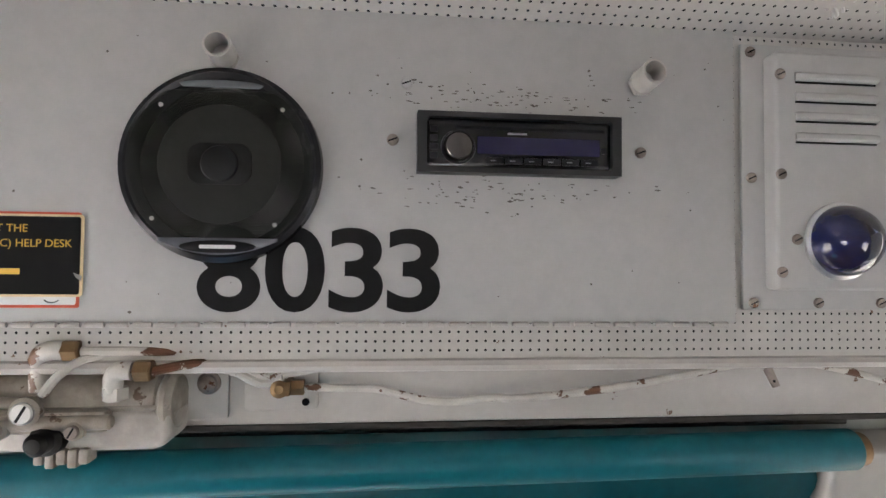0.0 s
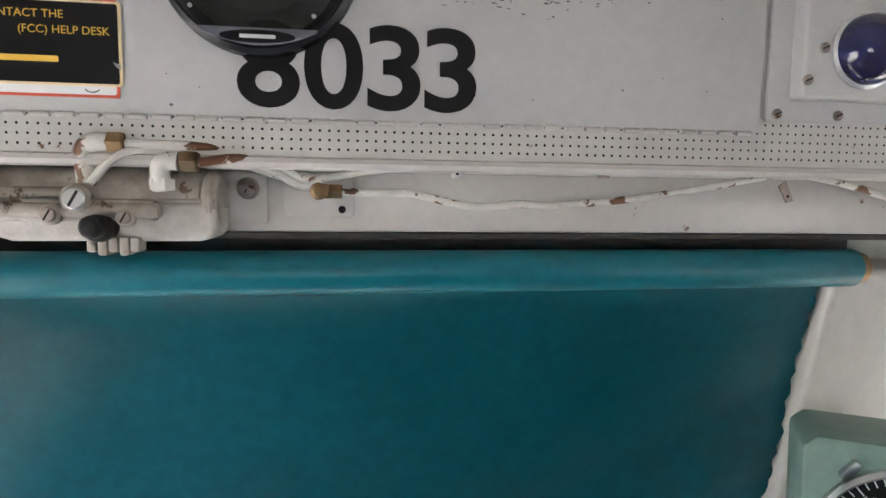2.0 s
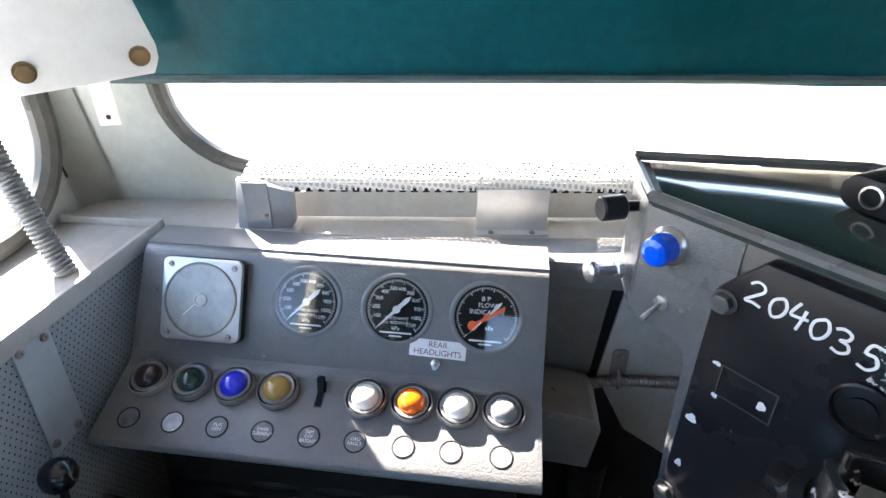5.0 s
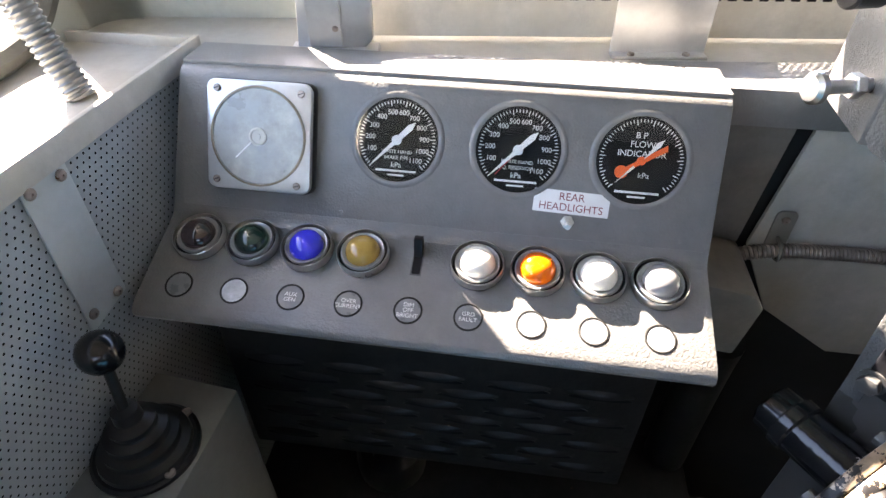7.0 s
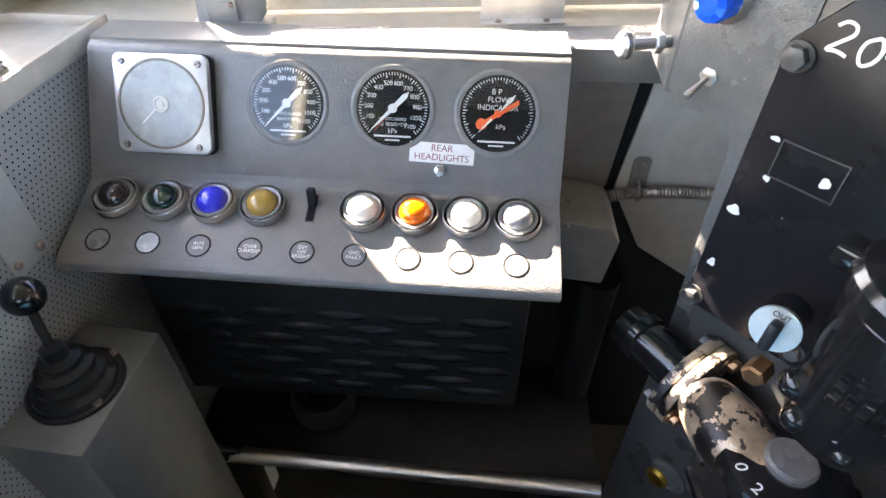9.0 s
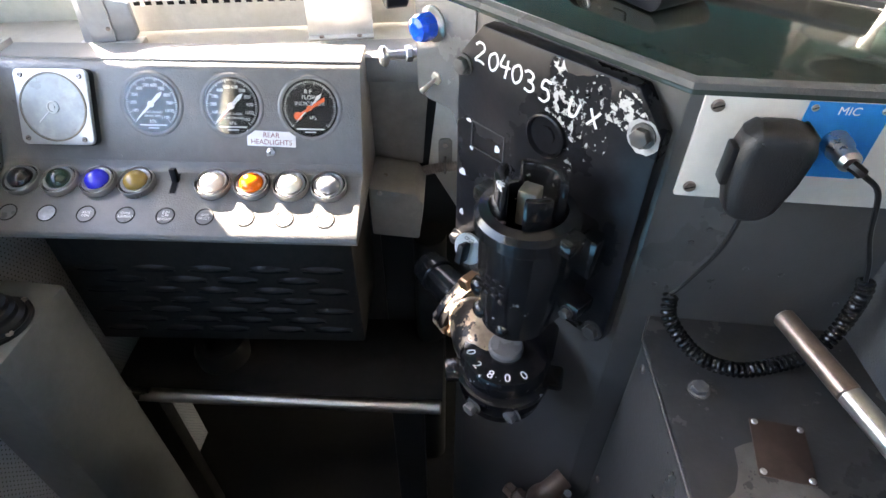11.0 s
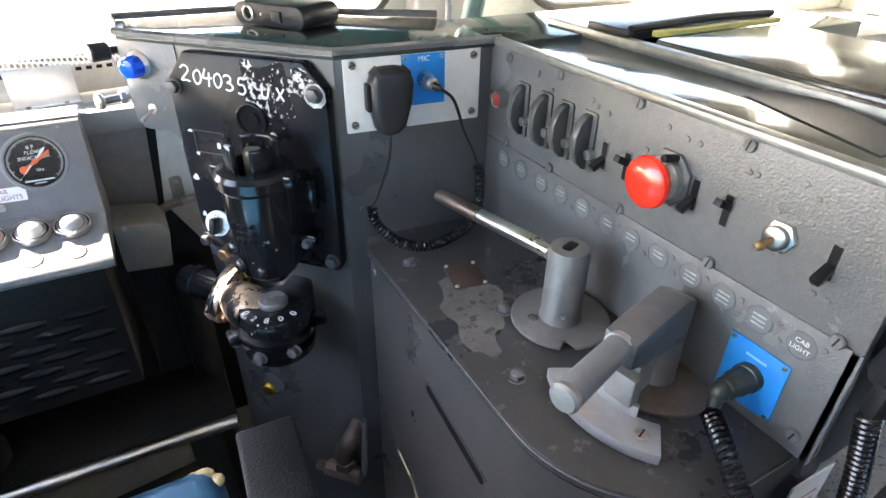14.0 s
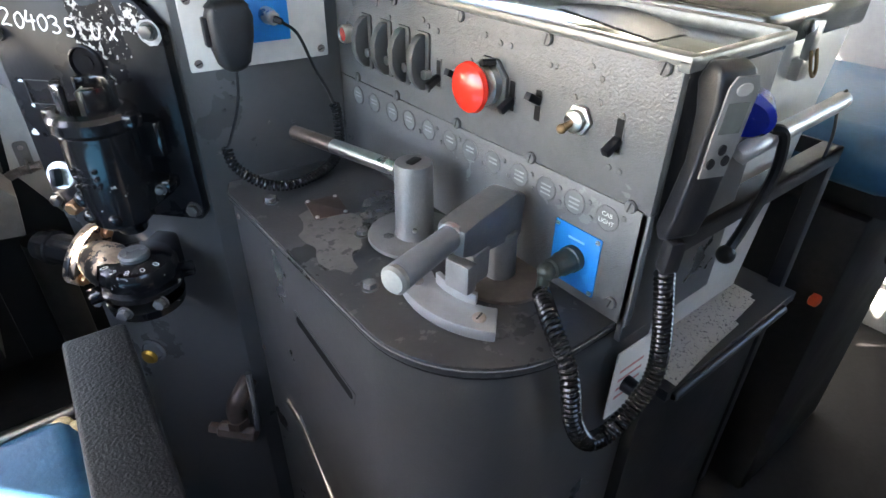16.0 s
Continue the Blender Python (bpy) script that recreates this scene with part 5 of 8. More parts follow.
# louvred heater front under the console, with its slats
def build_heater():
    t = thing("cab_heater", (-0.53, 0.46, 0.6), "black louvred cab heater under the console", "heater")
    part("casing", [box((-0.755, 0.430, 0.615), (-0.300, 0.60, 0.887), 0.003)], M_DARK, t)
    slit = None
    black = mat("black_slats", (0.012, 0.011, 0.011), 0.35, 0.1, 0.3, 14, 0.1, 120, ((0.10, 0.07, 0.05), 0.05, 30.0))
    for j in range(7):
        z = 0.788 - j * 0.0235
        for i in range(5):
            x = -0.735 + i * 0.088 + (0.040 if j % 2 else 0) + 0.004 * math.sin(j * 5 + i * 3)
            if x + 0.07 > -0.302:
                continue
            m = Matrix.Translation((x + 0.035, 0.430, z))
            if slit is None:
                slit = part("louvre", sheet(lambda u, v: V(-0.034 + 0.068 * u, -0.0055 * math.sin(math.pi * u) * math.sin(math.pi * v * 0.5), 0.0045 * math.sin(math.pi * u) * (1 - v) + 0.0015 - 0.0035 * v), 12, 4, 0.001), black, t)
                slit.matrix_basis = m
            else:
                again("louvre", slit, t, m)
            part("slit", prism([(0.033 * math.cos(radians(q)), 0.0042 * math.sin(radians(q))) for q in range(0, 360, 30)], 0.0, 0.0006, 0, basis((x + 0.035, 0.430, z - 0.0062), (1, 0, 0), (0, 0, 1))), M_DECAL, t)


build_heater()


def build_footrail():
    t = thing("foot_rail", (-0.47, 0.4, 0.49), "worn bright metal edge rail by the foot rest", "rail")
    part("rail", [cyl((-0.765, 0.398, 0.492), (-0.168, 0.378, 0.494), 0.0125, None, 16, 0.002)], M_STEEL, t)
    part("tread", [box((-0.79, 0.40, 0.46), (-0.165, 0.60, 0.478), 0.003)], M_DARK, t)
    part("upright", box((-0.26, 0.39, 0.0), (-0.20, 0.42, 0.465), 0.003), M_DARK, t)
    part("upright", box((-0.76, 0.40, 0.0), (-0.70, 0.43, 0.465), 0.003), M_DARK, t)


build_footrail()
t = thing("heater_pipe", (-0.60, 0.50, 0.478), "dark round pipe socket under the heater", "pipe")
part("socket", lathe([(0.05, 0), (0.052, 0.03), (0.045, 0.045), (0.030, 0.046), (0.028, 0.01), (0, 0.01)], 24, at(-0.60, 0.50, 0.478)), M_DARK, t)


M_BOX = mat("brownish_grey_paint", (0.17, 0.155, 0.135), 0.4, 0, 0.15, 8, 0.2, 200, ((0.1, 0.07, 0.05), 0.2, 20.0))


def build_side_box():
    t = thing("junction_box", (-0.24, 0.5, 0.8), "grey sheet metal junction box beside the console", "box")
    part("box", [prism([(-0.279, 0.878), (-0.279, 0.800), (-0.205, 0.792), (-0.196, 0.862), (-0.208, 0.880), (-0.279, 0.892)], -0.590, -0.500, 0.003, basis((0, 0, 0), (1, 0, 0), (0, 0, 1)))], M_BOX, t)
    part("cover_screw", screw_bm(basis((-0.262, 0.499, 0.884), (1, 0, 0), (0, 0, 1)), 0.004, 0.003), M_SCREW, t)
    ribbed_hose("flexible_conduit", [(-0.225, 0.580, 0.856), (-0.205, 0.584, 0.864), (-0.185, 0.584, 0.871), (-0.15, 0.584, 0.876), (-0.10, 0.584, 0.878), (0.0, 0.584, 0.878)], 0.0078, "ribbed flexible metal conduit beside the console", "", 0.0042, M_SCREW)
    t = thing("conduit_bracket", (-0.16, 0.585, 0.89), "thin bracket holding the flexible conduit", "bracket")
    part("strap", [prism(round_rect(-0.176, 0.862, -0.154, 0.922, 0.007, 4), -0.594, -0.5915, 0.0006, basis((0, 0, 0), (1, 0, 0), (0, 0, 1))), tube([(-0.165, 0.592, 0.888), (-0.165, 0.574, 0.884), (-0.165, 0.573, 0.870), (-0.165, 0.592, 0.866)], 0.0022, 6, 4)], M_BOX, t)
    part("screw", screw_bm(basis((-0.165, 0.5913, 0.911), (1, 0, 0), (0, 0, 1)), 0.0045, 0.003), M_SCREW, t)


build_side_box()
YP = basis((0, 0, 0), (1, 0, 0), (0, 0, 1))                    # upright plates behind the console, z towards the driver
# this black sheet paints the shadowed gap behind the plates
set_as(part("stand_backing", [box((-0.30, 0.606, 0.3), (0.30, 0.612, 1.055), 0.001)], M_PITCH), "black sheet in place of the shade behind the console plates", "wall")
set_as(part("backing_left", [prism([(-0.281, 0.860), (-0.202, 0.872), (-0.187, 1.055), (-0.281, 1.055)], -0.603, -0.598, 0.001, YP)], M_BOX), "dusty grey-brown panel beside the console", "wall")
# pale beige chosen here to carry the warm sun bounce on the plate
set_as(part("backing_plate", [prism([(-0.192, 0.872), (-0.140, 0.775), (-0.045, 0.712), (0.10, 0.712), (0.10, 1.055), (-0.170, 1.055)], -0.600, -0.594, 0.0015, YP)], M_SILL), "beige plate between console and cabinet, paled to show sun bounce", "wall")


# ---- left side: lever, pedestal, ledge hose, white box ----
def build_lever():
    t = thing("lever_pedestal", (-0.76, 0.30, 0.0), "grey metal pedestal with a rubber boot and ball lever", "lever")
    part("pedestal", prism([(-0.806, 0.384), (-0.713, 0.374), (-0.7215, 0.2235), (-0.817, 0.230)], 0.0, 0.806, 0.004), mat("grey_pedestal_paint", (0.125, 0.130, 0.124), 0.45, 0, 0.1, 8, 0.1, 160, ((0.12, 0.1, 0.08), 0.06, 24.0)), t, "grey painted pedestal")
    m = at(-0.768, 0.300, 0.806)
    part("boot_plate", lathe([(0.047, 0), (0.047, 0.004), (0.044, 0.006), (0.041, 0.005)], 36, m), M_RUBBER, t)
    part("boot", lathe([(0.041, 0.005), (0.040, 0.010), (0.033, 0.013), (0.032, 0.015), (0.033, 0.022), (0.027, 0.025), (0.026, 0.027), (0.027, 0.034), (0.020, 0.037), (0.019, 0.039), (0.020, 0.045), (0.012, 0.050), (0.011, 0.062), (0.008, 0.064), (0, 0.064)], 36, m), M_RUBBER, t, "stepped black rubber boot")
    part("shaft", cyl((-0.768, 0.300, 0.865), (-0.773, 0.312, 0.92), 0.0045, None, 12), M_DARK, t)
    part("knob", ball((-0.773, 0.312, 0.926), 0.0185, 24), mat("black_bakelite", (0.012, 0.012, 0.013), 0.18, 0, 0.05, 10, 0), t, "black ball knob")
    for x, y in ((-0.733, 0.278), (-0.748, 0.338)):
        part("screw", screw_bm(at(x, y, 0.811), 0.005, 0.003), M_SCREW, t)


build_lever()
t = thing("access_cover", (-0.79, 0.35, 0.95), "plain grey cover plate screwed over the perforated lining", "plate")
SL = basis((-0.799 - 0.045 * 0.606, 0, 0), (0.045, 1, 0), (0, 0, 1))
part("plate", prism([(0.350, 1.052), (0.397, 1.048), (0.397, 0.912), (0.347, 0.905)], 0.0, 0.002, 0.0005, SL), mat("grey_cover", (0.38, 0.40, 0.40), 0.45, 0, 0.06, 10, 0.05), t)
for y, z in ((0.357, 1.044), (0.388, 1.041), (0.387, 0.918), (0.355, 0.921)):
    part("screw", screw_bm(SL @ at(y, z, 0.002), 0.005, 0.003), M_SCREW, t)
ribbed_hose("flexible_conduit", [(-0.845, 0.484, 1.058), (-0.860, 0.487, 1.10), (-0.885, 0.492, 1.18), (-0.905, 0.497, 1.28), (-0.915, 0.50, 1.45)], 0.0125, "ribbed grey metal conduit rising from the ledge", "", 0.0055, mat("grey_conduit", (0.13, 0.135, 0.14), 0.4, 0.5, 0.1, 20, 0.05))


def build_corner_box():
    WB = basis((-0.744, 0.569, 1.292), (0.083, 0.071, 0.0), (0, 0, 1))
    t = thing("visor_bracket", WB.translation, "white painted corner bracket plate with two brass bolts", "bracket")
    part("plate", prism([(-0.150, -0.022), (-0.128, -0.030), (0.012, -0.020), (0.019, -0.004), (0.019, 0.010), (0.0, 0.075), (-0.012, 0.085), (-0.082, 0.240), (-0.150, 0.240)], -0.030, -0.004, 0.002, WB), M_WHITE, t)
    hexbolt(t, WB @ at(0, 0, -0.004), 0.0088, 0.007, M_BRASS)
    hexbolt(t, WB @ at(-0.1085, -0.006, -0.004), 0.0088, 0.007, M_BRASS)
    t = thing("wall_cabinet", (-0.70, 0.45, 1.56), "white metal cabinet hung in the corner with an edge strip", "cabinet")
    UB = basis((-0.572, 0.476, 1.556), (0.9, 0.43, 0.0), (0, 0.10, 1))
    part("body", box((-0.32, 0.0, -0.10), (-0.003, 0.28, -0.002), 0.004, 2, UB), M_WHITE, t)
    part("door", box((-0.32, 0.001, -0.002), (-0.022, 0.28, 0.004), 0.002, 2, UB), M_WHITE, t)
    part("edge_strip", [tube([(-0.004, 0.002, 0.004), (-0.004, 0.28, 0.004)], 0.004, 8, 1, m=UB), tube([(-0.018, 0.002, 0.005), (-0.018, 0.28, 0.005)], 0.0025, 8, 1, m=UB), box((-0.018, 0.001, 0.0), (-0.004, 0.28, 0.0045), 0.001, 1, UB)], M_ALU, t, "bright metal edge strip")
    for y in (0.035, 0.12, 0.2):
        slot_screw(t, UB @ at(-0.055, y, 0.004), 0.0035, 0.002)
    t = thing("blind_hook", FP @ V(-0.555, 1.70, -0.07), "bent wire hook holding the blind roller", "hook")
    part("wire", tube([(-0.560, 1.73, -0.05), (-0.545, 1.72, -0.045), (-0.540, 1.70, -0.045), (-0.545, 1.685, -0.05), (-0.560, 1.68, -0.06)], 0.0018, 8, 5, m=FP), M_STEEL, t)
    t = thing("strap_plate", (-0.83, 0.626, 1.25), "bare metal strap with a bolt hole by the windscreen", "plate")
    ST = basis((-0.841, 0.624, 1.240), (0.97, 0.20, 0.02), (-0.16, -0.03, 1))
    part("strap", prism([(-0.013, -0.045), (0.013, -0.045), (0.013, 0.06), (-0.013, 0.06)], 0, 0.003, 0.0006, ST), M_WHITEPLATE, t)
    part("hole", lathe([(0.0032, 0.003), (0.0032, 0.0033)], 12, ST @ at(0.0, -0.034)), M_DECAL, t)


build_corner_box()


# ---- windscreen sill: perforated guard and its brackets ----
def build_guard():
    t = thing("demister_guard", FP @ V(-0.3, 1.06, -0.17), "white perforated metal demister guard along the windscreen", "guard")
    part("guard_front", box((-0.665, 1.114, -0.174), (0.035, 1.131, -0.1725), 0, 1, FP), M_PERFGRILLE, t)
    top = basis(FP @ V(0, 1.131, -0.1735), FH, FP.to_3x3() @ V(0, 0.012, -0.06))
    part("guard_top", box((-0.665, 0, -0.0015), (0.035, 0.062, 0), 0, 1, top), M_PERFGRILLE, t)
    part("raised_plate", [box((-0.357, 0.0, 0.0005), (-0.264, 0.090, 0.0017), 0, 1, top)], M_PERFGRILLE, t)
    slots = frame_plate((-0.68, 1.06, 0.10, 1.112), round_rect(-0.6, 1.098, -0.59, 1.104, 0.002, 2), -0.206, -0.204)
    slots.transform(FP)
    part("duct", slots, M_SILL, t, "beige slotted air duct")
    slot = None
    for i in range(46):
        if slot is None:
            slot = part("duct_slot", box((-0.655, 1.098, -0.2041), (-0.6455, 1.104, -0.2036), 0.0, 1, FP), M_DECAL, t, "small dark slot")
        else:
            again("duct_slot", slot, t, Matrix.Translation(FH * (i * 0.0162)))
    part("bracket", [box((-0.355, 1.056, -0.170), (-0.258, 1.118, -0.168), 0.0006, 1, FP), box((-0.355, 1.0555, -0.170), (-0.258, 1.058, -0.155), 0.0006, 1, FP)], M_ALU, t, "plain grey sheet bracket")
    for u in (-0.335, -0.279):
        part("screw", screw_bm(FP @ pose(u, 1.058, -0.160, -90), 0.004, 0.0025), M_SCREW, t)
    part("end_bracket", [prism([(-0.675, 1.062), (-0.606, 1.062), (-0.597, 1.072), (-0.597, 1.116), (-0.655, 1.133), (-0.669, 1.133)], -0.172, -0.160, 0.002, FP), box((-0.662, 1.064, -0.160), (-0.628, 1.130, -0.157), 0.0008, 1, FP)], M_RING, t, "folded grey end bracket")
    part("screw", screw_bm(FP @ at(-0.634, 1.083, -0.157), 0.003, 0.002), M_SCREW, t)
    part("foot", box((-0.681, 1.055, -0.175), (-0.592, 1.064, -0.150), 0.001, 1, FP), M_ALU, t)
    t = thing("loose_mesh", (-0.42, 0.585, 1.066), "strip of perforated metal lying on the dash shelf", "mesh")
    part("mesh", sheet(lambda u, v: V(-0.56 + 0.25 * u, 0.585 + 0.012 * u + 0.018 * v * math.sin(math.pi * (0.15 + 0.85 * u)), 1.0600 + 0.010 * math.sin(math.pi * v) * u), 12, 6, 0.0006), perforated("grey_mesh", (0.42, 0.42, 0.42), 0.0058, 0.002, ((1, 0, 0), (0, 1, 0)), 0.4, 0.5, 0.05, None, True), t)


build_guard()

# ---- brake cabinet: valve and fittings ----
M_WORN = mat("casting_worn_bare", (0.36, 0.27, 0.19), 0.35, 0.4, 0.35, 25, 0.3, 160, ((0.014, 0.013, 0.013), 0.74, 34.0))


M_COPPER = mat("tarnished_copper", (0.42, 0.24, 0.13), 0.35, 0.9, 0.2, 40, 0.1)


def build_valve():
    t = thing("brake_valve", BF @ V(-0.12, 0.9, 0), "chipped black cast brake valve on a bolted plate", "brake valve")
    plate = [(-0.252, 0.872), (-0.010, 0.872), (-0.004, 0.885), (-0.004, 1.150), (-0.034, 1.184), (-0.218, 1.183), (-0.252, 1.142)]
    part("plate", prism(plate, 0.001, 0.020, 0.003, BF), M_PLATE, t, "black mounting plate flaking to white")
    for s, z in ((-0.241, 1.134), (-0.020, 1.145), (-0.018, 0.890), (-0.245, 0.885)):
        hexbolt(t, BF @ at(s, z, 0.020), 0.0095, 0.010, M_STAND)
    C = BF @ at(-0.084, 0.016, 0.083) @ Matrix.Diagonal((1.07, 1, 1.07, 1))
    up = C @ pose(0, 0, 0, -90, 0, 0)                        # local z up along the valve's axis
    part("body", [lathe([(0.030, 0.885), (0.036, 0.892), (0.037, 0.905), (0.040, 0.930), (0.041, 0.955), (0.043, 0.975), (0.043, 1.020), (0.040, 1.024), (0.040, 1.030)], 36, up), box((-0.030, 0.90, -0.07), (0.040, 1.02, 0.0), 0.006, 2, C)], M_BLACK, t)
    part("collar", [lathe([(0.046, 1.024), (0.049, 1.027), (0.049, 1.040), (0.045, 1.046), (0.036, 1.049), (0.034, 1.046), (0.034, 1.030), (0, 1.030)], 36, up), box((-0.060, 1.026, -0.012), (-0.036, 1.044, 0.012), 0.004, 2, C), box((0.036, 1.026, -0.012), (0.058, 1.044, 0.012), 0.004, 2, C)], M_BLACK, t)
    def curved_wall(a0, a1, r0, r1, z0, z1):
        arc = [radians(a0 + (a1 - a0) * i / 8) for i in range(9)]
        pts = [(r1 * math.cos(q), r1 * math.sin(q)) for q in arc] + [(r0 * math.cos(q), r0 * math.sin(q)) for q in arc[::-1]]
        return prism(pts, z0, z1, 0.0025, up)
    part("socket_crown", curved_wall(185, 262, 0.024, 0.033, 1.036, 1.084), mat("rubbed_black_enamel", (0.02, 0.02, 0.022), 0.2, 0.2, 0.2, 9, 0.1, 160, ((0.45, 0.46, 0.48), 0.55, 45.0)), t, "curved socket wall rubbed to bare metal")
    part("socket_crown", curved_wall(300, 350, 0.024, 0.032, 1.036, 1.078), M_BLACK, t, "curved black socket wall")
    part("socket_crown", curved_wall(30, 150, 0.024, 0.033, 1.036, 1.080), M_BLACK, t, "curved black socket wall")
    part("square_shaft", box((-0.009, -0.009, 1.03), (0.009, 0.009, 1.070), 0.002, 2, up @ pose(0, 0, 0, 0, 0, 20)), mat("worn_shaft", (0.30, 0.29, 0.26), 0.35, 0.8, 0.2, 40, 0.1), t, "worn square shaft")
    part("plate_boss", [lathe([(0.024, 0.020), (0.0235, 0.024), (0.0215, 0.025), (0.020, 0.0205), (0.0105, 0.0205), (0.0105, 0.023), (0, 0.0235)], 28, BF @ at(-0.121, 1.100))], M_PLATE, t, "round hollow boss")
    dial = V(-0.134, 0.285, 0.968)
    nrm = (BF.to_3x3() @ V(0.10, 0.28, 0.95)).normalized()
    part("side_cap", [cyl(dial - nrm * 0.040, dial - nrm * 0.004, 0.017, None, 20, 0.002)], M_BLACK, t)
    cm = Matrix.Translation(dial) @ nrm.to_track_quat("Z", "Y").to_matrix().to_4x4()
    part("cutout_dial", [lathe([(0.0185, -0.002), (0.0185, 0.002), (0, 0.002)], 28, cm)], M_ALU, t, "silver cut-out dial")
    part("dial_wording", letters("OUT", 0.0065, 0.0001, cm @ at(0, 0.012, 0.0022)), M_DECAL, t)
    part("cutout_knob", [box((-0.0045, -0.014, 0.002), (0.0045, 0.010, 0.018), 0.003, 2, cm)], M_BLKPLASTIC, t, "black cut-out knob")
    lugs = [box((0.030, 0.922, -0.045), (0.062, 0.940, -0.018), 0.004, 2, C), box((0.040, 0.97, -0.05), (0.058, 1.02, -0.03), 0.003, 2, C), ball(C @ V(-0.034, 0.925, 0.018), 0.013, 14), ball(C @ V(-0.022, 0.905, 0.028), 0.011, 14), ball(C @ V(0.012, 0.905, 0.032), 0.009, 14),
            cyl(C @ V(-0.01, 0.895, -0.02), C @ V(-0.01, 0.855, -0.02), 0.026, 0.020, 20, 0.003)]
    for b in lugs:
        part("lug", b, M_BLACK, t)
    for i in range(4):
        for j in range(3):
            part("cast_mark", box((-0.016 + 0.009 * i, 0.955 + 0.011 * j, 0.0405), (-0.010 + 0.009 * i, 0.960 + 0.011 * j, 0.0438), 0.0005, 1, C), M_BLACK, t)
    for s, z, w in ((0.050, 0.928, -0.018), (-0.048, 0.935, 0.0)):
        hexbolt(t, C @ at(s, z, w), 0.006, 0.008, M_STANDLIGHT)
    part("copper_nut", [cyl(C @ V(-0.060, 0.905, 0.000), C @ V(-0.060, 0.905, 0.020), 0.010, None, 6, 0.002)], M_COPPER, t, "copper coloured nut")
    # independent brake below
    r = C @ pose(-0.008, -0.016, -0.002) @ Matrix.Translation((0, 0.82, 0)) @ Matrix.Scale(1.14, 4) @ Matrix.Translation((0, -0.82, 0))
    rot = r @ pose(0, 0, 0, -90, 0, 0)
    part("lower_disc", [lathe([(0.020, 0.800), (0.044, 0.803), (0.046, 0.808), (0.046, 0.822), (0.042, 0.830), (0.032, 0.833), (0.0, 0.834)], 36, rot)], M_BLACK, t, "round black lower valve head")
    part("lower_boss", [lathe([(0.018, 0.833), (0.018, 0.838), (0.016, 0.841), (0, 0.842)], 24, rot)], M_STANDLIGHT, t, "worn round boss")
    figs = []
    for i, ch in enumerate("002800"):
        a = radians(-62 + i * 27)
        figs.append(letters(ch, 0.013, 0.0001, rot @ pose(0.036 * math.sin(a), -0.036 * math.cos(a), 0.8335, 0, 0, math.degrees(a))))
    part("chalk_figures", figs, M_WHITEINK, t, "white painted figures")
    part("lower_body", [lathe([(0.024, 0.750), (0.030, 0.756), (0.044, 0.762), (0.046, 0.775), (0.030, 0.780), (0.028, 0.802)], 32, rot), box((-0.016, 0.76, -0.08), (0.016, 0.83, 0.0), 0.006, 2, r)], M_BLACK, t)
    ax = (r @ V(-0.150, 0.808, -0.036)) - (r @ V(-0.02, 0.808, -0.014))
    part("inlet_pipe", [cyl(r @ V(-0.085, 0.808, -0.026), r @ V(-0.168, 0.806, -0.038), 0.026, 0.024, 22, 0.003), cyl(r @ V(-0.140, 0.807, -0.034), r @ V(-0.152, 0.807, -0.036), 0.028, None, 22, 0.002)], M_BLACK, t, "short black inlet pipe")
    FL = basis(r @ V(-0.090, 0.808, -0.027), ax.cross(V(0, 0, 1)), V(0, 0, 1))
    lobe = [(0.036 * math.cos(radians(q)) + (0.016 if math.cos(radians(q)) > 0 else -0.016) * abs(math.cos(radians(q))), 0.027 * math.sin(radians(q))) for q in range(0, 360, 18)]
    for k, w in ((-0.013, 0.012), (0.000, 0.012)):
        part("flange", prism(lobe, k, k + w, 0.002, FL @ pose(0, 0, 0, 0, 0, 38)), M_WORN, t, "two-bolt flange worn to bare metal")
    for q in (-1, 1):
        hexbolt(t, FL @ pose(0, 0, 0, 0, 0, 38) @ at(0.040 * q, 0, 0.012), 0.008, 0.010, M_COPPER, "flange_bolt")
        hexbolt(t, FL @ pose(0, 0, 0, 0, 0, 38) @ at(0.040 * q, 0, -0.013) @ pose(0, 0, 0, 180), 0.008, 0.009, M_STANDLIGHT, "flange_bolt")
    part("neck", [tube([(-0.078, 0.808, -0.022), (-0.055, 0.809, -0.012), (-0.030, 0.810, 0.0), (-0.008, 0.808, 0.004)], lambda f: 0.0225 + 0.006 * math.sin(3.1 * f) + 0.004 * f, 18, 6, m=r)], M_WORN, t, "swelling neck worn to bare metal")
    part("lower_flange", [lathe([(0.043, 0.7925), (0.050, 0.7945), (0.050, 0.8015), (0.044, 0.8035)], 36, rot), box((0.036, 0.793, -0.014), (0.062, 0.803, 0.014), 0.004, 2, r @ pose(0, 0, 0, 0, 35)), box((-0.062, 0.793, -0.014), (-0.036, 0.803, 0.014), 0.004, 2, r @ pose(0, 0, 0, 0, 50))], M_BLACK, t, "chipped lower flange")
    for x, z, w in ((-0.035, 0.788, 0.034), (0.040, 0.787, 0.026), (0.004, 0.780, 0.046)):
        hexbolt(t, r @ at(x, z, w), 0.0075, 0.010, M_STANDLIGHT)
    return t


build_valve()


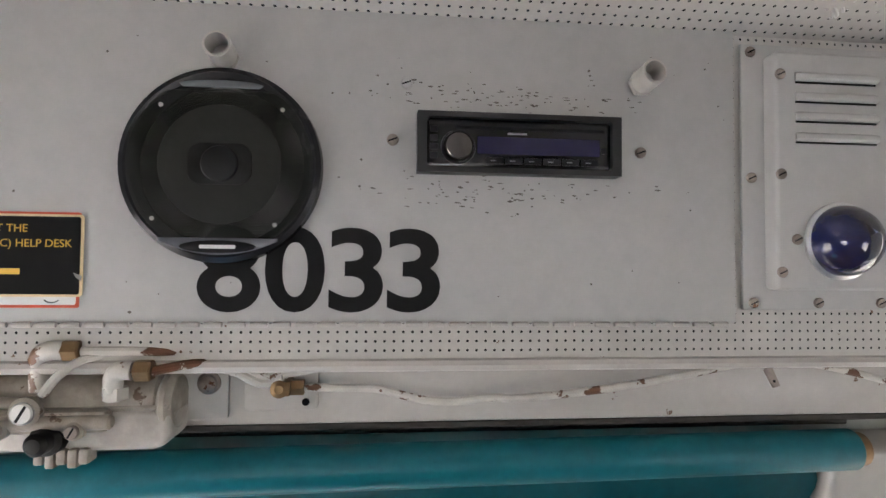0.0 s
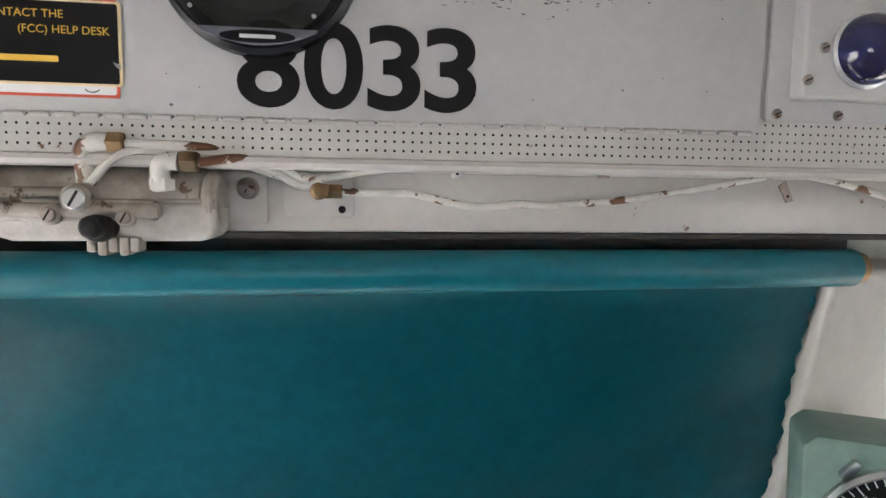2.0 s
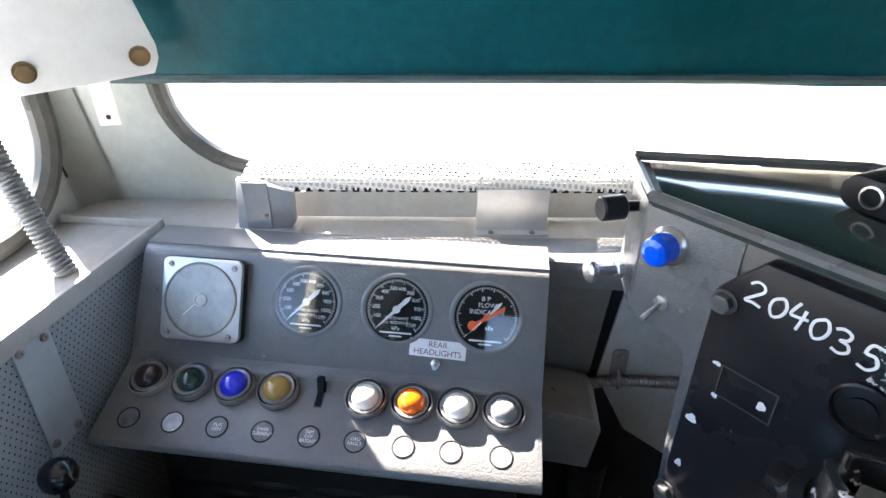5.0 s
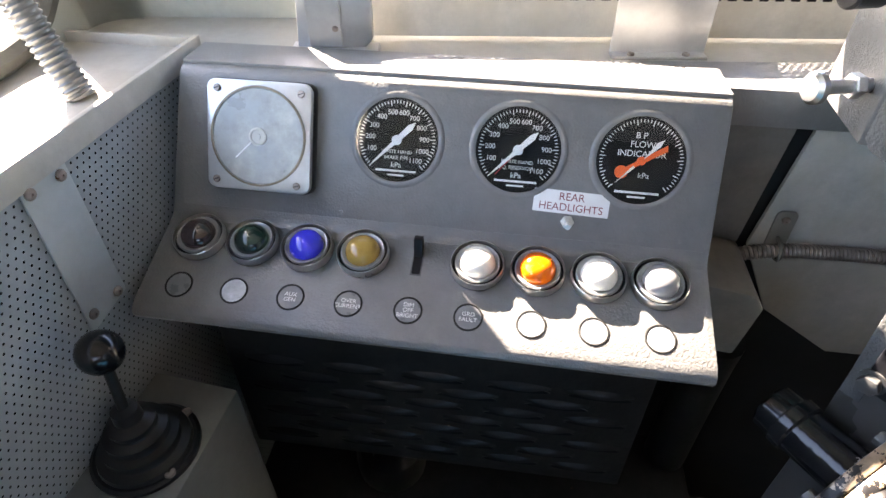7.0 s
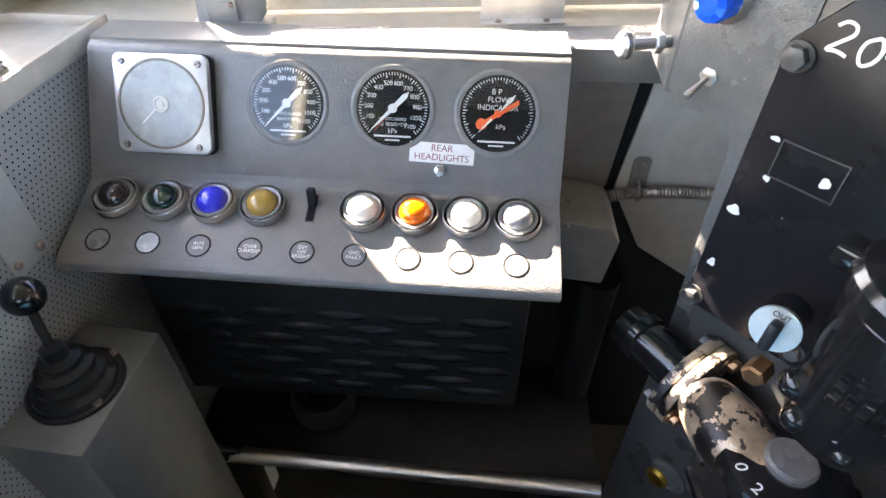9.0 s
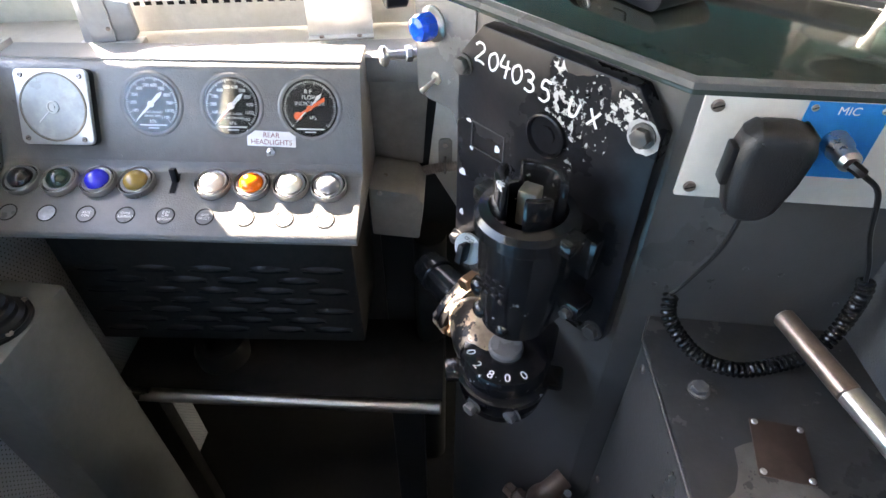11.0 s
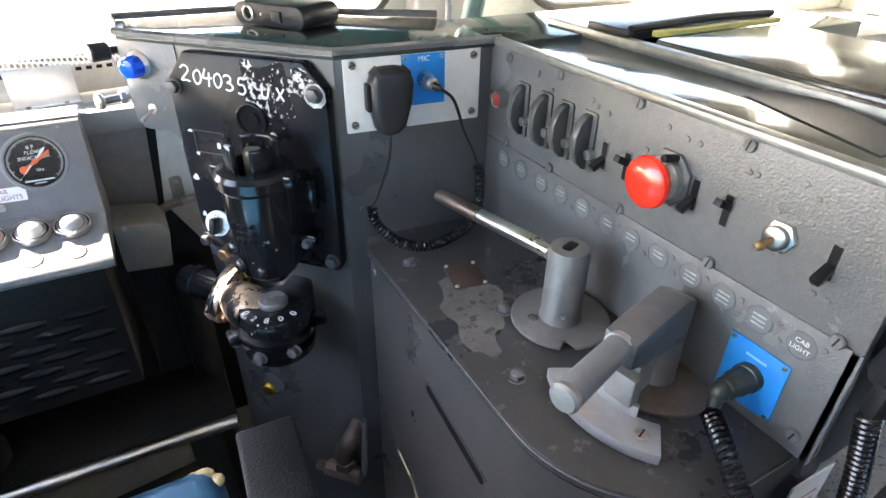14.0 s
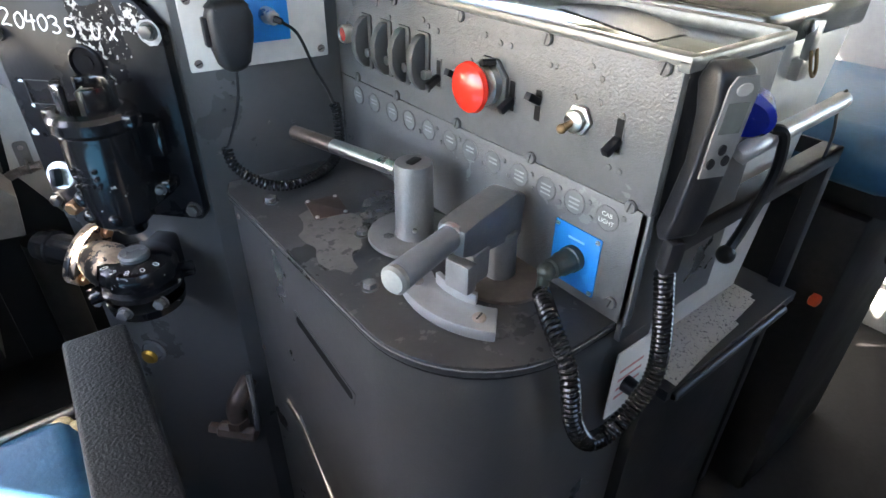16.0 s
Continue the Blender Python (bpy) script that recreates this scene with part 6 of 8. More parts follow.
def painted_mark():
    """Hand-brushed figures on the black plate."""
    t = thing("painted_number", BF @ V(-0.13, 1.155, 0.021), "hand painted white figures on the black plate", "marking")
    strokes = {"2": [[(0, .8), (.25, 1), (.55, .95), (.62, .7), (.3, .35), (0, .02), (.35, .06), (.7, 0)]], "0": [[(.35, 1), (.05, .75), (.02, .35), (.25, .02), (.55, .2), (.66, .6), (.5, .95), (.3, 1)]],
               "4": [[(.28, 1), (.05, .45), (.35, .42), (.72, .48)], [(.55, .8), (.5, .4), (.42, -.1)]], "3": [[(.02, .9), (.3, 1), (.58, .85), (.5, .6), (.25, .52), (.55, .42), (.6, .15), (.3, 0), (.0, .1)]],
               "5": [[(.62, 1), (.2, .98), (.12, .6), (.45, .6), (.62, .3), (.4, .02), (.05, .05)]], "U": [[(0, 1), (.02, .35), (.25, .02), (.55, .2), (.62, .6), (.66, 1)]], "X": [[(0, .95), (.3, .5), (.66, .05)], [(.66, .98), (.35, .5), (0, 0)]]}
    for ch, x, y, h, turn in (("2", -0.226, 1.144, 0.021, -4), ("0", -0.207, 1.141, 0.020, -8), ("4", -0.191, 1.141, 0.022, -2), ("0", -0.174, 1.139, 0.020, -6), ("3", -0.156, 1.136, 0.021, 4), ("5", -0.138, 1.134, 0.022, -6), ("U", -0.101, 1.132, 0.017, -10), ("X", -0.078, 1.131, 0.018, -6)):
        m = BF @ at(x, y, 0.0202, turn)
        part("stroke", [tube([(p[0] * h * 0.92, p[1] * h, 0) for p in line], 0.00135, 6, 5, m=m @ Matrix.Diagonal((1, 1, 0.3, 1))) for line in strokes[ch]], M_WHITEINK, t)
    rng = random.Random(3)
    flake = mat("flaking_black_paint", (0.012, 0.012, 0.014), 0.28, 0, 0.2, 9, 0.1, 160, ((0.50, 0.49, 0.47), 0.68, 120.0))
    sparse = mat("thinly_flaked_black_paint", (0.012, 0.012, 0.014), 0.28, 0, 0.2, 9, 0.1, 160, ((0.50, 0.49, 0.47), 0.46, 150.0))
    for q in (flake, sparse):
        q.node_tree.nodes["Principled BSDF"].inputs["Specular IOR Level"].default_value = 0.15

    def ragged(cx, cy, rx, ry, n=46, slant=0.0):
        out = []
        for j in range(n):
            a = 2 * math.pi * j / n
            k = 1 + 0.16 * math.sin(3 * a + cx * 90) + 0.11 * math.sin(7 * a) + 0.10 * rng.uniform(-1, 1)
            out.append((cx + rx * k * math.cos(a) + slant * ry * math.sin(a), min(cy + ry * k * math.sin(a), 1.1815)))
        return out
    part("flaked_paint", prism(ragged(-0.112, 1.142, 0.017, 0.036, slant=-0.15), 0.0195, 0.02012, 0, BF), flake, t, "patch of paint flaked to white")
    part("flaked_paint", prism(ragged(-0.040, 1.158, 0.018, 0.017), 0.0195, 0.02010, 0, BF), flake, t, "patch of paint flaked to white")
    part("flaked_paint", prism(ragged(-0.088, 1.140, 0.040, 0.036), 0.0195, 0.02006, 0, BF), sparse, t, "thinly flaked paint")
    part("flaked_paint", prism(ragged(-0.098, 1.085, 0.013, 0.022), 0.0195, 0.02009, 0, BF), sparse, t, "thinly flaked paint")
    for i, (cx, cy, rx, ry) in enumerate(((-0.186, 1.052, 0.0040, 0.0045), (-0.240, 0.995, 0.0055, 0.0050), (-0.226, 1.036, 0.003, 0.003), (-0.232, 1.070, 0.004, 0.0022), (-0.240, 0.932, 0.0035, 0.005))):
        part("bare_spot", prism(ragged(cx, cy, rx, ry, 14), 0.0195, 0.0202, 0, BF), M_WHITEINK, t, "bare white spot")
    part("maker_plate_edge", [box((-0.226, 1.0715, 0.0195), (-0.176, 1.0727, 0.0212), 0, 1, BF), box((-0.226, 1.0385, 0.0195), (-0.176, 1.0395, 0.0212), 0, 1, BF), box((-0.1765, 1.0385, 0.0195), (-0.1755, 1.0727, 0.0212), 0, 1, BF), box((-0.2265, 1.0385, 0.0195), (-0.2255, 1.0727, 0.0212), 0, 1, BF)], M_STAND, t, "thin edge of a painted-over plate")
    k = 18
    part("bare_patch", prism([(-0.0205 + (0.0145 + 0.003 * rng.random()) * math.cos(2 * math.pi * j / k), 1.1435 + (0.0145 + 0.004 * rng.random()) * math.sin(2 * math.pi * j / k)) for j in range(k)], 0.0200, 0.02030, 0, BF), mat("rubbed_patch", (0.34, 0.34, 0.34), 0.5, 0, 0.3, 90, 0.1), t, "bare patch round a bolt")


painted_mark()


def build_cabinet_fittings():
    m = BF @ at(-0.313, 1.152)
    t = thing("blue_lamp", m.translation, "bright blue faceted indicator lamp on the cabinet", "lamp")
    part("bezel", lathe([(0.020, 0), (0.020, 0.004), (0.0175, 0.006), (0.016, 0.008)], 28, m), M_STEEL, t, "metal ring")
    part("lens", lathe([(0.0155, 0.006), (0.0155, 0.022), (0.0135, 0.028), (0.008, 0.031), (0, 0.032)], 12, m), lens_mat("bright_blue_lens", (0.0, 0.10, 0.85), 0.15), t, "bright blue lens", 12)
    m = BF @ at(-0.308, 1.088)
    t = thing("cabinet_toggle", m.translation, "small chrome toggle switch on the cabinet", "switch")
    part("nut", prism([(0.0085 * math.cos(radians(60 * i)), 0.0085 * math.sin(radians(60 * i))) for i in range(6)], 0, 0.004, 0.0005, m), M_STEEL, t)
    part("lever", [cyl(m @ V(0, 0, 0.003), m @ V(-0.004, -0.013, 0.024), 0.002, 0.0036, 14, 0.001)], M_STEEL, t)
    t = thing("dimmer_knob", (-0.225, 0.53, 1.165), "black plastic dimmer knob beside the blue lamp", "dimmer")
    part("knob", cyl((-0.238, 0.516, 1.163), (-0.212, 0.525, 1.163), 0.0135, None, 24, 0.002), M_BLKPLASTIC, t)
    part("stem", cyl((-0.213, 0.525, 1.163), (-0.190, 0.53, 1.163), 0.006, None, 12), M_BLKPLASTIC, t)
    t = thing("push_pull_knob", (-0.225, 0.5, 1.10), "round steel push-pull knob on the cabinet end", "knob")
    part("knob", cyl((-0.246, 0.496, 1.098), (-0.236, 0.499, 1.098), 0.0125, None, 22, 0.003), M_STEEL, t)
    part("stem", [cyl((-0.236, 0.499, 1.098), (-0.192, 0.51, 1.098), 0.0055, None, 12), cyl((-0.214, 0.505, 1.098), (-0.206, 0.507, 1.098), 0.010, None, 6, 0.001)], M_STEEL, t)
    # brass cock and lower pipework
    m = BF @ at(-0.188, 0.562, 0.0)
    t = thing("brass_cock", m.translation, "yellow brass cock on a round collar", "valve")
    part("collar", lathe([(0.026, 0), (0.026, 0.004), (0.020, 0.006), (0.018, 0.004), (0, 0.004)], 28, m), M_STANDLIGHT, t)
    part("cap", lathe([(0.016, 0.004), (0.016, 0.014), (0.012, 0.018), (0, 0.019)], 24, m @ at(-0.010, -0.016, -0.008)), mat("yellow_brass", (0.45, 0.26, 0.04), 0.35, 0.9, 0.12, 30, 0.05), t, "yellow brass cap")
    DC = BF @ at(0.004, -0.025, 0)
    t = thing("drain_cock", DC @ V(-0.03, 0.50, 0.03), "rusty brown pipe cock with an elbow and lever", "valve")
    part("body", [tube([(-0.035, 0.40, 0.02), (-0.035, 0.46, 0.03), (-0.030, 0.50, 0.035), (-0.018, 0.525, 0.03), (-0.012, 0.54, 0.0)], 0.017, 14, 6, m=DC), cyl(DC @ V(-0.075, 0.43, 0.035), DC @ V(0.0, 0.43, 0.035), 0.017, None, 8, 0.003), cyl(DC @ V(-0.095, 0.43, 0.035), DC @ V(-0.075, 0.43, 0.035), 0.012, None, 6, 0.002), lathe([(0.022, 0.445), (0.022, 0.465)], 6, DC @ pose(-0.035, 0, 0.03, -90))], mat("rusty_pipework", (0.10, 0.07, 0.055), 0.5, 0.3, 0.3, 20, 0.2, 160, (RUST, 0.3, 30)), t)
    part("lever", tube([(0.012, 0.46, 0.045), (0.020, 0.53, 0.05), (0.022, 0.612, 0.05)], 0.006, 8, 4, m=DC), M_STANDLIGHT, t)
    t = thing("cab_pipe", BF @ V(-0.36, 0.78, 0), "fat dark pipe beside the brake cabinet", "pipe")
    part("pipe", tube([(-0.40, 0.0, -0.06), (-0.40, 0.60, -0.06), (-0.395, 0.75, -0.055)], 0.03, 16, 4, m=BF), M_DARK, t)
    # little recorder left on the desk top
    m = at(0.045, 0.455, 1.195, -58)
    t = thing("speaker_box", m.translation, "flat black plastic box with a round socket and switch", "box")
    R = m @ pose(0, 0, 0, 90) @ Matrix.Diagonal((0.8, 0.8, 0.8, 1))
    part("case", prism(round_rect(-0.085, 0.0, 0.085, 0.040, 0.019, 8), -0.05, 0.055, 0.003, R), M_BLKPLASTIC, t)
    part("socket_ring", lathe([(0.0135, 0.055), (0.0135, 0.058), (0.011, 0.059), (0.0105, 0.054)], 28, R @ at(-0.048, 0.0205), False), M_STEEL, t, "silver socket ring")
    part("socket", lathe([(0.0105, 0.0552), (0, 0.0553)], 28, R @ at(-0.048, 0.0205), False), M_DECAL, t)
    part("rocker", box((0.012, 0.010, 0.054), (0.034, 0.030, 0.060), 0.0015, 2, R), M_BLKPLASTIC, t)
    part("led", lathe([(0.003, 0.055), (0.002, 0.057), (0, 0.0573)], 12, R @ at(-0.016, 0.0205)), M_STEEL, t)


build_cabinet_fittings()


def build_microphone():
    w = [(0.0105, 1.086), (0.208, 1.086), (0.208, 1.190), (0.0105, 1.190)]
    t = thing("microphone_plate", MF @ V(0.11, 1.09, 0), "off-white plate with a blue MIC socket panel", "panel")
    part("plate", prism(round_rect(0.0105, 1.087, 0.208, 1.190, 0.003), 0.0008, 0.004, 0.0006, MF), M_WHITEPLATE, t)
    part("blue_plate", prism(round_rect(0.090, 1.117, 0.153, 1.186, 0.001), 0.004, 0.0055, 0.0003, MF), M_BLUE, t, "bright blue socket plate")
    part("wording", letters("MIC", 0.010, 0.0001, MF @ at(0.122, 1.179, 0.0056)), M_WHITEINK, t)
    for u, z in ((0.022, 1.178), (0.197, 1.178), (0.022, 1.098), (0.197, 1.098)):
        slot_screw(t, MF @ at(u, z, 0.004), 0.0055, 0.003)
    for u, z in ((0.095, 1.181), (0.148, 1.181)):
        slot_screw(t, MF @ at(u, z, 0.0055), 0.003, 0.0015, M_STEEL)
    part("socket", [lathe([(0.011, 0.0055), (0.011, 0.018), (0.009, 0.022), (0.009, 0.036), (0.006, 0.040)], 24, MF @ at(0.122, 1.152))], M_STEEL, t, "threaded metal plug")
    t = thing("microphone", MF @ V(0.064, 1.135, 0.01), "black fist microphone hung on its plate", "microphone")
    m = MF @ at(0.064, 1.137, 0.014)
    part("clip", box((-0.012, 0.0, -0.010), (0.012, 0.028, 0.002), 0.002, 2, m), M_BLKPLASTIC, t)
    part("body", [prism([(-0.029, 0.022), (-0.028, -0.012), (-0.022, -0.036), (-0.013, -0.047), (0.009, -0.047), (0.019, -0.036), (0.028, -0.005), (0.031, 0.020), (0.029, 0.034), (0.020, 0.043), (-0.018, 0.043), (-0.026, 0.036)], 0.0, 0.034, 0.012, m, 4)], mat("grained_black_plastic", (0.016, 0.016, 0.017), 0.42, 0, 0.08, 20, 0.3, 700), t)
    part("talk_bar", box((-0.0335, -0.012, 0.010), (-0.027, 0.024, 0.026), 0.002, 2, m), M_RUBBER, t)
    part("lead", tube([MF @ V(0.064, 1.097, 0.030), MF @ V(0.058, 1.05, 0.032), MF @ V(0.040, 1.00, 0.030), MF @ V(0.031, 0.985, 0.030)], 0.0021, 8, 8), M_RUBBER, t, "thin black lead")
    curl = [MF @ V(0.031, 0.985, 0.030), MF @ V(0.034, 0.962, 0.045), MF @ V(0.065, 0.935, 0.065), MF @ V(0.105, 0.925, 0.07), MF @ V(0.145, 0.926, 0.06), MF @ V(0.180, 0.935, 0.048), MF @ V(0.200, 0.960, 0.035), MF @ V(0.203, 1.005, 0.030), MF @ V(0.199, 1.022, 0.028)]
    part("curled_cord", coil(curl, 0.0062, 0.0022, 50, 6, 12), M_CORD, t, "curled black cord")
    part("plug_lead", tube([MF @ V(0.122, 1.152, 0.040), MF @ V(0.130, 1.148, 0.048), MF @ V(0.150, 1.13, 0.045), MF @ V(0.172, 1.08, 0.035), MF @ V(0.190, 1.045, 0.030), MF @ V(0.199, 1.022, 0.028)], lambda f: 0.0048 if f < 0.18 else 0.0023, 8, 8), M_RUBBER, t, "black lead to the plug")
    rng = random.Random(8)
    for i in range(9):
        u, z = rng.uniform(0.02, 0.21), rng.uniform(0.93, 1.07)
        part("rivet", lathe([(0.003, 0), (0.0025, 0.0012), (0, 0.0016)], 10, MF @ at(u, z)), M_STAND, cabinet)


build_microphone()

# ---- control stand: switches, handles, cords ----
WT = 0.920


def build_panel_things():
    for y, z in ((-0.329, 1.186), (-0.200, 1.185), (-0.069, 1.185), (0.062, 1.183), (0.170, 1.180), (0.062, 1.061), (-0.069, 1.061), (-0.195, 1.060), (-0.325, 1.057), (-0.326, 0.944), (0.165, 1.062)):
        slot_screw(stand, SF @ at(-y, z, 0.0005), 0.0068, 0.0035, M_STANDLIGHT, 75)
    rng = random.Random(12)
    for i in range(26):
        y, z = rng.uniform(-0.31, 0.16), rng.choice((1.160, 1.172, 1.085, 1.14)) + rng.uniform(-0.004, 0.004)
        part("rivet", lathe([(0.0032, 0), (0.0028, 0.0012), (0, 0.0018)], 10, SF @ at(-y, z, 0)), M_STANDLIGHT, stand)
    m = SF @ at(-0.178, 1.122)
    t = thing("red_lamp", m.translation, "small red indicator lamp in a chrome ring", "lamp")
    part("ring", lathe([(0.012, 0), (0.013, 0.012), (0.011, 0.016), (0.0095, 0.014)], 24, m, False), M_STEEL, t, "chrome ring")
    part("lens", lathe([(0.0098, 0.010), (0.0095, 0.014), (0, 0.0165)], 24, m, False), lens_mat("dark_red_lens", (0.35, 0.02, 0.015)), t, "dark red lens")
    for i, y in enumerate((0.132, 0.083, 0.042, 0.000)):
        m = SF @ at(-y, 1.119)
        t = thing("fin_knob", m.translation, "dark grey fin-shaped rotary knob on the panel", "knob", "fin knobs")
        prof = [(0.0, -0.034), (0.010, -0.032), (0.019, -0.022), (0.024, -0.008), (0.024, 0.010), (0.019, 0.024), (0.010, 0.033), (0.0, 0.035)]
        part("fin", prism(prof, -0.0058, 0.0058, 0.0015, m @ basis((0, 0, 0), (0, 0, 1), (0, 1, 0))), M_STAND, t)
        part("pointer_nut", lathe([(0.006, 0), (0.006, 0.010), (0, 0.011)], 12, m @ at(0.011, -0.012)), M_STEEL, t)
        part("base", prism(round_rect(-0.013, -0.036, 0.013, 0.037, 0.004), 0.0, 0.003, 0.0008, m), M_STAND, t)
    for y, up in ((-0.030, -1), (-0.066, 1), (-0.158, -1), (-0.196, 1), (-0.297, -1)):
        build_switch(SF @ at(-y, 1.112 if y > -0.1 else 1.118), "panel switches", "black lever switch in a narrow slot", up)
    m = SF @ at(0.124, 1.124)
    t = thing("emergency_button", m.translation, "large red mushroom emergency button in a metal collar", "button")
    part("collar_plate", prism([(0.030 * math.cos(radians(22.5 + 45 * i)), 0.030 * math.sin(radians(22.5 + 45 * i))) for i in range(8)], 0, 0.005, 0.001, m), M_STANDLIGHT, t, "grey octagonal collar plate")
    part("collar", lathe([(0.023, 0.004), (0.023, 0.014), (0.019, 0.017), (0.015, 0.017), (0.015, 0.026)], 28, m, False), M_STEEL, t, "metal collar")
    part("mushroom", lathe([(0.012, 0.024), (0.025, 0.026), (0.0275, 0.030), (0.0262, 0.035), (0.020, 0.0395), (0.010, 0.0420), (0, 0.0425)], 40, m), M_RED, t, "glossy red mushroom head")
    part("guard_pin", [cyl(m @ V(0.008, 0.024, 0.004), m @ V(0.006, 0.026, 0.022), 0.004, None, 10)], M_DARK, t)
    m = SF @ at(0.252, 1.120)
    t = thing("brass_toggle", m.translation, "brass toggle switch with a large hexagon nut", "switch")
    part("nut", prism([(0.0155 * math.cos(radians(60 * i)), 0.0155 * math.sin(radians(60 * i))) for i in range(6)], 0, 0.006, 0.001, m), M_STEEL, t, "steel hexagon nut")
    part("bush", lathe([(0.011, 0.006), (0.011, 0.012), (0.008, 0.014), (0, 0.014)], 22, m), M_STEEL, t)
    part("lever", [cyl(m @ V(0, 0, 0.012), m @ V(-0.004, -0.006, 0.022), 0.003, 0.004, 14), ball(m @ V(-0.004, -0.006, 0.022), 0.005, 14)], M_BRASS, t, "brass lever")
    ys = (0.172, 0.127, 0.080, 0.038, -0.006, -0.052, -0.091, -0.133, -0.177, -0.218, -0.258, -0.300)
    worn = mat("worn_grey_print", (0.30, 0.30, 0.30), 0.5, 0, 0.3, 90, 0)
    face = mat("grey_legend", (0.11, 0.11, 0.112), 0.35, 0, 0.2, 40, 0.03)
    for i, y in enumerate(ys):
        m = SF @ at(-y, 1.032, -0.002)
        t = thing("legend_window", m.translation, "small round engraved legend window on the panel", "label", "panel legend windows")
        part("rim", lathe([(0.0142, 0), (0.0140, 0.0008), (0.0130, 0.0010), (0.0126, 0.0002)], 28, m, False), M_STANDLIGHT, t)
        part("face", lathe([(0.0128, 0), (0.0128, 0.0005), (0, 0.0005)], 28, m), face, t)
        if i == 11:
            part("wording", [letters("CAB", 0.0068, 0.0001, m @ at(0, 0.004, 0.0006)), letters("LIGHT", 0.0068, 0.0001, m @ at(0, -0.004, 0.0006))], M_INK, t)
        else:
            part("worn_legend", [box((-0.007, 0.003 - 0.005 * j, 0.0005), (0.007, 0.005 - 0.005 * j, 0.0007), 0, 1, m) for j in range(3 if i > 7 else 2)], worn, t)
        if i > 3 and i != 6:
            part("rivet", lathe([(0.003, 0), (0.0025, 0.0012), (0, 0.0016)], 10, m @ at(-0.019, -0.008)), M_STANDLIGHT, t)
            part("rivet", lathe([(0.003, 0), (0.0025, 0.0012), (0, 0.0016)], 10, m @ at(0.019, 0.008)), M_STANDLIGHT, t)
    m = SF @ at(0.270, 0.970, -0.002)
    t = thing("phone_socket_plate", m.translation, "bright blue socket plate with a dark plug", "socket")
    part("plate", prism(round_rect(-0.031, -0.036, 0.031, 0.036, 0.001), 0, 0.002, 0.0004, m), M_BLUE, t)
    part("worn_legend", box((-0.011, 0.021, 0.002), (0.011, 0.024, 0.0022), 0, 1, m), mat("pale_blue_print", (0.25, 0.5, 0.75), 0.5, 0, 0.1, 20, 0), t)
    for x, y in ((-0.027, 0.032), (0.027, 0.032), (-0.027, -0.032), (0.027, -0.032)):
        slot_screw(t, m @ at(x, y, 0.002), 0.0028, 0.0016, M_STEEL)
    plug = mat("dark_olive_plug", (0.05, 0.055, 0.045), 0.4, 0.4, 0.15, 30, 0.1)
    part("plug", [lathe([(0.015, 0.002), (0.015, 0.010), (0.0135, 0.011), (0.0135, 0.024), (0.0115, 0.028), (0.0115, 0.038), (0.0085, 0.042), (0, 0.042)], 24, m)], plug, t, "dark olive threaded plug")
    part("plug_elbow", [ball(m @ V(0, 0, 0.044), 0.0105, 14), cyl(m @ V(0, 0, 0.046), m @ V(0.002, -0.022, 0.052), 0.0075, 0.006, 14)], plug, t)


build_panel_things()


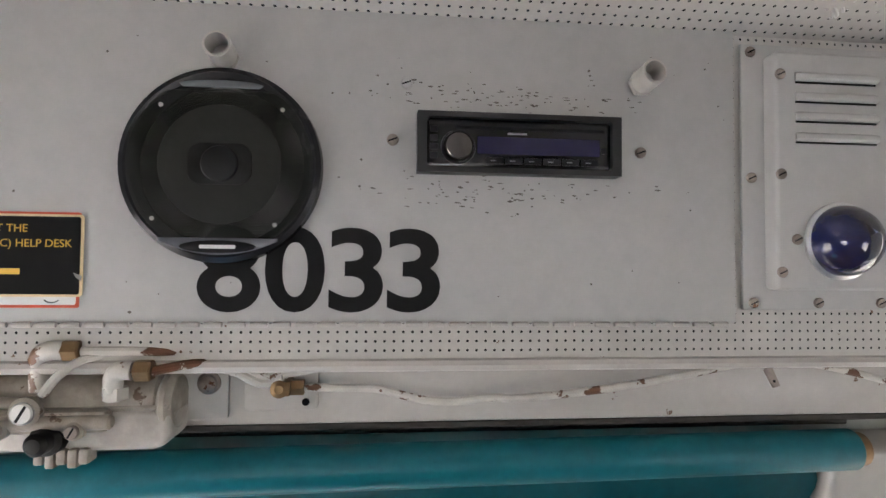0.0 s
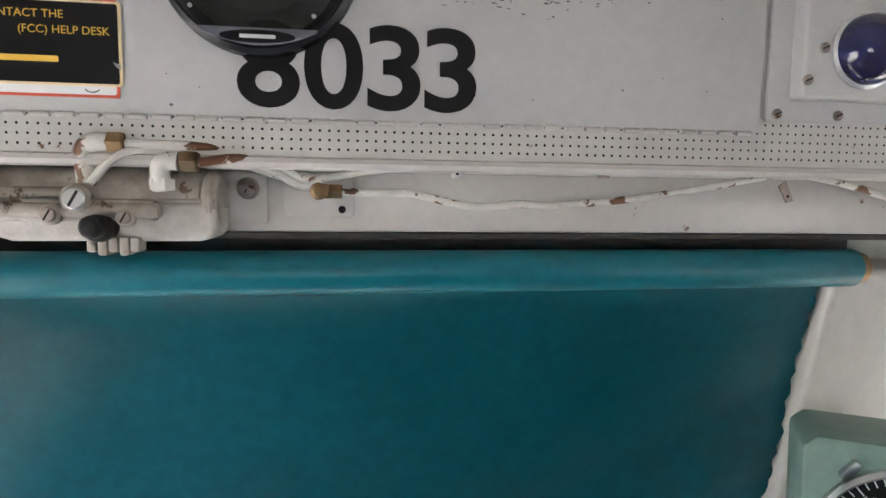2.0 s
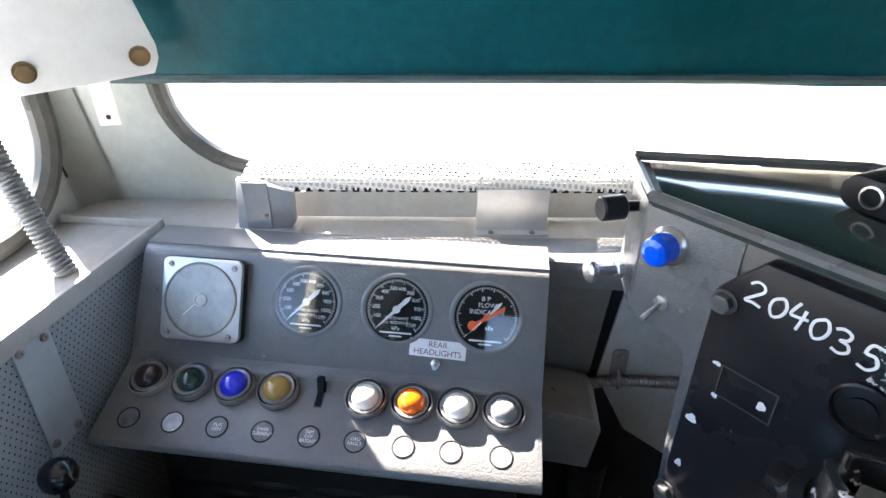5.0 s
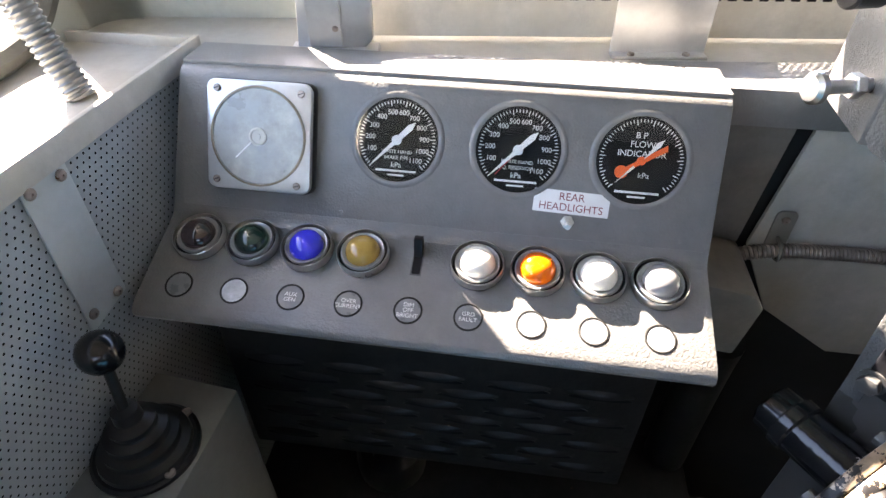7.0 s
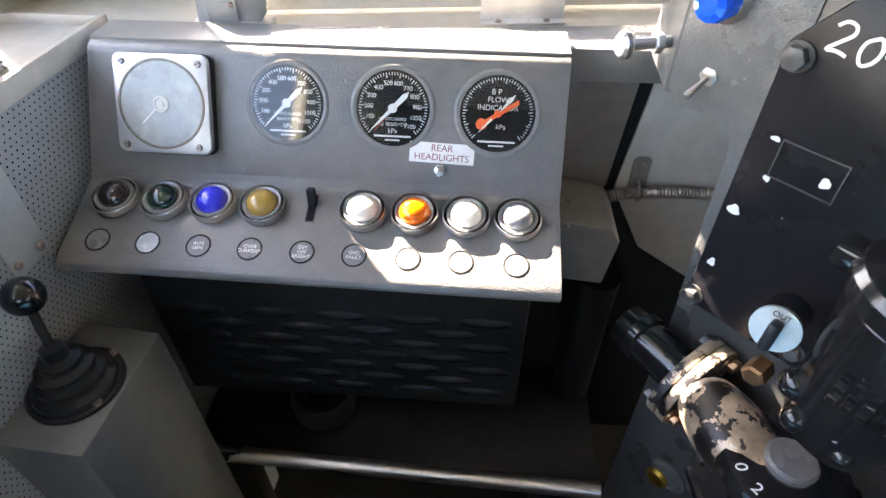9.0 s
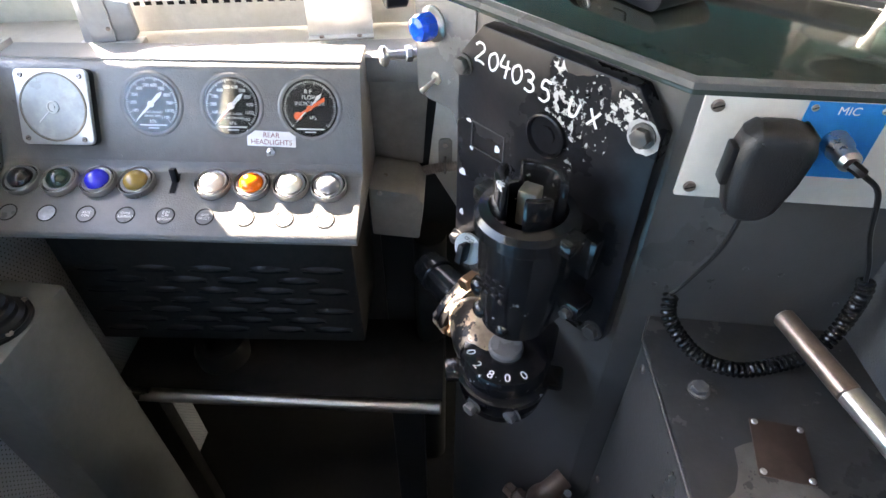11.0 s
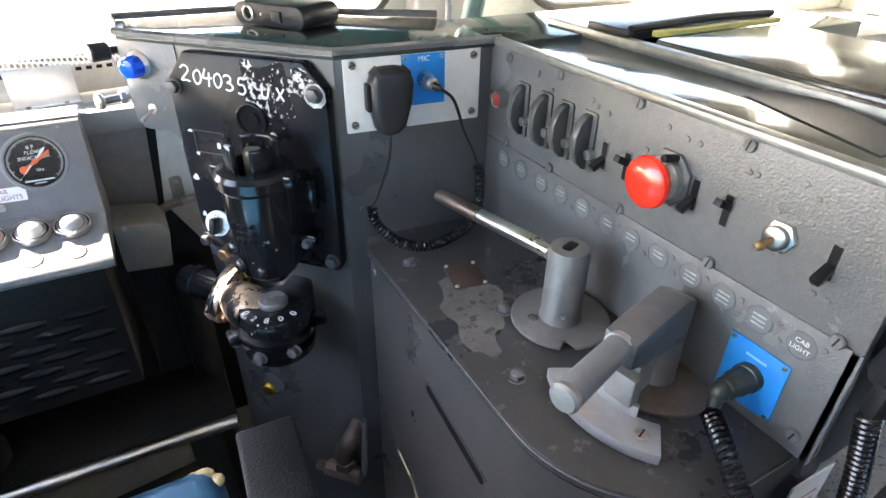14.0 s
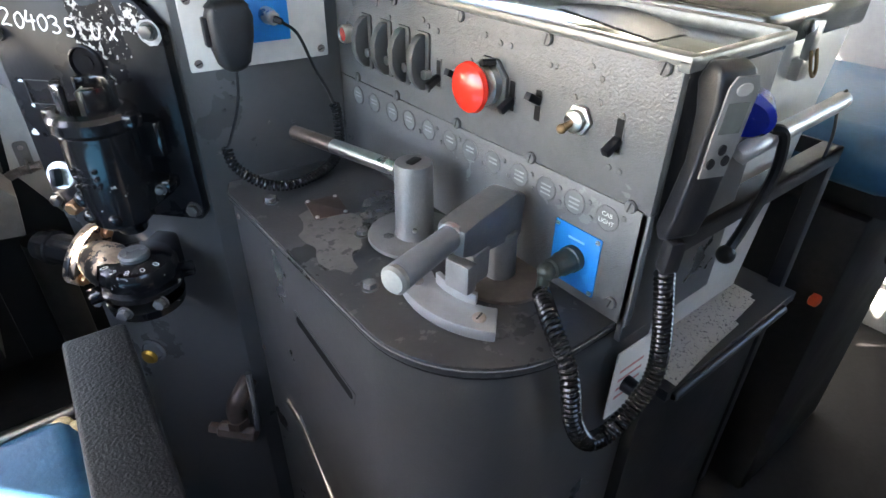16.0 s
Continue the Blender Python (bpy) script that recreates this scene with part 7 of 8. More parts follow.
def build_phone():
    o = V(0.286, -0.370, 1.116)
    P = basis(o, (0.93, -0.36, 0), (-0.10, -0.02, 1)) @ Matrix.Diagonal((0.68, 0.88, 0.66, 1))
    cradle = thing("phone_cradle", P @ V(0, -0.09, -0.04), "black handset cradle on the stand's end plate", "phone cradle")
    part("cradle", [prism(round_rect(-0.030, -0.085, 0.030, 0.088, 0.010), -0.048, -0.030, 0.006, P, 3), box((-0.022, -0.02, -0.060), (0.03, 0.06, -0.040), 0.004, 2, P)], mat("slate_plastic", (0.016, 0.017, 0.020), 0.4, 0, 0.08, 12, 0.15, 500), cradle)
    t = thing("phone_handset", P @ V(0, -0.09, 0.0), "black handset with a grey keypad face on a curled cord", "phone")
    prof = [(0.095, -0.012), (0.090, 0.012), (0.06, 0.022), (0.0, 0.020), (-0.06, 0.014), (-0.090, 0.006), (-0.097, -0.010), (-0.085, -0.024), (-0.05, -0.016), (0.0, -0.006), (0.045, -0.012), (0.075, -0.026)]
    part("body", prism(prof, -0.026, 0.026, 0.006, P @ basis((0, 0, 0), (0, 1, 0), (0, 0, 1)), 3), mat("slate_black_plastic", (0.013, 0.014, 0.017), 0.38, 0, 0.08, 12, 0.15, 500), t)
    F = P @ pose(0, 0.0, 0.0195, 3)
    part("face_plate", prism([(-0.019, -0.012), (0.019, -0.012), (0.021, 0.030), (0.021, 0.078), (0.014, 0.088), (-0.014, 0.088), (-0.021, 0.078), (-0.021, 0.030)], 0.0, 0.0032, 0.001, F), mat("silver_grey_plastic", (0.20, 0.20, 0.195), 0.4, 0.2, 0.06, 12, 0.05), t, "silver grey face plate")
    part("screen", box((-0.015, 0.034, 0.003), (0.015, 0.064, 0.0036), 0.0003, 1, F), mat("grey_screen", (0.13, 0.14, 0.13), 0.15, 0, 0.1, 12, 0), t, "dull grey screen")
    part("earpiece", prism([(0.011 * math.cos(radians(a)), 0.076 + 0.006 * math.sin(radians(a))) for a in range(0, 360, 20)], 0.0028, 0.0042, 0.0004, F), mat("pale_silver", (0.5, 0.5, 0.48), 0.35, 0.3, 0.06, 12, 0.02), t)
    for x, y in ((0, 0.018), (-0.010, 0.004), (0.010, 0.006)):
        part("round_key", lathe([(0.0058, 0.002), (0.0055, 0.005), (0, 0.006)], 16, F @ at(x, y)), M_BLKPLASTIC, t)
    for i in range(4):
        for j in range(3):
            part("key", ball((0, 0, 0), 0.0045, 10, 0.5, F @ at(-0.012 + 0.012 * j, -0.022 - 0.014 * i, -0.003 - 0.0012 * i)), M_BLKPLASTIC, t)
    part("cord_boot", [box((-0.013, -0.030, -0.010), (0.013, 0.012, 0.014), 0.005, 2, P @ at(-0.004, -0.105, 0.0))], M_BLKPLASTIC, t, "square black cord boot")
    a = SF @ V(0.272, 0.948, 0.050)
    b = P @ V(-0.004, -0.135, 0.0)
    pts = [a, V(0.190, -0.312, 0.945), V(0.178, -0.350, 0.915), V(0.178, -0.366, 0.860), V(0.200, -0.374, 0.822), V(0.240, -0.380, 0.826), V(0.282, -0.384, 0.885), b]
    part("curled_cord", coil(pts, 0.0080, 0.0026, 76, 6, 12), M_CORD, t, "thick curled black cord")
    part("cord_core", tube(pts, 0.0048, 8, 10), M_RUBBER, t)


build_phone()


def build_handles():
    sil = mat("cast_silver_paint", (0.22, 0.212, 0.205), 0.42, 0.5, 0.1, 30, 0.2, 260)
    t = thing("throttle_lever", (0.20, -0.067, WT), "silver lever with a bare steel rod on a round hub", "lever")
    m = at(0.20, -0.067, 0)
    disc = [(0.060 * math.cos(radians(a)), 0.060 * math.sin(radians(a))) for a in range(-110, 236, 6)]
    part("base_disc", prism([(0.047 * math.cos(radians(243)), 0.047 * math.sin(radians(243)))] + disc + [(0.047 * math.cos(radians(238)), 0.047 * math.sin(radians(238)))], WT + 0.003, WT + 0.008, 0.001, m), sil, t, "notched base disc")
    part("hub", lathe([(0.026, WT + 0.008), (0.0245, WT + 0.014), (0.0240, 1.020), (0.0225, 1.026), (0.012, 1.027), (0, 1.027)], 32, m), sil, t)
    part("hub_mark", prism(round_rect(-0.011, -0.006, 0.011, 0.006, 0.004), 1.0272, 1.0282, 0.0003, m @ pose(0, 0, 0, 0, 0, 20)), M_DARK, t)
    tip, root = V(0.151, 0.160, 1.004), V(0.192, -0.045, 1.010)
    mid = root.lerp(tip, 0.58)
    part("rod", cyl(root, mid, 0.0098, 0.0098, 18), M_STEEL, t, "bright steel rod")
    part("rod_end", cyl(mid, tip, 0.0102, 0.0095, 18, 0.002), mat("browned_steel", (0.26, 0.20, 0.17), 0.35, 0.9, 0.2, 40, 0.1), t, "browned worn rod end")
    part("grub_screw", lathe([(0.003, 0), (0.003, 0.003), (0, 0.004)], 10, Matrix.Translation((0.186, -0.087, 0.945)) @ V(-0.6, -0.75, 0).to_track_quat("Z", "Y").to_matrix().to_4x4()), M_STEEL, t)
    t = thing("reverser_lever", (0.23, -0.195, WT), "grey cast lever with a cylindrical grip and quadrant", "lever")
    c = at(0.232, -0.197, 0)
    part("base_disc", lathe([(0.058, WT + 0.001), (0.058, WT + 0.005), (0.054, WT + 0.006), (0, WT + 0.006)], 36, c), mat("brown_stained_metal", (0.15, 0.12, 0.10), 0.4, 0.4, 0.2, 20, 0.1), t, "brown stained base disc")
    part("pillar", [cyl((0.228, -0.196, WT + 0.006), (0.228, -0.196, 0.985), 0.020, 0.018, 20, 0.002), box((-0.016, -0.012, WT + 0.03), (0.016, 0.012, 0.99), 0.004, 2, at(0.172, -0.212, 0, 14))], sil, t)
    d = (V(0.140, -0.211, 1.012) - V(0.250, -0.186, 1.004)).normalized()
    H = basis((0.250, -0.186, 1.000), d, (0, 0, 1))
    part("arm", prism([(0.0, -0.030), (0.0, 0.022), (0.020, 0.030), (0.085, 0.022), (0.112, 0.016), (0.112, -0.014), (0.070, -0.024)], -0.018, 0.018, 0.004, H), mat("dark_cast_grey", (0.14, 0.14, 0.14), 0.38, 0.4, 0.12, 30, 0.2, 260), t, "dark grey wedge-shaped arm")
    e = (V(0.050, -0.240, 1.013) - V(0.140, -0.211, 1.012)).normalized()
    p0 = V(0.144, -0.2095, 1.012)
    part("grip", cyl(p0, p0 + e * 0.088, 0.0130, 0.0142, 26, 0.002), mat("grey_rubber_grip", (0.16, 0.17, 0.18), 0.5, 0.1, 0.08, 20, 0.1), t, "dark grey cylindrical grip")
    part("grip_cap", lathe([(0.0144, 0), (0.0146, 0.005), (0.012, 0.008), (0, 0.009)], 26, Matrix.Translation(p0 + e * 0.088) @ e.to_track_quat("Z", "Y").to_matrix().to_4x4()), M_RIM, t, "worn metal end cap")
    part("grip_ring", cyl(p0 - e * 0.003, p0 + e * 0.003, 0.0150, None, 24), M_STEEL, t)
    q = []
    r0, r1 = 0.082, 0.122
    arc = [radians(a) for a in range(152, 226, 4)]
    pts = [(r1 * math.cos(a), r1 * math.sin(a)) for a in arc] + [(r0 * math.cos(a), r0 * math.sin(a)) for a in arc[::-1]]
    part("quadrant", prism(pts, WT + 0.002, WT + 0.016, 0.002, c), M_RING, t, "curved aluminium quadrant")
    part("quadrant_rack", [prism([(0.086 * math.cos(a), 0.086 * math.sin(a)) for a in arc[4:-4]] + [(0.080 * math.cos(a), 0.080 * math.sin(a)) for a in arc[4:-4][::-1]], WT + 0.016, WT + 0.030, 0.0008, c)], M_RING, t, "toothed rack")
    for a in (162, 214):
        slot_screw(t, c @ at(0.104 * math.cos(radians(a)), 0.104 * math.sin(radians(a)), WT + 0.016), 0.0075, 0.003)
    part("latch", [box((-0.008, -0.022, 0.95), (0.008, 0.010, 0.985), 0.003, 2, at(0.150, -0.212, 0, 10))], sil, t)
    # fixings on the worktop
    for x, y in ((0.150, -0.020), (0.168, -0.055), (0.096, -0.125), (0.092, 0.135)):
        b = thing("worktop_bolt", (x, y, WT), "hexagon bolt on the dark worktop", "bolt", "worktop bolts")
        hexbolt(b, at(x, y, WT), 0.0085, 0.008, M_STANDLIGHT, "head")
    t = thing("maker_plate", (0.145, 0.078, WT), "small brown plate riveted on the worktop", "plate")
    m = at(0.147, 0.072, WT, -12)
    part("plate", prism(round_rect(-0.024, -0.029, 0.024, 0.029, 0.002), 0, 0.0015, 0.0003, m), mat("brown_plate", (0.075, 0.05, 0.04), 0.4, 0.3, 0.2, 30, 0.1), t)
    for x, y in ((-0.02, -0.025), (0.02, -0.025), (-0.02, 0.025), (0.02, 0.025)):
        part("rivet", screw_bm(m @ at(x, y, 0.0015), 0.003, 0.002), M_STEEL, t)
    # worn pale patch, edge strip, slot and rivets of the stand
    rng = random.Random(21)
    pts = []
    for i in range(40):
        a = 2 * math.pi * i / 40
        k = 1 + 0.16 * math.sin(3 * a + 1) + 0.10 * math.sin(7 * a) + 0.06 * rng.uniform(-1, 1)
        pts.append((0.118 + 0.040 * k * math.cos(a) + 0.02 * math.sin(a), 0.000 + 0.075 * k * math.sin(a)))
    part("worn_patch", prism(pts, WT + 0.0001, WT + 0.0004, 0), mat("rubbed_grey_primer", (0.12, 0.113, 0.103), 0.42, 0, 0.2, 20, 0.1, 160, ((0.05, 0.048, 0.045), 0.5, 60.0)), stand, "rubbed pale grey patch")
    edge = [V(p[0], p[1], WT - 0.004) for p in stand_outline(0.0052)[1:18]]
    part("edge_strip", tube(edge, 0.0010, 6, 1, straight=True), M_STANDLIGHT, stand, "rubbed bright edge")
    part("seam", [tube([V(p[0], p[1], 0.904) for p in stand_outline(0.0006)[2:18]], 0.002, 6, 1, straight=True)], M_DECAL, stand, "dark seam under the worktop")
    SW = basis((0.058, 0, 0), (0, -1, 0), (0, 0, 1))
    ang = math.degrees(math.atan2(-0.028, 0.14))
    part("slot", prism(round_rect(-0.075, -0.008, 0.075, 0.008, 0.0078), 0.0002, 0.0012, 0, SW @ at(0.059, 0.787, 0, ang)), M_DECAL, stand, "long dark slot")
    part("slot_lip", frame_plate((-0.079, -0.0115, 0.079, 0.0115), round_rect(-0.075, -0.008, 0.075, 0.008, 0.0078), 0, 0.0014, SW @ at(0.059, 0.787, 0, ang)), M_STAND, stand)
    part("scratch", [tube([SW @ V(-0.067, 0.558, 0.0004), SW @ V(-0.03, 0.495, 0.0004), SW @ V(0.03, 0.39, 0.0004)], 0.0007, 5, 2)], M_ALU, stand, "long bright scratch")
    for x, z in ((-0.185, 0.885), (-0.19, 0.62)):
        part("screw", screw_bm(SW @ at(x, z, 0.0), 0.005, 0.003), M_SCREW, stand)


build_handles()

# ---- right of the stand: crate, rack, seats, far front ----
def build_crate():
    t = thing("steel_crate", (0.58, -0.1, 0.80), "stainless steel lidded box with tapered sides", "box")
    st = mat("stainless_sheet", (0.58, 0.56, 0.52), 0.36, 0.25, 0.06, 6, 0.03, 200)
    front = [(0.452, 0.80), (0.620, 0.80), (0.700, 1.166), (0.452, 1.166)]
    part("body", prism(front, -0.08, 0.310, 0.004, basis((0, 0, 0), (1, 0, 0), (0, 0, 1))), st, t)
    # bright steel lid; the dark it mirrors is put into the base colour
    part("lid", [prism([(0.446, -0.318), (0.712, -0.318), (0.712, 0.090), (0.446, 0.090)], 1.168, 1.205, 0.006)], mat("dark_reflection_lid", (0.07, 0.07, 0.062), 0.13, 0.3, 0.06, 5, 0.02, 60), t, "polished steel lid, its dark reflection painted in")
    part("latch", [box((0.548, -0.328, 1.148), (0.566, -0.318, 1.190), 0.002), box((0.545, -0.326, 1.125), (0.569, -0.312, 1.150), 0.003)], M_STEEL, t, "bright toggle latch")
    part("latch_hook", tube([V(0.550, -0.328, 1.160), V(0.550, -0.334, 1.140), V(0.557, -0.336, 1.132), V(0.564, -0.334, 1.140), V(0.564, -0.328, 1.160)], 0.002, 8, 4), M_BRASS, t)
    for x, z in ((0.682, 1.06), (0.678, 1.04), (0.468, 1.08)):
        part("rivet", screw_bm(basis((x, -0.311, z), (1, 0, 0), (0, 0, 1)), 0.004, 0.002), M_STEEL, t)
    t = thing("grab_rail", (0.5, -0.36, 1.09), "grey steel grab rail in front of the box", "rail")
    part("bar", tube([V(0.405, -0.346, 1.078), V(0.43, -0.352, 1.088), V(0.62, -0.350, 1.092), V(0.643, -0.346, 1.092)], 0.0105, 14, 6), M_RING, t)
    part("lashing", tube([V(0.638, -0.350, 1.105), V(0.652, -0.342, 1.09), V(0.645, -0.352, 1.05), V(0.632, -0.356, 1.02)], 0.002, 6, 5), M_RUBBER, t, "thin black lashing")
    t = thing("black_rack", (0.5, -0.33, 0.78), "black angle-iron rack holding the steel box", "rack")
    part("front_rail", [box((0.325, -0.352, 0.992), (0.712, -0.346, 1.016), 0.001), box((0.325, -0.352, 1.010), (0.712, -0.325, 1.016), 0.001)], M_BLKPLASTIC, t)
    part("side_rail", [box((0.706, -0.352, 0.992), (0.712, 0.10, 1.016), 0.001)], M_BLKPLASTIC, t)
    part("post", box((0.690, -0.350, 0.30), (0.712, -0.330, 0.992), 0.001), M_BLKPLASTIC, t)
    part("post", box((0.690, 0.08, 0.30), (0.712, 0.10, 0.992), 0.001), M_BLKPLASTIC, t)
    part("shelf", box((0.36, -0.372, 0.770), (0.70, 0.10, 0.788), 0.002), M_BLKPLASTIC, t)
    part("shelf_bar", cyl((0.37, -0.374, 0.776), (0.66, -0.374, 0.776), 0.007, None, 12, 0.002), M_BLKPLASTIC, t)
    part("lower_panel", box((0.362, -0.345, 0.0), (0.70, 0.08, 0.765), 0.003), M_DARK, t)
    t = thing("rubber_strap", (0.46, -0.36, 1.0), "black rubber strap tied round the rail", "strap")
    part("strap", tube([V(0.446, -0.352, 1.10), V(0.456, -0.364, 1.096), V(0.462, -0.366, 1.05), V(0.440, -0.362, 0.99), V(0.425, -0.360, 0.965)], 0.006, 8, 6), M_RUBBER, t)
    part("knot", ball((0.422, -0.360, 0.960), 0.011, 12), M_RUBBER, t)
    # a blue cap of unknown use, entered as a lamp; it gives no light
    t = thing("blue_lamp", (0.40, -0.35, 1.12), "round deep blue cap behind the handset", "lamp")
    part("lens", [cyl((0.384, -0.352, 1.124), (0.412, -0.344, 1.136), 0.026, 0.019, 24, 0.005)], lens_mat("deep_blue_plastic", (0.01, 0.03, 0.38), 0.25), t)
    t = thing("newspaper", (0.5, -0.33, 0.79), "folded speckled newspaper on the black shelf", "newspaper")
    paper = mat("printed_paper", (0.50, 0.49, 0.47), 0.8, 0, 0.06, 10, 0.02, 100, ((0.16, 0.16, 0.17), 0.5, 240.0))
    for k in range(3):
        part("sheet", sheet(lambda u, v: V(0.375 + 0.245 * u + 0.012 * v, -0.372 + 0.13 * v + 0.02 * u + 0.006 * k, 0.790 + 0.004 * k + 0.004 * math.sin(5 * u + k) * (1 - v)), 12, 8, 0.0006), paper, t)
    t = thing("warning_card", (0.31, -0.345, 0.83), "worn white card with red print on the stand", "card")
    C = basis((0.318, -0.3405, 0.825), (1, 0.0, 0), (0.25, 0, 1))
    part("card", prism(round_rect(-0.040, -0.055, 0.030, 0.050, 0.002), 0.0, 0.002, 0.0003, C), M_WHITEPLATE, t)
    part("print_bar", [box((-0.03, 0.015 - 0.014 * i, 0.002), (0.015, 0.019 - 0.014 * i, 0.0022), 0, 1, C) for i in range(4)], mat("faded_red_print", (0.5, 0.2, 0.18), 0.6, 0, 0.1, 20, 0), t)
    part("knob", [lathe([(0.011, 0.0), (0.010, 0.018), (0, 0.020)], 16, C @ at(-0.012, -0.010)), ], M_BLKPLASTIC, t)
    part("toggle", cyl(C @ V(0.028, -0.008, 0.0), C @ V(0.050, -0.024, 0.022), 0.003, None, 10), M_STEEL, t)


build_crate()


def build_stand_top_things():
    t = thing("document_board", (0.55, 0.16, 1.2), "long dark board lying behind the stand", "board")
    part("board", [box((0.43, 0.125, 1.195), (0.74, 0.21, 1.210), 0.003)], M_BLKPLASTIC, t)
    part("edge", [tube([V(0.435, 0.126, 1.210), V(0.60, 0.130, 1.214), V(0.74, 0.126, 1.212)], 0.006, 8, 6)], M_DARK, t)
    part("yellow_strip", [box((0.47, 0.106, 1.200), (0.74, 0.119, 1.208), 0.001)], mat("dull_yellow_tape", (0.40, 0.36, 0.10), 0.5, 0, 0.15, 20, 0.05), t, "dull yellow tape strip")
    t = thing("stand_flap", (0.33, -0.2, 1.187), "bent dark metal strip lying on the stand top", "strip")
    part("strip", sheet(lambda u, v: V(0.335 + 0.06 * v + 0.05 * u, -0.27 + 0.17 * u, 1.1875 + 0.006 * math.sin(3 * u) * v), 8, 4, 0.002), M_STANDLIGHT, t)
    set_as(part("back_desk", [box((0.275, 0.212, 0.0), (0.95, 0.40, 1.19), 0.004), box((0.44, 0.09, 0.0), (0.95, 0.212, 1.19), 0.004)], M_GLOSSTOP), "dark green glossy equipment desk behind the stand", "desk")


build_stand_top_things()


def build_speedo():
    m = basis((0.447, 0.562, 1.42), (0.92, -0.39, 0), (0, -0.05, 1))
    t = thing("speedometer_box", (0.44, 0.62, 1.30), "olive green speedometer box with a round dial", "speedometer")
    part("case", prism([(-0.078, -0.115), (-0.062, -0.122), (0.11, -0.122), (0.11, 0.105), (-0.070, 0.105), (-0.084, 0.092)], -0.085, 0.0, 0.006, m), M_GREENBOX, t)
    c = m @ at(0.015, 0.0)
    part("bezel", lathe([(0.084, 0), (0.084, 0.008), (0.080, 0.012), (0.076, 0.008)], 48, c, False), M_STEEL, t, "bright bezel")
    part("dial", lathe([(0.078, 0.0), (0.078, 0.004), (0, 0.004)], 48, c), M_DIAL, t)
    ticks = []
    for i in range(41):
        a = 200 - i * 7.0
        ticks.append(box((0.066 if i % 5 else 0.062, -0.0007, 0.0042), (0.074, 0.0007, 0.0046), 0, 1, c @ pose(0, 0, 0, 0, 0, a)))
    part("scale_marks", ticks, M_INK, t)
    for s, a in (("0", 200), ("30", 165), ("60", 130)):
        part("figure", letters(s, 0.016, 0.0001, c @ at(0.054 * math.cos(radians(a)), 0.054 * math.sin(radians(a)), 0.0044)), M_INK, t)
    part("wording", letters("km/h", 0.016, 0.0001, c @ at(0.0, -0.024, 0.0044)), M_INK, t)
    part("needle", prism([(0.01, -0.003), (-0.060, -0.0012), (-0.066, 0), (-0.060, 0.0012), (0.01, 0.003)], 0.006, 0.007, 0, c @ at(0, 0, 0, 12)), M_INK, t, "white needle")
    part("clock_ring", lathe([(0.017, 0.0042), (0.017, 0.0046), (0.0155, 0.0046), (0.0155, 0.0042)], 28, c @ at(0, 0.028), False), M_INK, t)
    g = part("glass", lathe([(0.078, 0.0085), (0.078, 0.009), (0, 0.009)], 40, c), M_GLASS, t, "clear dial glass")
    g.visible_shadow = False
    part("lock_tab", [box((-0.012, -0.004, 0), (0.012, 0.004, 0.010), 0.002, 2, m @ at(-0.040, 0.075, 0, 55))], M_STEEL, t, "small steel locking tab")
    part("lower_clip", box((-0.055, -0.078, 0.0), (0.02, -0.066, 0.012), 0.003, 2, m), M_DARK, t)
    part("rating_plate", box((0.0, -0.115, 0.0), (0.06, -0.092, 0.0015), 0.0004, 1, m), M_DECAL, t, "small black rating plate")
    part("rating_print", [box((0.006, -0.100 - 0.006 * i, 0.0015), (0.05, -0.098 - 0.006 * i, 0.0017), 0, 1, m) for i in range(3)], M_INK, t)
    part("post", [cyl(m @ V(0.03, -0.122, -0.04), (0.46, 0.625, 1.055), 0.022, None, 18, 0.002)], M_GREENBOX, t)
    part("fitting", [cyl(m @ V(-0.035, -0.122, -0.03), m @ V(-0.035, -0.150, -0.03), 0.010, None, 8, 0.001), cyl(m @ V(-0.035, -0.150, -0.03), m @ V(-0.035, -0.175, -0.03), 0.007, None, 12)], M_ALU, t, "silver cable fitting")
    t = thing("speedometer_cable", m @ V(-0.06, -0.2, -0.03), "grey cable curling under the speedometer box", "cable")
    part("cable", tube([m @ V(-0.045, -0.122, -0.03), m @ V(-0.080, -0.130, -0.02), m @ V(-0.110, -0.155, -0.01), m @ V(-0.105, -0.19, -0.01), m @ V(-0.075, -0.205, -0.015), m @ V(-0.05, -0.235, -0.02), m @ V(-0.05, -0.30, -0.02), m @ V(-0.045, -0.365, -0.02)], 0.0065, 10, 8), mat("grey_cable", (0.35, 0.36, 0.36), 0.4, 0.3, 0.1, 20, 0.05), t)


build_speedo()
t = thing("window_channel", WN @ V(0.45, 0.2, 0.0), "white wavy channel strip down the windscreen edge", "strip")
part("channel", sheet(lambda u, v: WN @ V(0.446 + 0.020 * u + 0.003 * math.sin(v * 30) * (1 - u), 0.01 + 0.42 * v, 0.012 + 0.004 * u), 4, 30, 0.003), M_WHITE, t)
part("dark_edge", tube([WN @ V(0.469, 0.01, 0.016), WN @ V(0.469, 0.43, 0.016)], 0.0025, 6, 1), M_RUBBER, t)


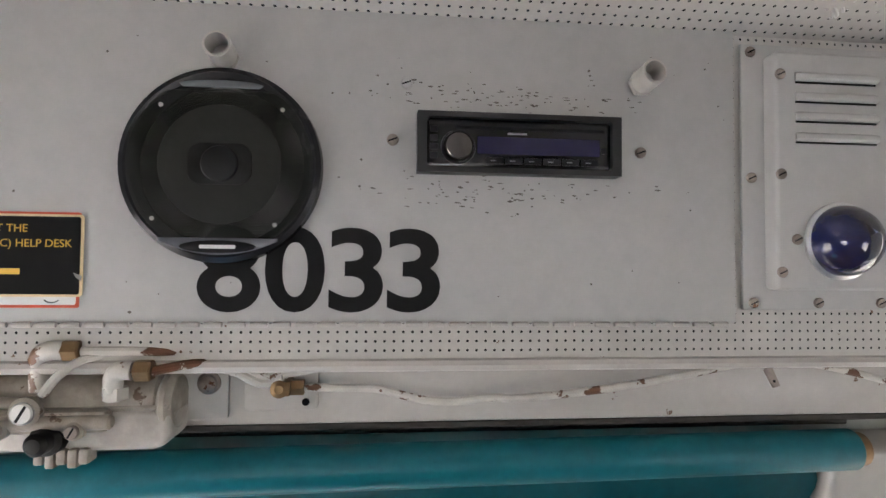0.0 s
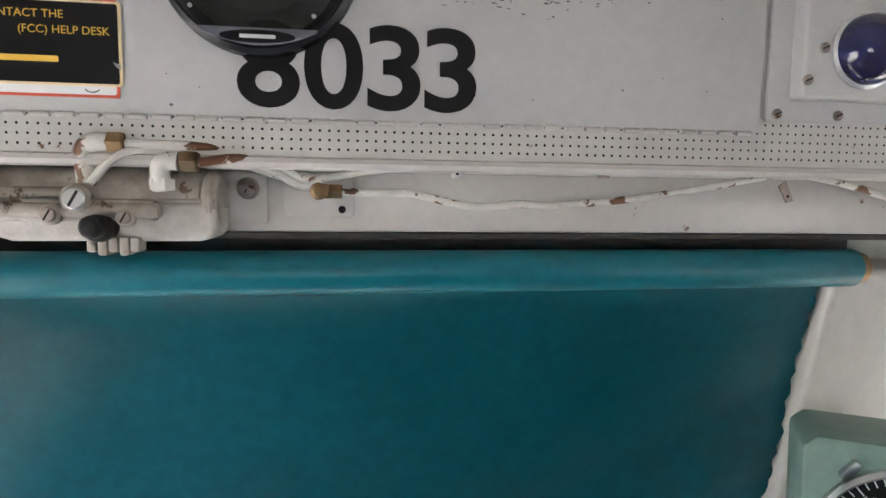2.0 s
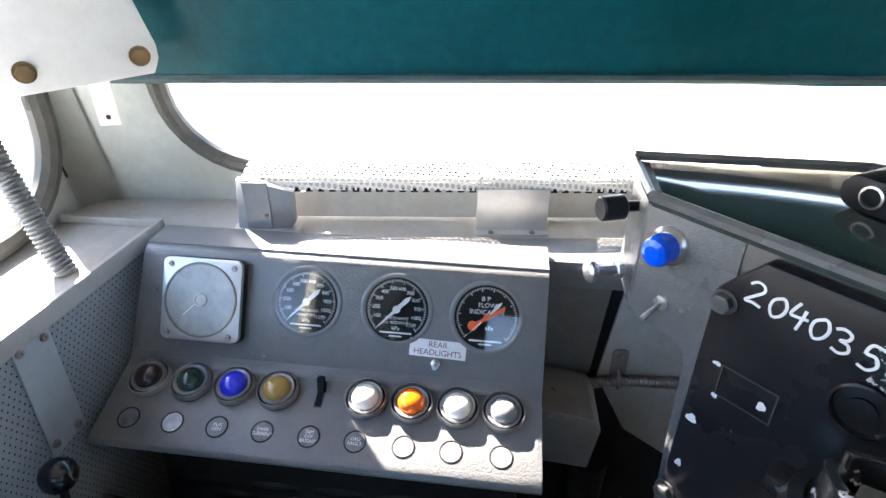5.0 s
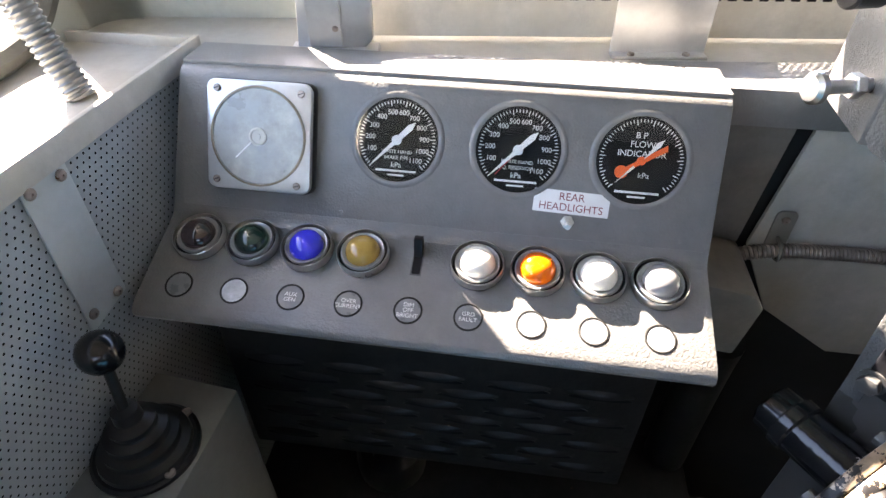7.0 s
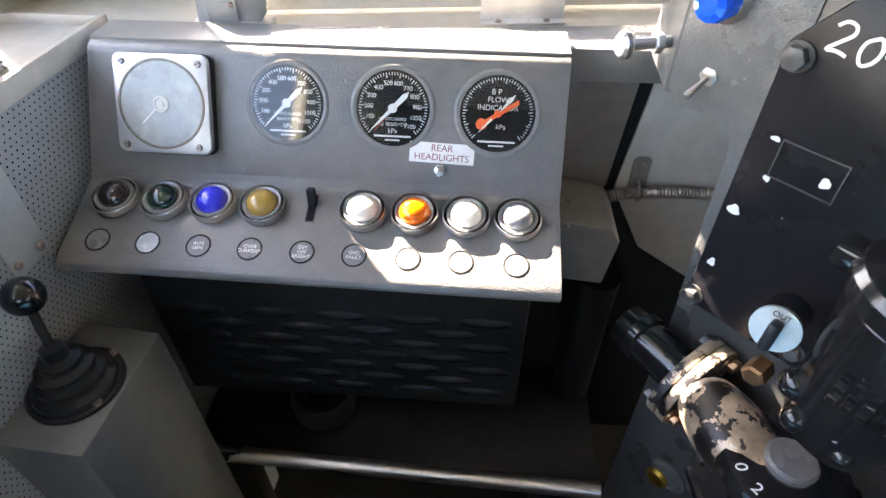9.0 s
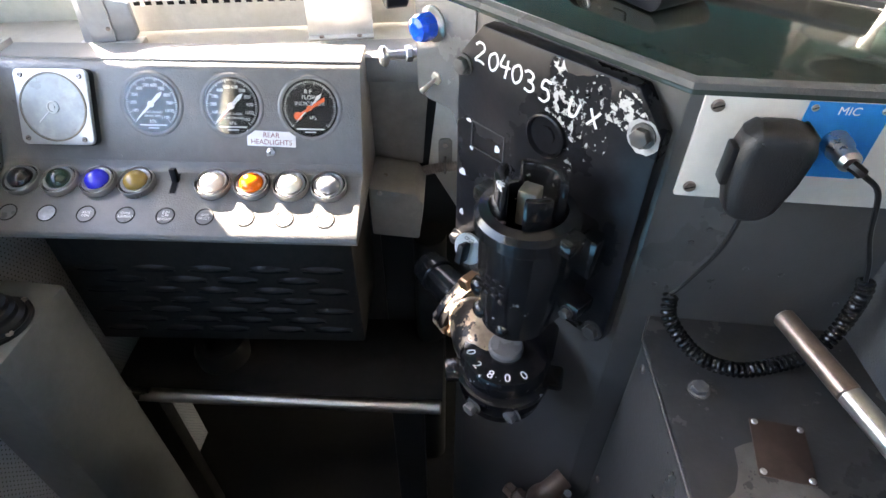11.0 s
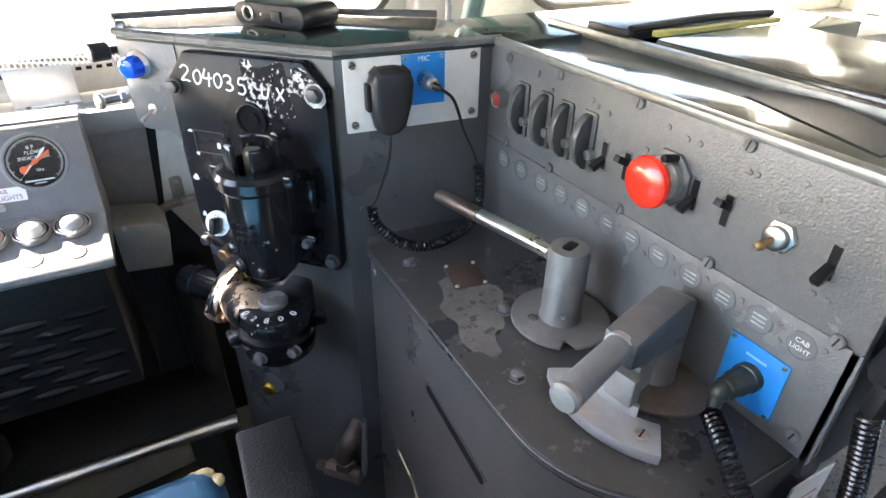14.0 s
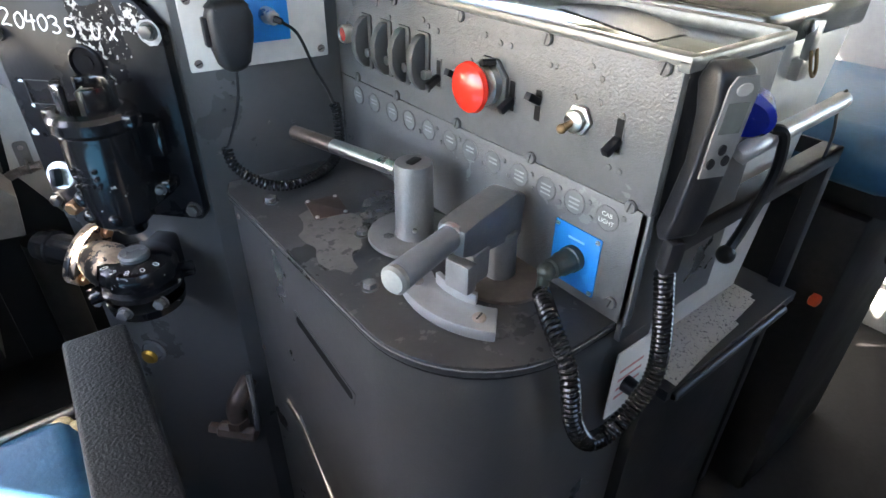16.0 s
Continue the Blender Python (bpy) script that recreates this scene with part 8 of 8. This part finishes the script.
def build_seats():
    vinyl = mat("teal_blue_vinyl", (0.02, 0.085, 0.16), 0.33, 0, 0.15, 10, 0.25, 120)
    t = thing("driver_seat", (-0.40, -0.2, 0.0), "blue vinyl driver's seat with a torn corner", "seat")
    part("cushion", box((-0.62, -0.45, 0.70), (-0.212, 0.040, 0.795), 0.030, 4), vinyl, t)
    part("torn_foam", [ball((-0.232, 0.022, 0.784), 0.013, 12, 0.5), ball((-0.220, 0.012, 0.782), 0.010, 10, 0.6), ball((-0.244, 0.030, 0.780), 0.008, 10, 0.6)], mat("yellowed_foam", (0.45, 0.36, 0.20), 0.9, 0, 0.35, 60, 0.8, 200), t, "yellowed torn foam")
    part("pedestal", cyl((-0.42, -0.2, 0.0), (-0.42, -0.2, 0.70), 0.06, None, 20), M_DARK, t)
    arm = mat("grained_black_vinyl", (0.009, 0.0095, 0.011), 0.42, 0, 0.1, 20, 0.5, 420)
    arm.node_tree.nodes["Principled BSDF"].inputs["Specular IOR Level"].default_value = 0.15
    part("armrest", box((-0.0235, -0.42, 0.945), (0.0235, 0.0, 1.000), 0.004, 3, Matrix.Translation((-0.168, -0.134, 0)) @ pose(0, 0, 0, 0, 0, -3.5)), arm, t, "grained black armrest")
    part("armrest_bracket", box((-0.20, -0.42, 0.72), (-0.15, -0.36, 0.95), 0.004), M_DARK, t)
    t = thing("second_seat", (1.2, -0.15, 0.0), "dark blue vinyl seat across the cab", "seat")
    part("cushion", box((0.94, -0.40, 0.86), (1.45, 0.10, 0.97), 0.045, 4, Matrix.Translation((0, 0, 0))), vinyl, t)
    part("frame", box((1.02, -0.38, 0.80), (1.43, 0.08, 0.86), 0.008), M_DARK, t)
    part("pedestal", box((1.00, -0.36, 0.0), (1.44, 0.06, 0.80), 0.01), M_DARK, t)
    part("armrest", box((1.02, -0.45, 0.72), (1.40, -0.40, 0.78), 0.012, 3), M_BLKPLASTIC, t)
    t = thing("red_lever", (1.05, -0.33, 0.6), "orange-red plastic lever beside the far seat", "lever")
    part("lever", box((0.98, -0.345, 0.600), (1.10, -0.325, 0.622), 0.006, 2), mat("orange_red_plastic", (0.65, 0.07, 0.02), 0.4, 0, 0.1, 20, 0.03), t)
    part("stem", box((1.02, -0.34, 0.0), (1.09, -0.30, 0.601), 0.004), M_DARK, t)
    set_as(part("side_lining_far", [box((1.955, -1.8, 0.2), (1.96, 0.6, 1.06), 0)], M_PERFSIDE), "pale perforated lining of the far side", "wall")


build_seats()


def build_far_guard():
    t = thing("far_demister_guard", F2 @ V(0.9, 1.06, -0.15), "white perforated demister guard under the second windscreen", "guard")
    part("guard_front", box((0.42, 1.114, -0.150), (1.35, 1.131, -0.1485), 0, 1, F2), M_PERFGRILLE, t)
    top = basis(F2 @ V(0, 1.131, -0.1495), FH2, F2.to_3x3() @ V(0, 0.035, -0.06))
    part("guard_top", box((0.42, 0, -0.0015), (1.35, 0.062, 0), 0, 1, top), M_PERFGRILLE, t)
    for u in (0.43, 0.85, 1.28):
        part("bracket", box((u, 1.055, -0.148), (u + 0.07, 1.128, -0.144), 0.0006, 1, F2), M_ALU, t)


build_far_guard()
